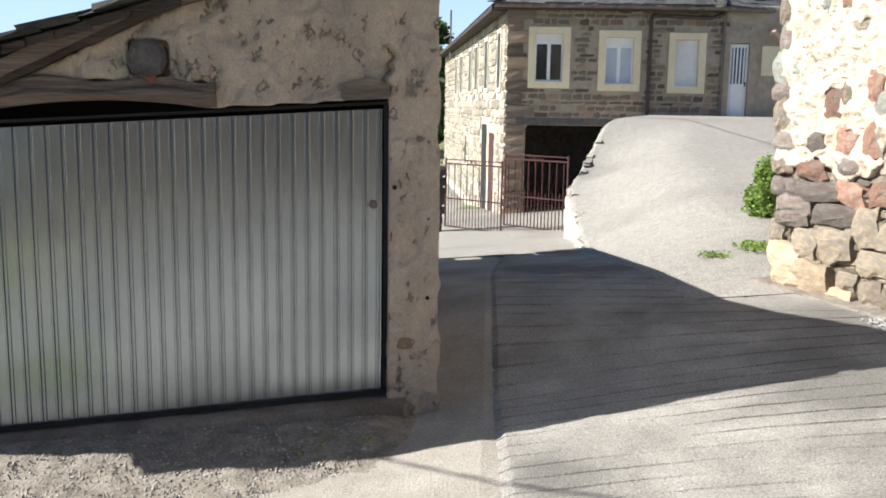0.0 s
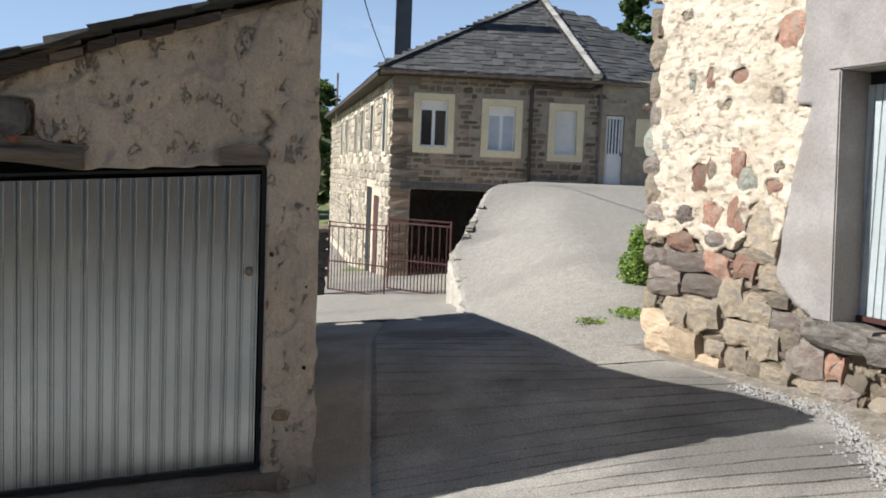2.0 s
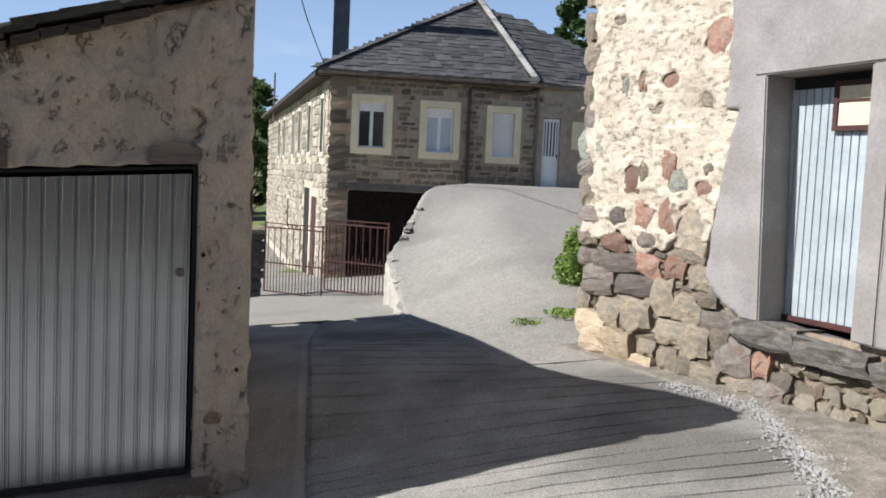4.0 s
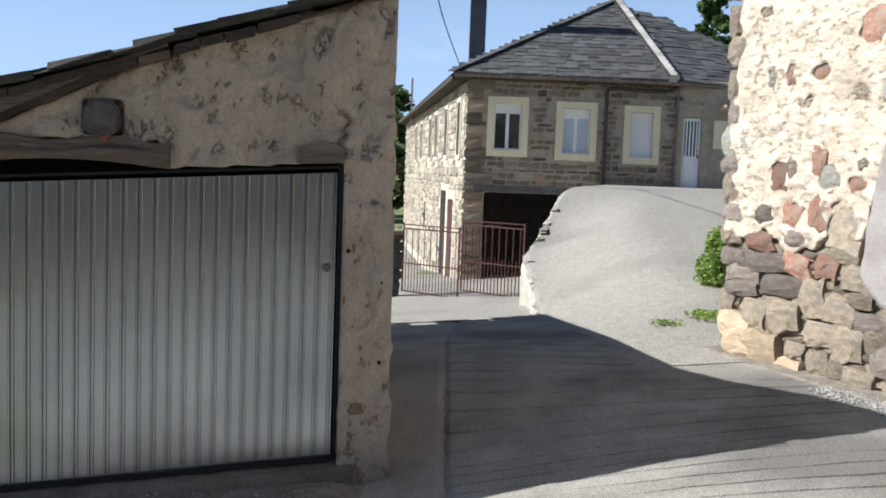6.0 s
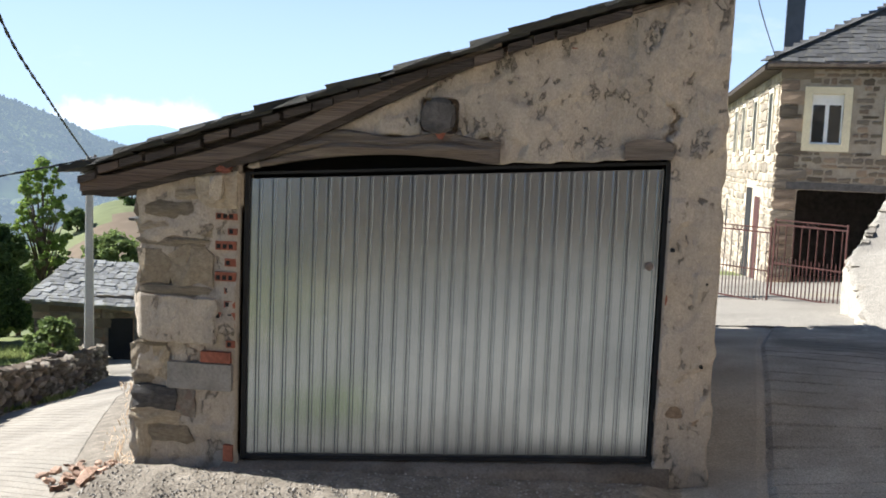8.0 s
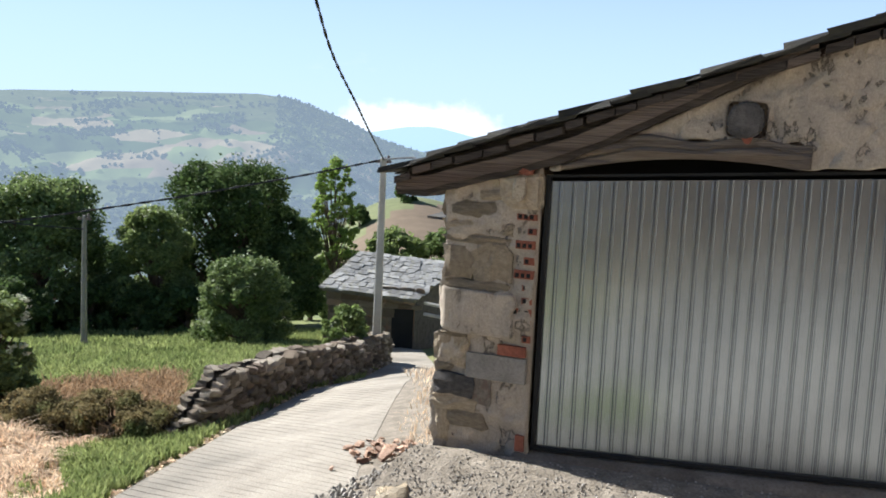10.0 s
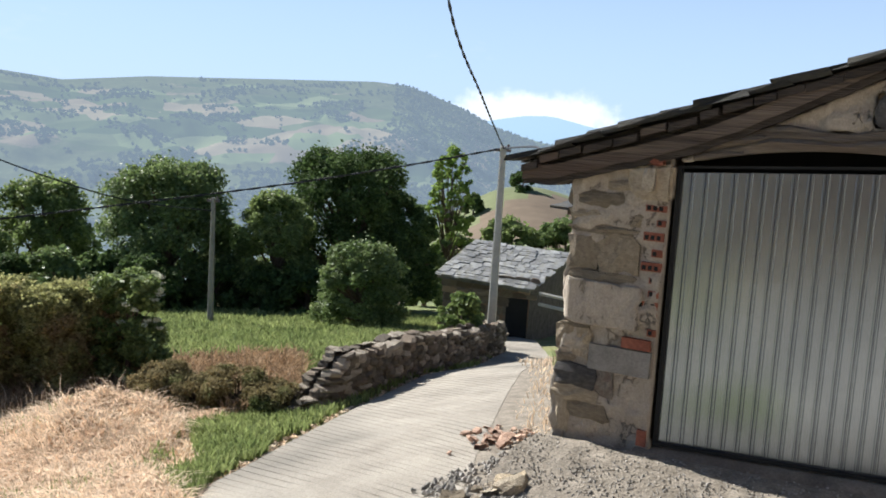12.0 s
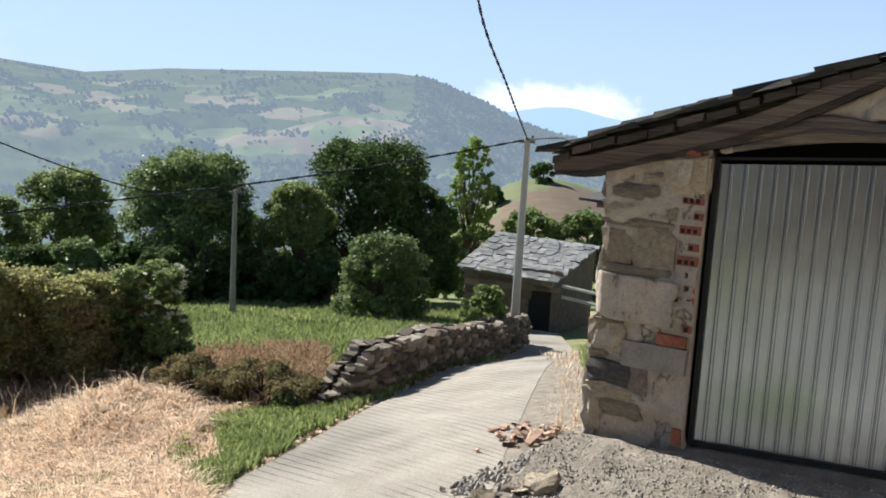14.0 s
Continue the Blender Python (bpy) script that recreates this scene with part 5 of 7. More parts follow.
def build_long_house():
    h = thing("long_house", "long two storey stone house with slate hip roof", "house", (1.82, 28.09, 0), -2)
    L = 26.0
    ux, uy = math.cos(radians(96)), math.sin(radians(96))
    rnd = random.Random(31)
    wins = ((0.62, 1.85, 2.44, 4.22, "dark"), (2.68, 3.92, 2.39, 4.14, "blind"), (4.73, 5.82, 2.35, 4.1, "closed"))

    def solid(x, z):
        if 0.62 < x < 5.2 and z < 1.36:
            return False
        for a, b, c, d, k in wins:
            if a + 0.1 < x < b - 0.1 and c + 0.1 < z < d - 0.1:
                return False
        return not (6.5 < x < 7.1 and 1.5 < z < 3.85)

    bm = bmesh.new()
    skin(bm, 0, 9.6, -1.9, 4.9, 0.05, solid, lambda x, z: 0.012 * rough(x, 2, z, 4))
    wall = part("front_wall", bm, "house_mortar", h, smooth=True)
    st = pool("house_stone", "house_stone", 12, 200, bulge=0.14, jit=0.15)
    made = 0
    for x, z, w, hh in courses(rnd, 0.4, 7.6, 1.45, 4.75, (0.12, 0.23), (0.18, 0.46), 0.05):
        if not all(solid(x + a * (w / 2 + 0.05), z + b * (hh / 2 + 0.04)) for a in (-1, 1) for b in (-1, 1)) or any(a - 0.02 < x + w / 2 and x - w / 2 < b + 0.02 and c - 0.02 < z + hh / 2 and z - hh / 2 < d + 0.02 for a, b, c, d, k in wins):
            continue
        if x > 6.35 or rnd.random() < 0.06 or made > 330:
            continue
        piece("house_stone", rnd.choice(st), wall, x, 0.02, z, w, 0.05, hh, rnd.uniform(-2.5, 2.5))
        made += 1
    q = pool("quoin_stone", "house_stone", 6, 230, bulge=0.05, jit=0.03)
    z = -1.85
    k = 0
    while z < 4.7:
        hh = rnd.uniform(0.26, 0.4)
        w = 0.62 if z < 1.2 else (0.85 if k % 2 else 0.5)
        piece("quoin_stone", rnd.choice(q), wall, w / 2 - 0.03, 0.03, z + hh / 2, w, 0.08, hh - 0.03)
        z += hh
        k += 1
    part("opening_lintel", boxm(0.3, 5.3, -0.05, 0.4, 1.36, 1.56), "dark_stone", h, "dark stone lintel over the cart opening")
    for a in wins:
        window_unit(h, *a)
    # side wall in full sun, with its joined rubble
    def side(s, off, z):
        """Local place at s along the side wall, off outside it."""
        return (ux * s - uy * off, uy * s + ux * off, z)

    bm = bmesh.new()
    for (s0, s1) in ((0, L),):
        v = [bm.verts.new(side(s, o, z)) for s in (s0, s1) for o in (0.0, -0.5) for z in (-2.4, 4.9)]
        for f in ((0, 1, 5, 4), (2, 6, 7, 3), (0, 4, 6, 2), (1, 3, 7, 5), (0, 2, 3, 1), (4, 5, 7, 6)):
            bm.faces.new([v[i] for i in f])
    bmesh.ops.recalc_face_normals(bm, faces=bm.faces[:])
    sw = part("side_wall", bm, "lime", h, "sunlit pale rubble side wall")
    slits = [(1.6, 2.45, 4.15, 0.7), (5.2, 2.5, 4.15, 0.8), (8.6, 2.5, 4.15, 0.8), (11.2, 2.5, 4.15, 0.8), (15.5, 2.5, 4.15, 0.8), (18.5, 2.5, 4.15, 0.8)]
    doors = [(3.4, -2.0, 1.0, 1.3), (5.6, -2.0, 1.25, 1.5), (13.0, -0.6, 0.6, 0.5)]
    unit = [block_mesh("side_stone", "pale_rubble", 260 + i, bulge=0.12) for i in range(5)]
    vs, fs = [], []
    base = [([tuple(v.co) for v in m.vertices], [tuple(p.vertices) for p in m.polygons]) for m in unit]
    for s, z, w, hh in courses(rnd, 0.3, L, -2.0, 4.85, (0.16, 0.34), (0.3, 0.8), 0.04):
        if any(abs(s - a) < (wd + w) / 2 + 0.2 and b - 0.3 < z < c + 0.25 for a, b, c, wd in slits + doors):
            continue
        V, F = rnd.choice(base)
        o = len(vs)
        for x, y, zz in V:
            vs.append(side(s - x * w, -0.02 - y * 0.07, z + zz * hh))
        fs += [tuple(i + o for i in f) for f in F]
    me = bpy.data.meshes.new("rubble_facing")
    me.from_pydata(vs, [], fs)
    me.materials.append(M["pale_rubble"])
    rub = new("rubble_facing", me)
    rub.parent = sw
    tagged(rub, kind="stuff")

    def side_box(s0, s1, o0, o1, z0, z1):
        b = bmesh.new()
        v = [b.verts.new(side(s, o, z)) for s in (s0, s1) for o in (o0, o1) for z in (z0, z1)]
        for f in ((0, 1, 5, 4), (2, 6, 7, 3), (0, 4, 6, 2), (1, 3, 7, 5), (0, 2, 3, 1), (4, 5, 7, 6)):
            b.faces.new([v[i] for i in f])
        bmesh.ops.recalc_face_normals(b, faces=b.faces[:])
        return b

    for s, z0, z1, w in slits:
        wn = thing_part("side_window", h)
        for a, b, c, d in ((s - w / 2 - 0.12, s - w / 2, z0 - 0.12, z1 + 0.12), (s + w / 2, s + w / 2 + 0.12, z0 - 0.12, z1 + 0.12), (s - w / 2, s + w / 2, z0 - 0.12, z0), (s - w / 2, s + w / 2, z1, z1 + 0.12)):
            part("surround", side_box(a, b, 0.0, 0.06, c, d), "pale_surround", wn)
        part("pane", side_box(s - w / 2, s + w / 2, -0.02, 0.012, z0, z1), "glass", wn)
    for s, z0, z1, w in doors:
        part("side_door", side_box(s - w / 2, s + w / 2, -0.05, 0.02, z0, z1), "rust" if s < 5 else "dark", h)
    # inside of the cart opening, its shade painted in with dark stone
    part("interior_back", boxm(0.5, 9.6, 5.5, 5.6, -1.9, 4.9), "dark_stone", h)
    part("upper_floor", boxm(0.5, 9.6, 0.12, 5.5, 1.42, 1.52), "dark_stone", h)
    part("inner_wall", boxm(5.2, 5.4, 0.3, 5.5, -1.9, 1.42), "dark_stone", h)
    part("right_wall", boxm(9.4, 9.6, 0.12, 25.5, -1.9, 4.9), "stone", h)
    # white upper door with a barred light
    door = part("front_door", boxm(6.53, 7.07, 0.05, 0.1, 1.6, 3.8), "white", h, "white door with a barred glass light")
    part("door_glass", boxm(6.6, 7.0, 0.035, 0.048, 2.65, 3.7), "glass", door)
    bars = bmesh.new()
    for k in range(4):
        box(bars, 6.63 + k * 0.1, 6.67 + k * 0.1, 0.015, 0.036, 2.65, 3.7)
    part("door_grille", bars, "white", door)
    for k in range(3):
        part("door_panel", boxm(6.6, 7.0, 0.035, 0.052, 1.75 + 0.28 * k, 1.98 + 0.28 * k), "white", door)
    part("door_handle", boxm(7.0, 7.03, -0.02, 0.05, 2.58, 2.7), "iron", door)
    bm = bmesh.new()
    for a in ((6.3, 6.52, 1.6, 4.3), (7.08, 7.3, 1.6, 4.3), (6.52, 7.08, 3.82, 4.2)):
        box(bm, a[0], a[1], -0.05, 0.1, a[2], a[3])
    part("door_case", bm, "house_mortar", h)
    part("cream_board", boxm(7.45, 8.2, -0.03, 0.05, 2.9, 3.75), "cream", h)
    bm = bmesh.new()
    tube(bm, [(7.55, -0.2, 4.1), (7.7, -0.25, 4.14), (7.85, -0.25, 4.02), (7.88, -0.22, 3.86)], 0.08, 8)
    part("awning_roll", bm, "faded_tile", h, "rolled orange awning beside the door")
    # rainwater goods
    bm = bmesh.new()
    tube(bm, [(4.17, -0.1, 1.45), (4.17, -0.1, 4.5), (4.22, -0.1, 4.58), (5.9, -0.1, 4.52), (6.25, -0.12, 4.65), (6.3, -0.3, 4.78)], 0.055, 10)
    part("downpipe", bm, "brown_pipe", h, "dark brown rainwater downpipe")
    bm = bmesh.new()
    tube(bm, [(6.3, -0.08, 1.6), (6.3, -0.08, 4.7)], 0.04, 8)
    part("downpipe", bm, "iron", h)
    bm = bmesh.new()
    tube(bm, [(-0.42, -0.42, 4.8), (3, -0.42, 4.8), (6.0, -0.42, 4.78)], 0.08, 8)
    tube(bm, [(6.0, -0.42, 4.78), (11, 0.95, 4.73)], 0.08, 8)
    part("gutter", bm, "iron", h, "dark metal eaves gutter")
    # soffit boards carry the shadow below the overhang in their dark colour
    part("soffit", boxm(-0.42, 6.0, -0.42, -0.002, 4.7, 4.8), "dark_timber", h, "eaves soffit coloured dark for the overhang's shadow")
    part("soffit", side_box(0.0, L, 0.002, 0.5, 4.66, 4.8), "dark_timber", h)
    build_hip_roof(h, ux, uy, L, rnd)
    part("flue", boxm(0.05, 0.56, 2.2, 2.7, 4.9, 10.5), "chimney", h, "tall dark blue metal chimney flue")
    bm = bmesh.new()
    tube(bm, [side(19, 0.3, 4.2), side(19, 0.3, 6.6)], 0.05, 6)
    tube(bm, [side(17, 0.3, 5.3), side(21, 0.5, 5.35)], 0.03, 6)
    tube(bm, [side(17, 0.3, 4.7), side(21, 0.5, 4.75)], 0.03, 6)
    part("aerial_mast", bm, "iron", h)
    return h


def build_hip_roof(h, ux, uy, L, rnd):
    """Slates laid course by course on the front, side and right faces, with pale hip tiles."""
    A, B, C = Vector((-0.45, -0.45, 4.85)), Vector((6.0, -0.45, 4.85)), Vector((5.18, 5.0, 8.1))
    D, E = Vector((ux * L - 0.45, L, 4.85)), Vector((2.6, L - 4, 8.1))
    F, G = Vector((11.5, 1.2, 4.75)), Vector((11.5, L, 4.75))
    bm = bmesh.new()
    v = [bm.verts.new(p) for p in (A, B, C, D, E, F, G)]
    for q in ((0, 1, 2), (0, 2, 4, 3), (1, 5, 2), (5, 6, 4, 2), (3, 4, 6)):
        bm.faces.new([v[i] for i in q])
    roof = part("roof", bm, "slate", h)
    shapes = [slate_mesh("slate", "slate_piece", 300 + i) for i in range(6)]

    def lay(a, b, c, row, wid, limit):
        """Slates on the triangle with the eave a-b and the top c."""
        e = (b - a).normalized()
        n = (b - a).cross(c - a).normalized()
        if n.z < 0:
            n = -n
        up = n.cross(e)
        hgt = (c - a).dot(up)
        foot = (c - a).dot(e)
        width = (b - a).length
        k = 0.0
        count = 0
        while k < hgt - 0.1:
            f = k / hgt
            x0, x1 = foot * f, width + (foot - width) * f
            x = x0 - rnd.uniform(0, 0.1)
            while x < x1 and count < limit:
                w = rnd.uniform(*wid)
                m = Matrix((e, up, n)).transposed().to_4x4()
                m.translation = a + e * (x + w / 2) + up * (k + row * 0.6) + n * 0.012
                ob = new("slate", rnd.choice(shapes))
                ob.parent = roof
                ob.matrix_basis = m @ pose(0, 0, 0, -2.5, 0, rnd.uniform(-11, 11)) @ Matrix.Diagonal((w * 1.12, row * rnd.uniform(1.35, 1.8), rnd.uniform(0.015, 0.04), 1))
                count += 1
                x += w
            k += row

    lay(A, B, C, 0.27, (0.26, 0.44), 330)
    lay(B, F, C, 0.26, (0.3, 0.5), 190)
    lay(A, C, D, 0.5, (0.5, 0.9), 0)
    tile = block_mesh("hip_tile", "hip_tile", 320, bulge=0.3, jit=0.03)
    for P, Q, n in ((B, C, 24), (A, C, 26)):
        d = (Q - P).normalized()
        for i in range(n):
            p = P.lerp(Q, (i + 0.3) / n)
            m = d.to_track_quat("X", "Z").to_matrix().to_4x4()
            m.translation = p + Vector((0, 0, 0.02))
            if P is A:
                size = (0.34, 0.14, 0.09)
            else:
                size = (0.32, 0.28, 0.25)
            t = new("hip_tile" if P is B else "edge_slate", tile if P is B else shapes[i % 6])
            t.parent = roof
            t.matrix_basis = m @ (pose(0, 0.12, 0.06) @ Matrix.Diagonal((size[0], size[1] * 1.3, size[2], 1)) if P is B else pose(0, 0, 0.03) @ Matrix.Diagonal((0.4, 0.3, 0.03, 1)))


build_long_house()


# ---- iron gate ----
def build_gate():
    a, b = Vector((0.02, 20.6, 0)), Vector((2.5, 18.5, 0))
    d = (b - a)
    ang = math.degrees(math.atan2(d.y, d.x))
    W = d.length
    g = thing("iron_gate", "rusty red two leaf iron gate with vertical bars", "gate", (a.x, a.y, 0), ang)

    def gz(s):
        p = a + d * (s / W)
        return ground_z(p.x, p.y)

    for k, (s0, s1) in enumerate(((0.03, W / 2 - 0.02), (W / 2 + 0.02, W - 0.03))):
        leaf = thing_part("gate_leaf", g)
        z = gz((s0 + s1) / 2) + 0.06
        for zz, r in ((z, 0.014), (z + 0.62, 0.012), (z + 1.38, 0.014), (z + 1.47, 0.011)):
            part("rail", boxm(s0, s1, -r, r, zz - r, zz + r), "rust", leaf)
        for s in (s0, s1 - 0.04):
            part("stile", boxm(s, s + 0.03, -0.015, 0.015, z, z + 1.5), "rust", leaf)
        s = s0 + 0.1
        i = 0
        while s < s1 - 0.06:
            bm = bmesh.new()
            tube(bm, [(s, 0, z), (s, 0, z + (1.38 if i % 2 == 0 else 0.74))], 0.012, 6)
            part("bar", bm, "rust" if k else "iron", leaf)
            s += 0.085
            i += 1
        bm = bmesh.new()
        m = (s0 + s1) / 2
        for q in range(3):
            c = m - 0.12 + 0.12 * q
            tube(bm, [(c + 0.05 * math.cos(t * math.tau / 12), 0, z + 1.43 + 0.04 * math.sin(t * math.tau / 12)) for t in range(13)], 0.008, 5)
        part("scroll", bm, "rust", leaf)
    post = thing("gate_pillar", "low dark stone gate pillar beside the gate", "pillar", (-0.3, 20.9, ground_z(-0.3, 20.9)), 0)
    st = pool("pillar_stone", "dark_stone", 4, 400)
    rnd = random.Random(5)
    part("core", boxm(-0.28, 0.28, -0.2, 0.3, -0.1, 1.45), "dark_stone", post)
    for x, z, w, hh in courses(rnd, -0.25, 0.25, 0, 1.45, (0.14, 0.24), (0.2, 0.35)):
        piece("pillar_stone", rnd.choice(st), post, max(-0.2, min(0.2, x)), -0.15, z, min(w, 0.3), 0.12, hh)
    part("cap", boxm(-0.36, 0.34, -0.34, 0.36, 1.45, 1.53), "stone", post)


build_gate()


# ---- trees and shrubs ----
def leaf_mesh(name, centres, n, size, mat, parent=None, seed=1, kind=""):
    """Many small leaf blades in and on several clumps. centres: x, y, z, radius, half height."""
    rng = np.random.default_rng(seed)
    c = np.array(centres)
    w = c[:, 3] ** 2
    which = rng.choice(len(c), n, p=w / w.sum())
    d = rng.normal(size=(n, 3))
    d /= np.linalg.norm(d, axis=1)[:, None]
    rad = rng.uniform(0.3, 1.1, n) ** 0.5 * np.where(rng.random(n) < 0.22, rng.uniform(1.0, 1.55, n), 1.0)
    p = c[which, :3] + d * rad[:, None] * np.stack([c[which, 3], c[which, 3], c[which, 4]], 1)
    u = rng.normal(size=(n, 3))
    u[:, 2] *= 0.6
    u /= np.linalg.norm(u, axis=1)[:, None]
    v = np.cross(u, rng.normal(size=(n, 3)))
    v /= np.linalg.norm(v, axis=1)[:, None]
    s = size * rng.uniform(0.5, 1.4, n)[:, None]
    q = np.stack([p - u * s, p + v * s * 0.55, p + u * s, p - v * s * 0.55], 1).reshape(-1, 3)
    me = bpy.data.meshes.new(name)
    me.from_pydata(q.tolist(), [], np.arange(4 * n).reshape(n, 4).tolist())
    me.materials.append(M[mat])
    ob = new(name, me)
    if parent is not None:
        ob.parent = parent
    if kind:
        ob["kind"] = kind
    return ob


def spot(az, d):
    """A place in the plan from its bearing (left of the y axis) and distance."""
    x, y = -0.53 - d * math.sin(radians(az)), 0.37 + d * math.cos(radians(az))
    return x, y, ground_z(x, y)


def tree(az, d, el_top, half, label, mat="leaf", seed=1, n=9000, size=0.12, name="tree", category="tree", low=0.05, clumps=60, loose=1.0, tip=0.75, fine=1.0):
    x, y, z = spot(az, d)
    H = 1.85 + d * math.tan(radians(el_top)) - z
    R = d * math.tan(radians(half))
    t = thing(name, label, category, (x, y, z), 0)
    rnd = random.Random(seed)
    cl = []
    for i in range(clumps):
        f = low + (0.94 - low) * rnd.random() ** 0.85
        wid = min(1.0, (f - low) * 4 + 0.7) * (1 - (max(0, f - 0.35) / 0.65) ** 2 * min(1.0, tip + 0.2)) ** 0.5
        a = rnd.uniform(0, math.tau)
        rr = R * wid * rnd.uniform(0.3, 0.95) ** 0.5 * loose * 0.9
        cr = R * rnd.uniform(0.1, 0.22) * fine
        zz = max(cr * 0.5, min(f * H, H - cr * 0.8))
        cl.append((math.cos(a) * rr, math.sin(a) * rr, zz, cr, cr * rnd.uniform(0.7, 1.0)))
    cl.append((0, 0, H - R * 0.22, R * 0.24, R * 0.24))
    bm = bmesh.new()
    tube(bm, [(0, 0, -0.15), (0.05, 0, H * 0.3), (0, 0.05, H * 0.8)], [R * 0.09, R * 0.06, R * 0.02], 8)
    for c in cl[::4]:
        tube(bm, [(0, 0, c[2] * 0.45), (c[0] * 0.5, c[1] * 0.5, c[2] * 0.75), c[:3]], [R * 0.035, R * 0.022, R * 0.008], 5)
    part("trunk", bm, "bark", t)
    leaf_mesh("crown", cl, n, size, mat, t, seed)
    return t


tree(56.3, 31, -2.7, 4.7, "broad dark green tree with dense rounded crown", "leaf", 3, 70000, 0.062, clumps=190)
tree(45.4, 33, -1.5, 4.9, "tall dense dark green tree behind the meadow", "leaf_dark", 4, 70000, 0.066, clumps=190)
tree(49.8, 30, -4.4, 2.9, "lighter green leafy tree beside the tall tree", "leaf_light", 5, 42000, 0.058, clumps=130)
tree(42.4, 34, -3.9, 2.9, "dark leafy tree at the lower meadow edge", "leaf_dark", 13, 26000, 0.075, clumps=110)
# undergrowth whose dark leaf colour paints the shade between the trees
tree(52.3, 33, -6.8, 2.2, "undergrowth tree coloured dark for the deep shade", "leaf_dark", 14, 12000, 0.11, clumps=50)
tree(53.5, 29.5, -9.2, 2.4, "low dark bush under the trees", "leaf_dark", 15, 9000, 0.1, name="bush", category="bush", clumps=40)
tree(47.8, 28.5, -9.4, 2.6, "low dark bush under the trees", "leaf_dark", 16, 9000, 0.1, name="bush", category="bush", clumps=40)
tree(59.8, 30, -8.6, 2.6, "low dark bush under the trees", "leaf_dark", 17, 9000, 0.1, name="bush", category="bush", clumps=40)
tree(44.2, 24, -7.3, 3.2, "round grey green bush at the meadow edge", "leaf", 6, 34000, 0.045, name="bush", category="bush", clumps=120)
tree(63.4, 38, -4.1, 3.2, "leafy light green tree further down the slope", "leaf_light", 7, 30000, 0.08, clumps=120)
tree(67.6, 34, -5.8, 3.0, "light green tree beside the hedge", "leaf_light", 18, 26000, 0.07, clumps=110)
tree(71.0, 36, -4.8, 3.5, "leafy light green tree further down the slope", "leaf_light", 19, 24000, 0.09, clumps=90)
tree(39.0, 38, -1.0, 1.7, "slender light green young tree with open crown", "ivy_leaf", 8, 11000, 0.07, low=0.2, clumps=220, loose=1.15, fine=0.6)
tree(40.3, 37, -6.2, 1.9, "light green shrub below the slender tree", "leaf", 20, 9000, 0.11, name="shrub", category="shrub", clumps=40)
tree(37.8, 17.6, -10.3, 1.75, "bright green shrub beside the utility pole", "leaf_light", 9, 9000, 0.055, name="shrub", category="shrub", clumps=50)
for k, (az, d, top, half) in enumerate(((69.0, 14.2, -9.2, 3.2), (65.6, 14.6, -9.9, 2.7), (63.2, 14.2, -10.6, 2.4), (60.8, 14.8, -10.2, 2.6))):
    tree(az, d, top, half, "overgrown bramble hedge with some dead stems", "hedge_leaf", 30 + k, 52000, 0.03, name="shrub", category="shrub", clumps=90, tip=0.4, fine=1.5)
elder = tree(58.6, 14.4, -9.7, 2.5, "light green elder shrub carrying cream blossom", "leaf_light", 36, 16000, 0.045, name="shrub", category="shrub", clumps=60, tip=0.5, fine=1.4)
for k, (az, d, top, half) in enumerate(((49.6, 10.9, -16.6, 2.2), (51.9, 11.2, -15.6, 2.3), (54.2, 11.4, -15.9, 2.6), (56.4, 11.6, -15.2, 2.2))):
    tree(az, d, top, half, "brown dead scrub with a few green shoots", "scrub", 70 + k, 16000, 0.02, name="scrub", category="scrub", clumps=60, tip=0.4, fine=1.4)
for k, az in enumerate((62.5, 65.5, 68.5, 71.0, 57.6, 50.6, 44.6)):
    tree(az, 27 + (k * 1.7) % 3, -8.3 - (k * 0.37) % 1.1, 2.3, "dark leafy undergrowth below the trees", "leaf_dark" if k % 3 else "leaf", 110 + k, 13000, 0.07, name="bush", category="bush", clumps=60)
rnd = random.Random(8)
for k in range(26):
    a, f = rnd.uniform(0, math.tau), rnd.uniform(0.5, 1.0)
    leaf_mesh("blossom", [(0.48 * math.cos(a), 0.48 * math.sin(a), 1.75 * f, 0.06, 0.025)], 40, 0.022, "blossom", elder, 50 + k)
tree(35.0, 44, -5.3, 2.4, "dense green hedge tree behind the shed", "leaf_light", 21, 16000, 0.12, clumps=90)
tree(31.6, 44, -5.2, 2.4, "dense green hedge tree behind the shed", "leaf", 22, 16000, 0.12, clumps=90)
tree(38.4, 42, -6.6, 1.7, "dense green hedge tree behind the shed", "leaf_dark", 23, 7000, 0.14, clumps=40)
tree(0.6, 64, 5.4, 2.2, "dark green tree behind the long house", "leaf_dark", 24, 12000, 0.22, clumps=60)
tree(3.6, 70, 3.2, 2.4, "dark green tree behind the long house", "leaf_dark", 25, 12000, 0.22, clumps=60)
tree(-19.2, 38, 11.3, 2.3, "dark evergreen tree rising behind the roof", "leaf_dark", 26, 14000, 0.16, clumps=70, tip=0.95)
tree(34.6, 150, -2.4, 0.9, "small round tree on the far field", "leaf_dark", 27, 2500, 0.5, clumps=20)
tree(37.6, 140, -4.0, 0.8, "small round tree on the far field", "leaf_dark", 28, 2500, 0.5, clumps=20)


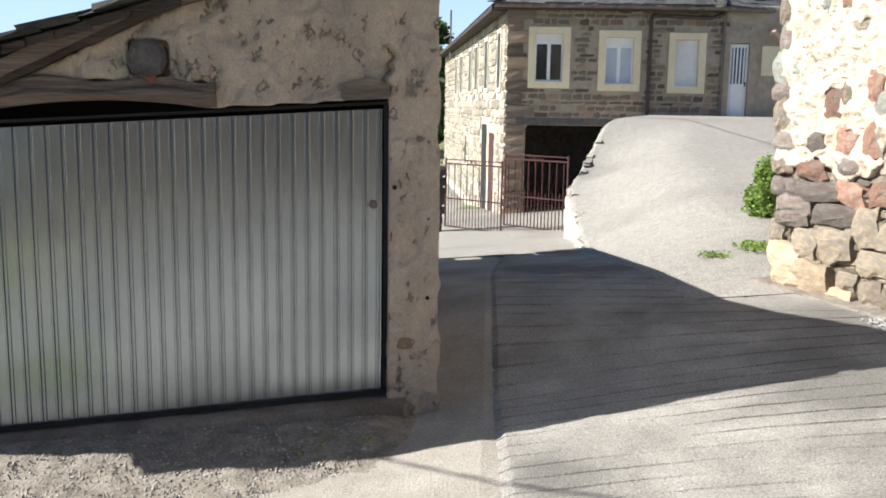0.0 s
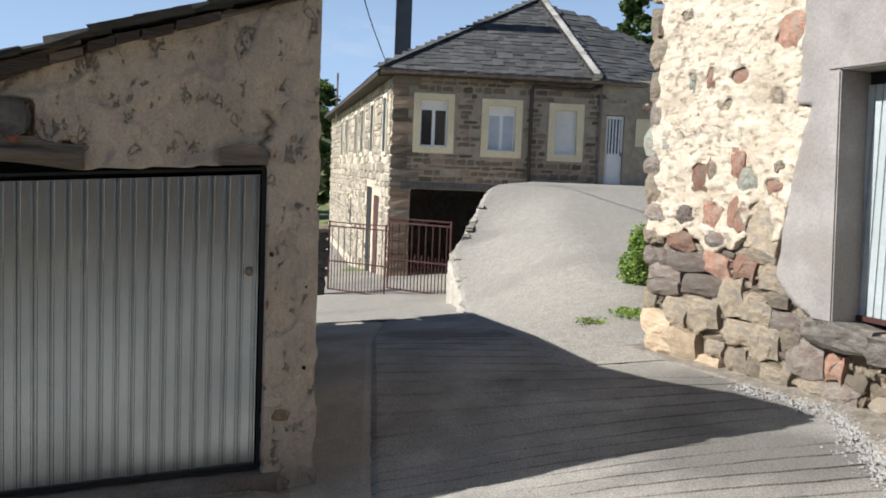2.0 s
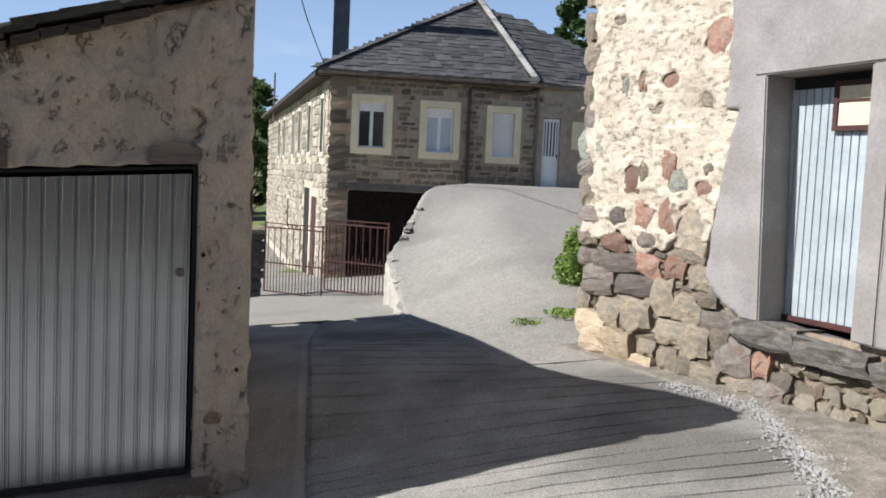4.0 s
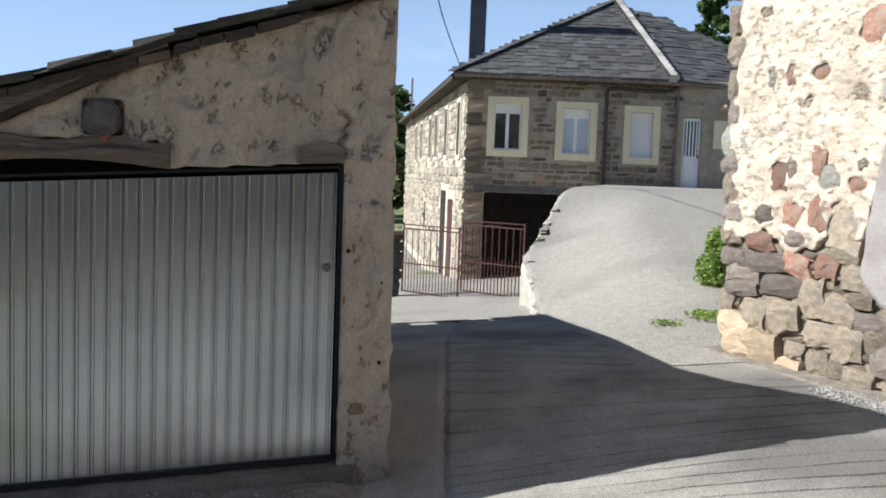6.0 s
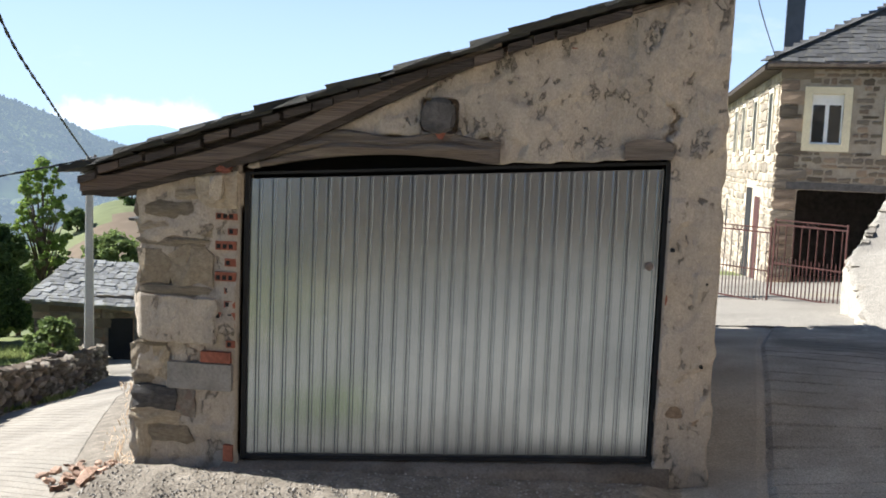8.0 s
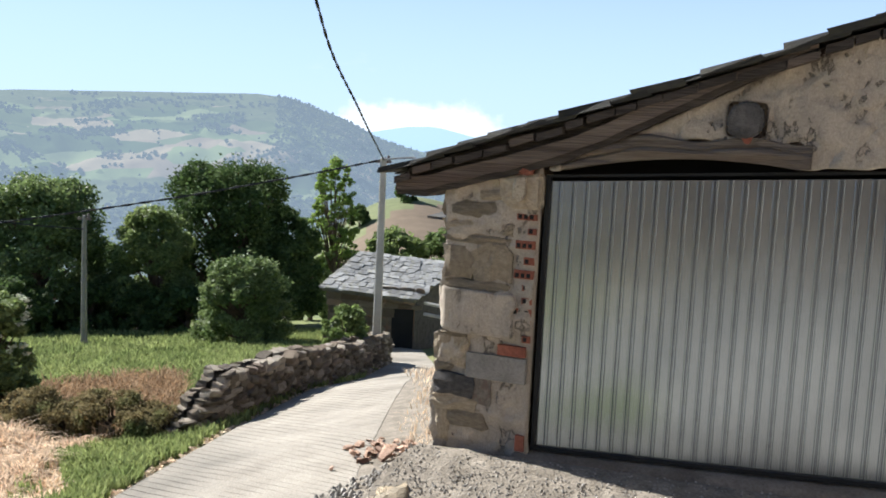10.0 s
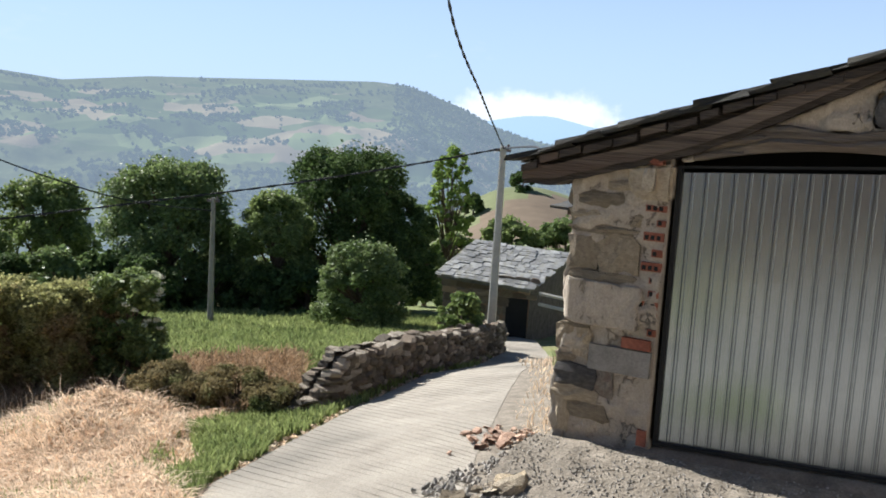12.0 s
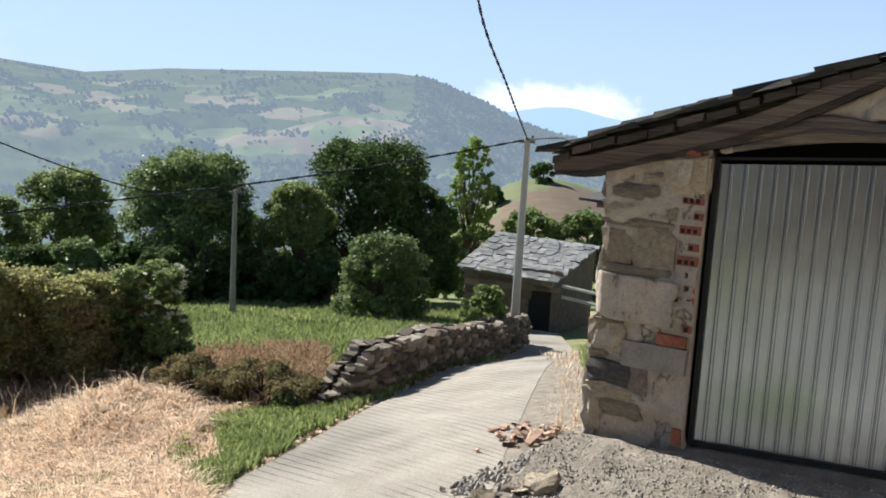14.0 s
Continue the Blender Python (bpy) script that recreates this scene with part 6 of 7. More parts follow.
# plant against the stone building and weeds on the ramp
def clump(x, y, z, r, h, n, size, mat, name, label, category="plant", seed=1):
    t = thing(name, label, category, (x, y, z), 0)
    rn = random.Random(seed)
    cl = [(rn.uniform(-r, r) * 0.6, rn.uniform(-r, r) * 0.6, rn.uniform(0.1, 0.9) * h, r * 0.4, h * 0.22) for _ in range(14)]
    leaf_mesh("foliage", cl, n, size, mat, t, seed)
    bm = bmesh.new()
    for c in cl[:6]:
        tube(bm, [(0, 0, -0.05), (c[0] * 0.6, c[1] * 0.6, c[2] * 0.6), c[:3]], [0.012, 0.008, 0.004], 5)
    part("stems", bm, "bark", t)
    return t


clump(4.3, 12.6, ramp_z(4.3, 12.6), 0.34, 0.8, 4200, 0.035, "ivy_leaf", "ivy_shrub", "leafy green shrub growing beside the stone wall", seed=61)
clump(3.75, 11.1, ramp_z(3.75, 11.1), 0.4, 0.07, 700, 0.022, "ivy_leaf", "weed", "low green weeds at the foot of the ramp", seed=62)
clump(3.2, 10.9, ramp_z(3.2, 10.9), 0.3, 0.04, 260, 0.018, "ivy_leaf", "weed", "low green weeds at the foot of the ramp", seed=63)


# ---- utility poles and cables ----
def utility_pole(az, d, el_top, label, lean=0.0, fat=1.0):
    x, y, z = spot(az, d)
    H = 1.85 + d * math.tan(radians(el_top)) - z
    p = thing("utility_pole", label, "utility pole", (x, y, z), 35)
    bm = bmesh.new()
    v = box(bm, -0.1 * fat, 0.1 * fat, -0.09 * fat, 0.09 * fat, -0.4, H)
    for q in v[4:]:
        q.co.x = q.co.x * 0.62 + lean
        q.co.y *= 0.62
    bmesh.ops.bevel(bm, geom=bm.edges[:], offset=0.02, segments=1, affect="EDGES")
    part("shaft", bm, "pole" if fat == 1.0 else "pole_dark", p)
    part("bracket", boxm(-0.16, 0.16, -0.03, 0.03, H - 0.12, H - 0.06), "iron", p)
    bm = bmesh.new()
    bmesh.ops.create_cone(bm, cap_ends=True, segments=10, radius1=0.035, radius2=0.025, depth=0.09, matrix=pose(0.1, 0, H - 0.01))
    part("insulator", bm, "iron", p)
    return Vector((x, y, z + H - 0.05))


P1 = utility_pole(35.75, 18.5, -0.8, "pale tapered concrete utility pole at the roadside")
P2 = utility_pole(53.7, 23.5, -5.0, "weathered concrete utility pole standing in the meadow", fat=0.75)


def cable(name, pts, r, label, twist=False):
    """A hanging line through points; a twisted pair where it is a bundle."""
    c = []
    for i in range(len(pts) - 1):
        p0, p1, p2, p3 = (Vector(pts[max(0, min(len(pts) - 1, i + k))]) for k in (-1, 0, 1, 2))
        n = 40
        for k in range(n):
            t = k / n
            c.append(0.5 * ((2 * p1) + (p2 - p0) * t + (2 * p0 - 5 * p1 + 4 * p2 - p3) * t * t + (3 * p1 - p0 - 3 * p2 + p3) * t ** 3))
    c.append(Vector(pts[-1]))
    bm = bmesh.new()
    if twist:
        for ph in (0, math.pi):
            out = []
            s = 0.0
            for i, p in enumerate(c):
                if i:
                    s += (p - c[i - 1]).length
                out.append(p + Vector((math.cos(s * 9 + ph), math.sin(s * 9 + ph) * 0.3, math.sin(s * 9 + ph))) * r * 0.7)
            tube(bm, out, r * 0.75, 5)
    else:
        tube(bm, c, r, 5)
    ob = part(name, bm, "cable")
    tagged(ob, label, "cable")


def at(az, d, el):
    x, y, z = spot(az, d)
    return (x, y, 1.85 + d * math.tan(radians(el)))


cable("overhead_cable", [P1, (-8.33, 10.66, 2.32), (-6.62, 7.78, 3.1), (-4.79, 5.24, 4.3), (-1.5, 3.6, 5.3), (5.8, 1.2, 5.95)], 0.013, "twisted black overhead cable bundle rising from the pole", True)
cable("overhead_cable", [P1, at(42.2, 18.3, -2.5), at(50.9, 18.2, -4.3), at(66.9, 18, -6.8), at(78, 18, -8)], 0.016, "twisted black overhead cable crossing above the meadow", True)
cable("overhead_cable", [P2 + Vector((0, 0, -0.3)), at(59.5, 22, -5.2), at(66.8, 20, -2.8), at(75, 18, 1.0)], 0.016, "thin black overhead cable running from the meadow pole")
cable("overhead_cable", [P1, at(33.6, 13, -0.75), (-4.45, 6.3, 1.62)], 0.016, "thin black service cable to the garage eave")
cable("overhead_cable", [(1.55, 27.7, 5.0), (0.64, 20.6, 5.55), (0.35, 16, 6.2), (-0.5, 9.5, 7.5)], 0.014, "thin black wire above the long house eave")


# ---- dry stone wall along the lane ----
WALL = [(-8.5, 7.5), (-8.5, 8.0), (-8.6, 8.6), (-9.3, 10.5), (-10.1, 12.5), (-11.0, 14.6), (-11.55, 15.9)]


def build_dry_wall():
    w = thing("dry_stone_wall", "low dry stone wall of flat grey stones beside lane", "wall", (0, 0, 0), 0)
    rn = random.Random(41)
    st = pool("wall_stone", "dry_stone", 12, 500, bulge=0.18, jit=0.12)
    bm = bmesh.new()
    rows = []
    for i in range(61):
        p = line_at(WALL, i / 60)
        q = line_at(WALL, min(1, i / 60 + 0.01)) - line_at(WALL, max(0, i / 60 - 0.01))
        nrm = Vector((q.y, -q.x)).normalized()
        h = (0.14 + 0.48 * smoothstep(0, 0.3, i / 60)) * 0.92
        z = ground_z(p.x, p.y)
        rows.append([bm.verts.new((p.x + nrm.x * o, p.y + nrm.y * o, z + zz)) for o, zz in ((0.18, -0.2), (0.14, h - 0.05), (-0.16, h - 0.05), (-0.2, -0.2))])
    for a, b in zip(rows[:-1], rows[1:]):
        for k in range(3):
            bm.faces.new((a[k], b[k], b[k + 1], a[k + 1]))
    bm.faces.new(rows[0])
    bm.faces.new(rows[-1][::-1])
    bmesh.ops.recalc_face_normals(bm, faces=bm.faces[:])
    core = part("wall_core", bm, "dark_stone", w)
    length = sum((Vector(b) - Vector(a)).length for a, b in zip(WALL[:-1], WALL[1:]))
    made = 0
    z = 0.0
    level = 0
    while z < 0.62:
        ch = rn.uniform(0.055, 0.09)
        s = 0.0
        while s < length:
            sw = rn.uniform(0.1, 0.3)
            t = min(1, s / length)
            p0 = 2.2 * s
            h = 0.14 + 0.48 * smoothstep(0, 0.3, t) + 0.05 * rough(p0, 0, 0, 1.0)
            if z + ch < h + 0.05:
                p = line_at(WALL, t)
                q = line_at(WALL, min(1, t + 0.01)) - line_at(WALL, max(0, t - 0.01))
                nrm = Vector((q.y, -q.x)).normalized()
                yaw = math.degrees(math.atan2(q.y, q.x))
                g = ground_z(p.x, p.y)
                top = z + ch * 1.9 > h
                for side in ((1,) if not top else (1, -1)):
                    ob = new("wall_stone", rn.choice(st))
                    ob.parent = core
                    c = Vector((p.x, p.y, g + z + ch / 2)) + Vector((nrm.x, nrm.y, 0)) * (0.05 * side)
                    ob.matrix_basis = pose(c.x, c.y, c.z, rn.uniform(-14, 14), rn.uniform(-16, 16), yaw + (0 if side > 0 else 180) + rn.uniform(-8, 8)) @ Matrix.Diagonal((sw * 1.05, rn.uniform(0.14, 0.22), ch * rn.uniform(0.8, 1.6), 1))
                    made += 1
            s += sw
        z += ch
    return made


build_dry_wall()


# ---- shed down the lane ----
def build_shed():
    eL, eR, rL, rR = Vector(at(39.5, 23, -9.1)), Vector(at(33.5, 22.5, -9.7)), Vector(at(37.2, 26, -6.9)), Vector(at(31.0, 26.5, -7.35))
    s = thing("stone_shed", "small dark stone shed with a sun bleached slate roof", "shed", (eL.x, eL.y, 0), 0)
    o = Vector((eL.x, eL.y, 0))
    eL, eR, rL, rR = eL - o, eR - o, rL - o, rR - o
    rn = random.Random(51)

    def wall(name, a, b, z0, za, zb, mat, thick=0.3):
        d = (b - a)
        d.z = 0
        n = Vector((-d.y, d.x, 0)).normalized() * thick
        bm = bmesh.new()
        v = [bm.verts.new(p) for p in (Vector((a.x, a.y, z0)), Vector((b.x, b.y, z0)), Vector((b.x, b.y, zb)), Vector((a.x, a.y, za)))]
        u = [bm.verts.new(p.co + n) for p in v]
        for f in ((v[0], v[1], v[2], v[3]), (u[3], u[2], u[1], u[0])):
            bm.faces.new(f)
        for i in range(4):
            bm.faces.new((v[i], u[i], u[(i + 1) % 4], v[(i + 1) % 4]))
        bmesh.ops.recalc_face_normals(bm, faces=bm.faces[:])
        return part(name, bm, mat, s)

    inL, inR = eL.lerp(rL, 0.12).lerp(eR, 0.03), eR.lerp(rR, 0.12).lerp(eL, 0.05)
    front = wall("front_wall", inL, inR, -5, eL.z + 0.05, eR.z + 0.03, "stone")
    wall("gable_wall", inR, rR, -5, eR.z, rR.z, "dark_stone")
    wall("side_wall", rL, inL, -5, rL.z, eL.z, "stone")
    st = pool("shed_stone", "house_stone", 6, 600)
    d = (inR - inL)
    L = Vector((d.x, d.y, 0)).length
    yaw = math.degrees(math.atan2(d.y, d.x))
    for x, z, w, hh in courses(rn, 0.1, L, -3.9, eL.z - 0.1, (0.14, 0.26), (0.25, 0.5)):
        if x > L * 0.72 and z < eR.z - 0.4:
            continue
        p = inL + d * (x / L)
        ob = new("shed_stone", rn.choice(st))
        ob.parent = front
        ob.matrix_basis = pose(p.x, p.y, z, 0, rn.uniform(-3, 3), yaw) @ Matrix.Diagonal((w, 0.06, hh, 1))
    p, q = inL.lerp(inR, 0.74), inL.lerp(inR, 0.99)
    n = Vector((d.y, -d.x, 0)).normalized() * 0.03
    # flat black sheet on the wall paints the doorway's inner shade
    bm = bmesh.new()
    bm.faces.new([bm.verts.new(Vector((c.x, c.y, z)) + n) for c, z in ((p, -4.2), (q, -4.2), (q, eR.z - 0.35), (p, eR.z - 0.35))])
    part("doorway", bm, "dark", s, "near-black sheet painting the shade of an open doorway")
    bm = bmesh.new()
    v = [bm.verts.new(c) for c in (eL, eR, rR, rL)]
    u = [bm.verts.new(c.co - Vector((0, 0, 0.1))) for c in v]
    bm.faces.new(v)
    bm.faces.new(u[::-1])
    for i in range(4):
        bm.faces.new((v[i], u[i], u[(i + 1) % 4], v[(i + 1) % 4]))
    bmesh.ops.recalc_face_normals(bm, faces=bm.faces[:])
    roof = part("roof", bm, "slate", s)
    shapes = [slate_mesh("slate", "slate_pale", 620 + i) for i in range(6)]
    e = (eR - eL)
    nn = e.cross(rL - eL).normalized()
    nn = nn if nn.z > 0 else -nn
    k = 0.0
    while k < 1:
        f = 0.0
        while f < 1:
            w = rn.uniform(0.05, 0.11)
            c = eL.lerp(eR, min(1, f + w / 2)).lerp(rL.lerp(rR, min(1, f + w / 2)), k)
            ax = e.normalized()
            up = nn.cross(ax)
            m = Matrix((ax, up, nn)).transposed().to_4x4()
            m.translation = c + nn * 0.02
            ob = new("slate", rn.choice(shapes))
            ob.parent = roof
            ob.matrix_basis = m @ pose(0, 0, 0, -3, rn.uniform(-3, 3), rn.uniform(-6, 6)) @ Matrix.Diagonal((w * 2.9, 0.34, rn.uniform(0.02, 0.05), 1))
            f += w
        k += 0.06
    bm = bmesh.new()
    for zz in (0.0, 0.28):
        a = eR + Vector((0.1, 0.3, -0.12 - zz))
        tube(bm, [a, a + Vector((1.0, 0.3, -0.1))], 0.05, 6)
    part("roof_pole", bm, "pole", s)


build_shed()


# ---- cement block wall and lean-to behind the garage ----
def build_block_wall():
    a, b = Vector((-4.3, 6.75)), Vector((-5.4, 8.85))
    d = b - a
    L = d.length
    w = thing("block_wall", "low grey cement block wall behind the garage", "wall", (a.x, a.y, 0), math.degrees(math.atan2(d.y, d.x)))
    unit = block_mesh("cement_block", "cement_block", 700, bulge=0.02, jit=0.01)
    part("wall_core", boxm(0.02, L, -0.14, 0.0, -1.6, 0.22), "cement_block", w)
    z, k = -1.5, 0
    while z < 0.2:
        x = -0.2 * (k % 2)
        while x < L:
            wd = min(0.4, L - x)
            if x + wd > 0.1:
                c = piece("cement_block", unit, w, max(x, 0) + (wd - max(0, -x)) / 2, 0.0, z + 0.1, wd - max(0, -x) - 0.015, 0.03, 0.185, 0, 180)
            x += 0.4
        z += 0.2
        k += 1
    lean = thing("lean_to_roof", "small slate lean-to roof on a timber post", "roof", (-5.45, 8.75, 0), 10)
    part("roof_boards", boxm(-0.12, 1.4, -0.05, 1.2, 1.02, 1.08), "timber", lean)
    rn = random.Random(71)
    sh = [slate_mesh("slate", "slate_piece", 720 + i) for i in range(3)]
    for i in range(4):
        for j in range(4):
            ob = new("slate", rn.choice(sh))
            ob.parent = lean
            ob.matrix_basis = pose(-0.05 + i * 0.38, 0.05 + j * 0.3, 1.09 + 0.02 * j, 4, 3, rn.uniform(-4, 4)) @ Matrix.Diagonal((0.42, 0.4, 0.03, 1))
    part("post", boxm(0.1, 0.22, 0.05, 0.17, -1.6, 1.03), "timber", lean)


build_block_wall()


# ---- grasses ----
def lane_edge(y):
    """The lane's western edge, then the foot of the stone wall."""
    pts = [(-3.0, -2.6), (1.0, -3.6), (2.9, -5.0), (4.9, -6.6), (6.2, -8.7), (7.3, -8.7), (8.6, -8.85), (10.5, -9.55), (12.5, -10.35), (15.9, -11.8), (22, -17)]
    for (a, p), (b, q) in zip(pts[:-1], pts[1:]):
        if y <= b:
            return p + (q - p) * (y - a) / (b - a)
    return pts[-1][1]


def heap(x, y):
    """The heap of cut straw beside the hedge."""
    hx, hy, hz = spot(60.2, 10.6)
    return (0.4 + 0.3 * rough(x, y, 4, 1.3) + 0.16 * rough(x, y, 6, 4)) * math.exp(-((x - hx) / 1.3) ** 2 - ((y - hy) / 1.0) ** 2)


def blades(name, label, n, rule, mat, size, seed, category="grass", lean=0.5, width=0.012):
    """Upright blades where rule(x, y, az, d, rnd) holds. kind stuff."""
    rn = random.Random(seed)
    vs, fs = [], []
    tries = 0
    while len(fs) < n and tries < n * 14:
        tries += 1
        az = rn.uniform(26, 76)
        d = 3.2 * (30 / 3.2) ** rn.random()
        x, y = -0.53 - d * math.sin(radians(az)), 0.37 + d * math.cos(radians(az))
        if not rule(x, y, az, d, rn):
            continue
        z = ground_z(x, y) - 0.03 + heap(x, y)
        h = rn.uniform(*size)
        a = rn.uniform(0, math.tau)
        w = width * (1 + d / 9)
        l = lean * h * rn.uniform(0.2, 1)
        b = rn.uniform(0, math.tau)
        o = len(vs)
        dx, dy = math.cos(a) * w, math.sin(a) * w
        lx, ly = math.cos(b) * l, math.sin(b) * l
        mx, my, mz = x + lx * 0.35, y + ly * 0.35, z + h * (0.6 - 0.1 * min(lean, 1.5))
        vs += [(x - dx, y - dy, z), (x + dx, y + dy, z), (mx + dx * 0.8, my + dy * 0.8, mz), (mx - dx * 0.8, my - dy * 0.8, mz), (x + lx, y + ly, z + h * (1 - 0.4 * min(lean, 1.8)))]
        fs += [(o, o + 1, o + 2, o + 3), (o + 3, o + 2, o + 4)]
    me = bpy.data.meshes.new(name)
    me.from_pydata(vs, [], fs)
    me.materials.append(M[mat])
    return tagged(new(name, me), label, category, kind="stuff")


def zone(x, y, az, d):
    e = lane_edge(y) - x
    if e < -0.05:
        return ""
    nz = rough(x, y, 0, 0.5)
    if y < 6.4 and e < 1.1 * smoothstep(4.0, 5.4, y) - 0.25 + 0.9 * nz or 6.4 <= y < 9 and e < 0.2:
        return "verge"
    if az > 53.5 + 3 * nz and d < 12.5 + 2 * nz:
        return "straw"
    if az > 47.5 and 10.5 + nz < d < 16:
        return "dead"
    return "meadow" if d > 9 else "verge"


blades("meadow_grass", "lush green meadow grass behind the stone wall", 150000, lambda x, y, az, d, rn: zone(x, y, az, d) == "meadow" and d < 29, "grass", (0.12, 0.34), 1, width=0.006)
blades("verge_grass", "short green grass along the lane edge", 26000, lambda x, y, az, d, rn: zone(x, y, az, d) == "verge" and rough(x, y, 2, 1.6) > rn.uniform(-0.25, 0.1), "grass", (0.04, 0.2), 2, width=0.006)
blades("dry_grass", "pale dry cut grass lying on the bank", 170000, lambda x, y, az, d, rn: zone(x, y, az, d) == "straw", "straw", (0.06, 0.34), 3, lean=1.5, width=0.0035)
blades("dead_stalks", "brown dead stalks in front of the hedge", 40000, lambda x, y, az, d, rn: zone(x, y, az, d) == "dead", "dead", (0.15, 0.5), 4, lean=0.8, width=0.005)
blades("verge_grass", "green tufts among the dry bank", 9000, lambda x, y, az, d, rn: zone(x, y, az, d) == "straw" and rough(x, y, 3, 0.8) > 0.12, "grass", (0.06, 0.22), 5, width=0.006)
blades("dead_stalks", "matted brown dead grass on the dry bank", 26000, lambda x, y, az, d, rn: zone(x, y, az, d) == "straw" and rough(x, y, 7, 1.1) > 0.1, "dead", (0.06, 0.26), 12, lean=1.5, width=0.004)
blades("verge_grass", "dry straw among the verge grass", 9000, lambda x, y, az, d, rn: zone(x, y, az, d) == "verge" and rough(x, y, 2, 1.6) < rn.uniform(-0.1, 0.15), "straw", (0.03, 0.14), 14, lean=1.2, width=0.005)
blades("tall_dry_stems", "tall dry grass stems at the hedge foot", 420, lambda x, y, az, d, rn: az > 57 and 11.5 < d < 13.2, "straw", (0.35, 0.75), 6, lean=0.4, width=0.0022)
def lane_west(y):
    pts = [(1.0, -3.6), (2.9, -5.0), (4.9, -6.6), (7.3, -7.7), (10.0, -8.8), (13.0, -10.0), (16.4, -11.6)]
    for (a, q), (b, r) in zip(pts[:-1], pts[1:]):
        if y <= b:
            return q + (r - q) * (y - a) / (b - a)
    return -11.6


blades("verge_grass", "green and straw grass between lane and stone wall", 22000, lambda x, y, az, d, rn: 4.6 < y < 15.5 and lane_edge(y) - 0.1 < x < lane_west(y) - 0.02 + 0.12 * rough(x, y, 1, 2), "grass", (0.05, 0.2), 9, width=0.006)
blades("verge_grass", "dry fringe of grass at the lane edge", 5000, lambda x, y, az, d, rn: 2.5 < y < 15.5 and -0.25 < x - lane_west(y) < 0.08 + 0.1 * rough(x, y, 1, 2), "straw", (0.02, 0.08), 10, lean=1.2)


# dry and green growth along the garage's flank
def flank(x, y):
    """How far past the lane's eastern edge."""
    t = (y - 4.4) / 11.2
    return x - (-3.5 - 0.53 * (y - 4.4) - 0.012 * (y - 4.4) ** 2)


blades("verge_grass", "dry yellow grass beside the garage flank", 7000, lambda x, y, az, d, rn: 30.5 < az < 37 and 6.6 < y < 15 and flank(x, y) > rn.uniform(0.0, 1.0) and d > 7, "straw", (0.04, 0.18), 7, width=0.004)
blades("verge_grass", "green grass tufts against the block wall", 5000, lambda x, y, az, d, rn: 30.8 < az < 33.6 and 8.6 < d < 13 and flank(x, y) > 0.5, "grass", (0.12, 0.5), 8, width=0.005)


blades("verge_grass", "dry straw litter on the gravel beside the lane", 9000, lambda x, y, az, d, rn: 4.4 < y < 8.5 and flank(x, y) > rn.uniform(-0.15, 0.5) and x < -4.25 + 0.5 * rough(x, y, 3, 2), "straw", (0.02, 0.09), 15, lean=1.7, width=0.003)


def bank_mesh():
    """Matted straw under the dry grass."""
    bm = bmesh.new()
    rows = []
    for i in range(60):
        d = 3.4 + 10.5 * i / 59
        row = []
        for j in range(50):
            az = 53 + 32 * j / 49
            x, y = -0.53 - d * math.sin(radians(az)), 0.37 + d * math.cos(radians(az))
            edge = min(1.0, (az - 53) / 4, (13.9 - d) / 2.5, (lane_edge(y) - x + 0.1) / 0.16)
            row.append(bm.verts.new((x, y, ground_z(x, y) - 0.12 + 0.12 * max(-0.3, edge) + heap(x, y) + 0.05 * rough(x, y, 2, 1.6) * max(0.0, edge))))
        rows.append(row)
    for a, b in zip(rows[:-1], rows[1:]):
        for k in range(49):
            bm.faces.new((a[k], a[k + 1], b[k + 1], b[k]))
    bmesh.ops.recalc_face_normals(bm, faces=bm.faces[:])
    if sum(f.normal.z for f in bm.faces) < 0:
        bmesh.ops.reverse_faces(bm, faces=bm.faces[:])
    tagged(part("ground_straw_bank", bm, "straw_mat", smooth=True), "matted dry straw on the bank beside the lane", "ground", kind="structure")


bank_mesh()
build_strip("ground_verge", [(-3.9, 4.3), (-5.1, 6.1), (-6.7, 8.8), (-8.4, 11.8), (-10.3, 15.4)], [(-3.2, 5.9), (-4.0, 6.9), (-4.9, 9.6), (-6.4, 13.0), (-8.2, 16.2)], 60, 14, "gravel", -0.004,
            "dusty gravel verge between the lane and the garage")
build_strip("ground_building_foot", [(3.2, 5.2), (3.62, 6.2), (3.85, 7.0), (3.45, 8.4), (3.1, 9.7)], [(5.2, 4.6), (4.6, 6.2), (4.4, 7.0), (4.1, 8.4), (3.7, 9.9)], 40, 8, "gravel", 0.014,
            "dry dirt and small rubble at the foot of the stone building")


# ---- gravel, rubble and weeds before the garage ----
def pebbles(name, label, n, rule, mat, size, seed):
    rn = random.Random(seed)
    vs, fs = [], []
    made = 0
    while made < n:
        x, y, lift = rule(rn)
        r = rn.uniform(*size)
        z = ground_z(x, y) + lift + r * 0.2
        o = len(vs)
        for dx, dy, dz in ((1, 0, 0), (-1, 0, 0), (0, 1, 0), (0, -1, 0), (0, 0, 0.8), (0, 0, -0.8)):
            k = rn.uniform(0.7, 1.3)
            vs.append((x + dx * r * k, y + dy * r * k, z + dz * r * k))
        fs += [(o + a, o + b, o + c) for a, b, c in ((0, 2, 4), (2, 1, 4), (1, 3, 4), (3, 0, 4), (2, 0, 5), (1, 2, 5), (3, 1, 5), (0, 3, 5))]
        made += 1
    me = bpy.data.meshes.new(name)
    me.from_pydata(vs, [], fs)
    me.materials.append(M[mat])
    return tagged(new(name, me), label, "gravel", kind="stuff")


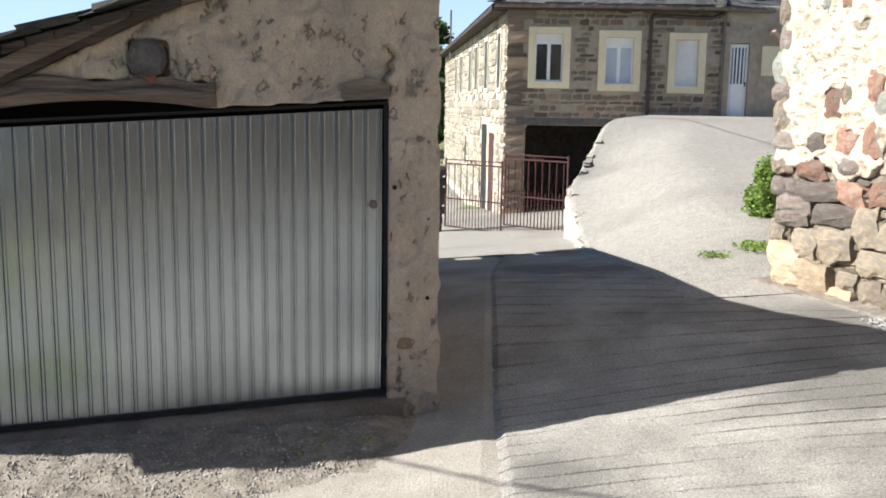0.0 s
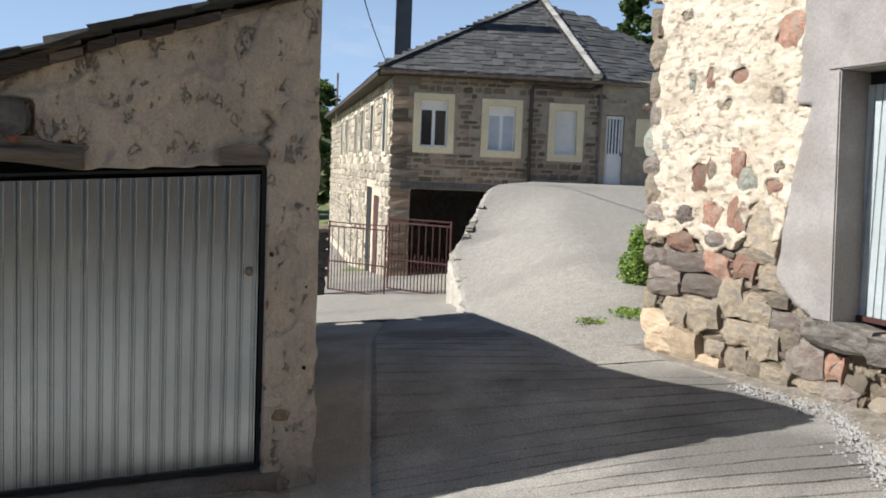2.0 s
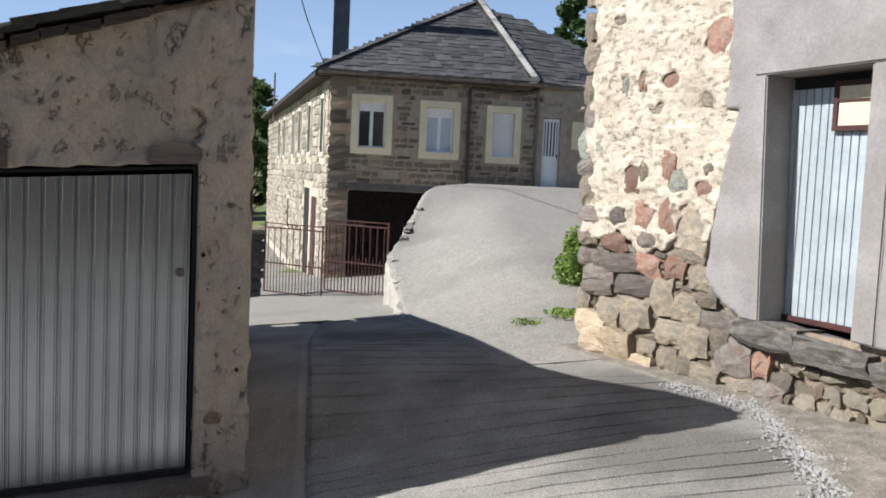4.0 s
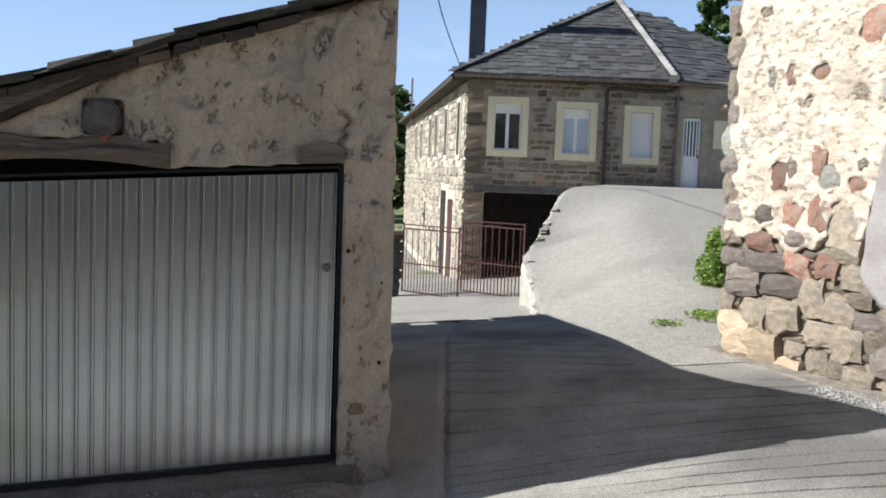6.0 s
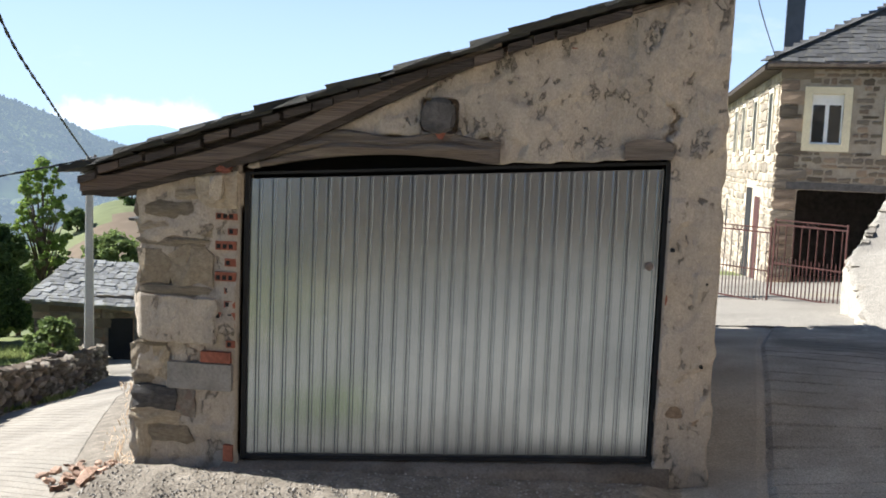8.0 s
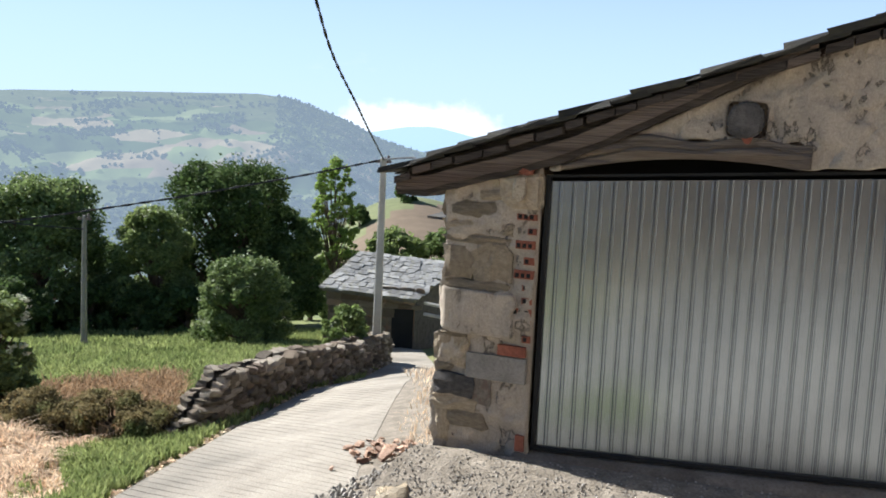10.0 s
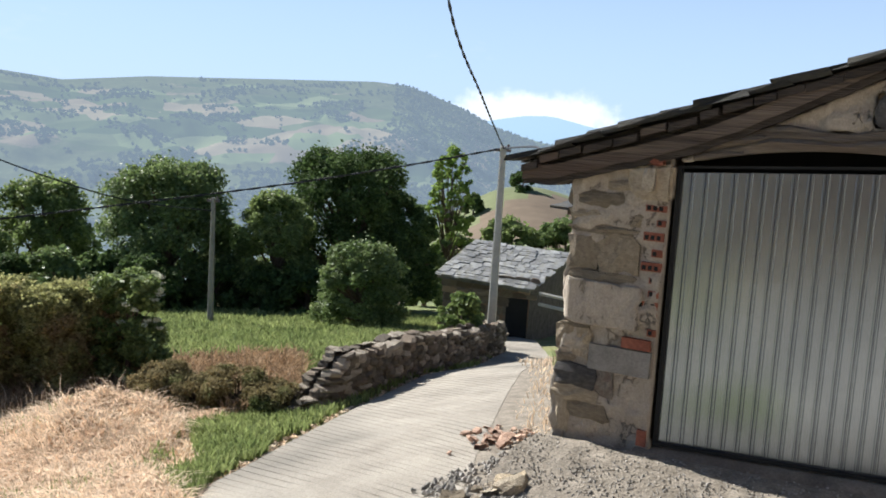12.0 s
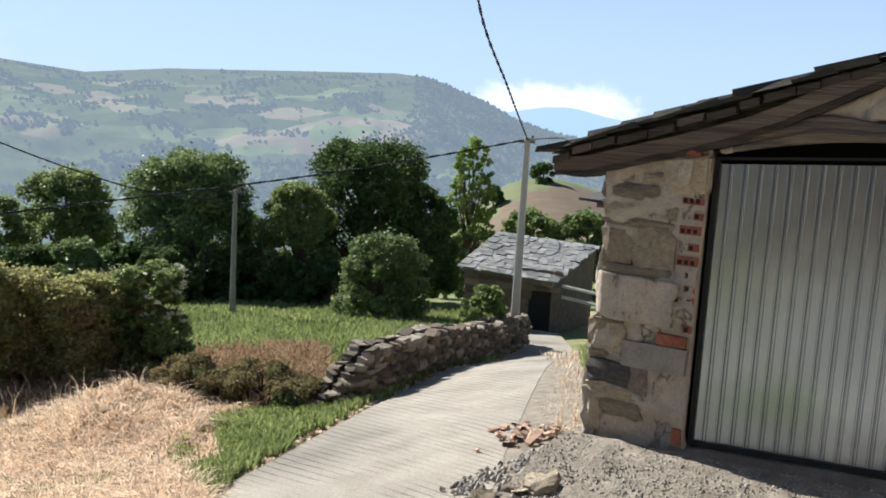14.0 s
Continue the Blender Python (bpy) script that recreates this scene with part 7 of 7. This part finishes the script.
M["pebble"] = material("loose_pebbles", [(0.2, 0.183, 0.16), (0.37, 0.345, 0.31)], 9, 0.9, 0.2, 40, island=True)


def apron(rn):
    x, y, z = apron_point(rn.random() * 0.9, rn.random() ** 0.7)
    return x, y, z - ground_z(x, y)


pebbles("gravel", "loose grey gravel in front of the garage", 9000, apron, "pebble", (0.004, 0.013), 1)
pebbles("rubble_bits", "small rubble along the gravel verge", 900, lambda rn: (rn.uniform(-4.6, -3.7) - 0.0, rn.uniform(5.2, 7.0), 0.02), "pebble", (0.008, 0.03), 2)


def seam(rn):
    p = line_at([(3.15, 4.6), (3.5, 5.6), (3.72, 6.3), (3.9, 7.0), (3.6, 7.9)], rn.random() ** 1.2)
    w = 0.08 + 0.05 * rough(p.x, p.y, 2, 2)
    return p.x + rn.gauss(0, w), p.y + rn.gauss(0, 0.03), 0.004


pebbles("lime_crumbs", "spilled pale lime mortar crumbs beside the stone building", 2300, seam, "lime_dust", (0.006, 0.02), 3)


def loose_stones():
    rn = random.Random(81)
    st = pool("loose_stone", "rubble", 4, 800, bulge=0.3, jit=0.14)
    white = block_mesh("loose_stone", "lime", 806, bulge=0.3, jit=0.14)
    for k in range(16):
        x, y = -4.12 + rn.uniform(-0.14, 0.2), 5.0 + 0.085 * k + rn.uniform(-0.05, 0.05)
        s = rn.uniform(0.1, 0.24)
        ob = new("loose_stone", white if k in (3, 9) else rn.choice(st))
        ob.matrix_basis = pose(x, y + 0.1, ground_z(x, y) + s * 0.2, rn.uniform(-20, 20), rn.uniform(-20, 20), rn.uniform(0, 360)) @ Matrix.Diagonal((s, s * 0.8, s * 0.6, 1))
        tagged(ob, "whitish broken stone at the gravel edge" if k in (3, 9) else "rough broken stone at the gravel edge", "stone", "stones at the gravel edge")
    clay = pool("tile_shard", "faded_tile", 4, 820, bulge=0.2, jit=0.16)
    for k in range(34):
        x, y = -4.95 + rn.gauss(0, 0.2), 7.0 + rn.gauss(0, 0.28)
        s = rn.uniform(0.05, 0.14)
        ob = new("tile_shard", rn.choice(clay))
        ob.matrix_basis = pose(x, y, ground_z(x, y) + 0.03, rn.uniform(-30, 30), rn.uniform(-25, 25), rn.uniform(0, 360)) @ Matrix.Diagonal((s, s * 0.7, s * 0.35, 1))
        tagged(ob, "broken orange clay tile shard on the verge", "rubble", "heap of broken clay tiles")


loose_stones()


def weed_tuft(x, y, lift, n, h, seed, label):
    rn = random.Random(seed)
    bm = bmesh.new()
    for i in range(n):
        a = rn.uniform(0, math.tau)
        l = h * rn.uniform(0.5, 1)
        o = Vector((rn.gauss(0, 0.05), rn.gauss(0, 0.04), 0))
        d = Vector((math.cos(a), math.sin(a), 0))
        s = d.orthogonal().normalized() * 0.006
        s.z = 0
        s = Vector((-d.y, d.x, 0)) * 0.007
        v = [bm.verts.new(o + q) for q in (-s, s, d * l * 0.35 + Vector((0, 0, l * 0.6)) + s * 0.7, d * l * 0.8 + Vector((0, 0, l * 0.85)))]
        bm.faces.new((v[0], v[1], v[2]))
        bm.faces.new((v[0], v[2], v[3]))
    ob = part("weed_tuft", bm, "grass")
    ob.matrix_basis = pose(x, y, ground_z(x, y) + lift)
    tagged(ob, label, "weed", "weeds in the paving")


for k, (x, y) in enumerate(((-1.0, 6.35), (-0.85, 6.3), (-1.15, 6.4), (-0.75, 6.35), (-0.6, 6.5), (-1.4, 6.3), (-0.45, 6.4), (0.32, 4.95), (-3.9, 5.75), (-3.7, 5.85))):
    weed_tuft(x, y, 0.035 if k < 7 else 0.02, 11, 0.07 if k < 7 else 0.08, 900 + k, "green grass tuft growing before the garage door" if k < 7 else "small green weed growing from a joint")


# ---- far land ----
def skyline(a):
    pts = [(-40, 1.0), (20, -1.2), (30, -0.9), (33.4, -0.53), (36.3, 0.17), (38.9, 1.42), (42.1, 2.5), (44.2, 2.66), (50.4, 2.4), (57.7, 2.05), (62.4, 1.51), (66.8, 1.93), (72, 2.6), (110, 3)]
    for (p, q), (r, s) in zip(pts[:-1], pts[1:]):
        if a <= r:
            return q + (s - q) * (a - p) / (r - p)
    return 3.0


def hill_z(a, f):
    d = 450 + 1150 * f
    zr = 1.85 + 1600 * math.tan(radians(skyline(a)))
    x, y = -d * math.sin(radians(a)), d * math.cos(radians(a))
    z = -150 + (zr + 150) * f ** 0.85
    z += (16 * rough(x, y, 0, 0.006) + 6 * rough(x, y, 4, 0.03)) * math.sin(math.pi * min(1, f * 0.97 + 0.03))
    return x, y, z


def build_hills():
    bm = bmesh.new()
    rows = [[bm.verts.new(hill_z(16 + 77 * i / 259, j / 69)) for i in range(260)] for j in range(70)]
    for p, q in zip(rows[:-1], rows[1:]):
        for k in range(259):
            bm.faces.new((p[k], q[k], q[k + 1], p[k + 1]))
    bmesh.ops.recalc_face_normals(bm, faces=bm.faces[:])
    if sum(f.normal.z for f in bm.faces) < 0:
        bmesh.ops.reverse_faces(bm, faces=bm.faces[:])
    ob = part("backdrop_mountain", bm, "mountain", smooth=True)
    tagged(ob, "hazy wooded mountain side with pale fields across the valley", "mountain", kind="structure")
    # woods dotted over the slope
    rn = random.Random(91)
    vs, fs = [], []
    while len(fs) < 9000 * 8:
        a, f = rn.uniform(26, 74), rn.random() ** 0.8
        x, y, z = hill_z(a, f)
        wood = rough(x, y, 7, 0.012)
        steep = a < 43 and f > 0.45
        if wood < 0.2 and not steep and rn.random() > 0.03 or f > 0.97 and not steep:
            continue
        r = rn.uniform(1.6, 3.6)
        o = len(vs)
        for dx, dy, dz in ((1, 0, 0.6), (-1, 0, 0.6), (0, 1, 0.6), (0, -1, 0.6), (0, 0, 1.35), (0, 0, -0.4)):
            k = rn.uniform(0.7, 1.3)
            vs.append((x + dx * r * k, y + dy * r * k, z + dz * r * k))
        fs += [(o + p, o + q, o + s) for p, q, s in ((0, 2, 4), (2, 1, 4), (1, 3, 4), (3, 0, 4), (2, 0, 5), (1, 2, 5), (3, 1, 5), (0, 3, 5))]
    me = bpy.data.meshes.new("backdrop_woods")
    me.from_pydata(vs, [], fs)
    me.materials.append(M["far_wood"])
    tagged(new("backdrop_woods", me), "scattered dark woods on the far mountain side", "woods", kind="stuff")
    # pale ridge behind
    bm = bmesh.new()
    prev = None
    for i in range(120):
        a = 5 + 50 * i / 119
        el = 0.35 + 0.85 * math.exp(-((a - 33.8) / 3.2) ** 2) + 0.12 * rough(a, 0, 0, 0.4)
        x, y = -4000 * math.sin(radians(a)), 4000 * math.cos(radians(a))
        q = [bm.verts.new((x * k, y * k, z)) for k, z in ((0.8, -300), (0.92, -120 + 40 * el), (1.0, 1.85 + 4000 * math.tan(radians(el))), (1.05, -300))]
        if prev:
            for k in range(3):
                bm.faces.new((prev[k], q[k], q[k + 1], prev[k + 1]))
        prev = q
    bmesh.ops.recalc_face_normals(bm, faces=bm.faces[:])
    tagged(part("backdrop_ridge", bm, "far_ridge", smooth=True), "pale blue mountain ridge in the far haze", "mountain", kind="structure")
    # field on the nearer hillside
    bm = bmesh.new()
    rows = []
    for j in range(24):
        d = 95 + 110 * j / 23
        row = []
        for i in range(40):
            a = 27 + 19 * i / 39
            x, y = -d * math.sin(radians(a)), d * math.cos(radians(a))
            row.append(bm.verts.new((x, y, ground_z(x, y) + 0.35)))
        rows.append(row)
    for j, (p, q) in enumerate(zip(rows[:-1], rows[1:])):
        for k in range(39):
            f = bm.faces.new((p[k], q[k], q[k + 1], p[k + 1]))
            f.material_index = 1 if j + 0.35 * k > 15 or j < 3 else 0
    bmesh.ops.recalc_face_normals(bm, faces=bm.faces[:])
    if sum(f.normal.z for f in bm.faces) < 0:
        bmesh.ops.reverse_faces(bm, faces=bm.faces[:])
    tagged(part("ground_field", bm, ["ploughed", "pasture"], smooth=True), "brown ploughed field with pasture on the near hillside", "field", kind="structure")


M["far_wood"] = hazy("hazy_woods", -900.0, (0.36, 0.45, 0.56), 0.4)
build_hills()
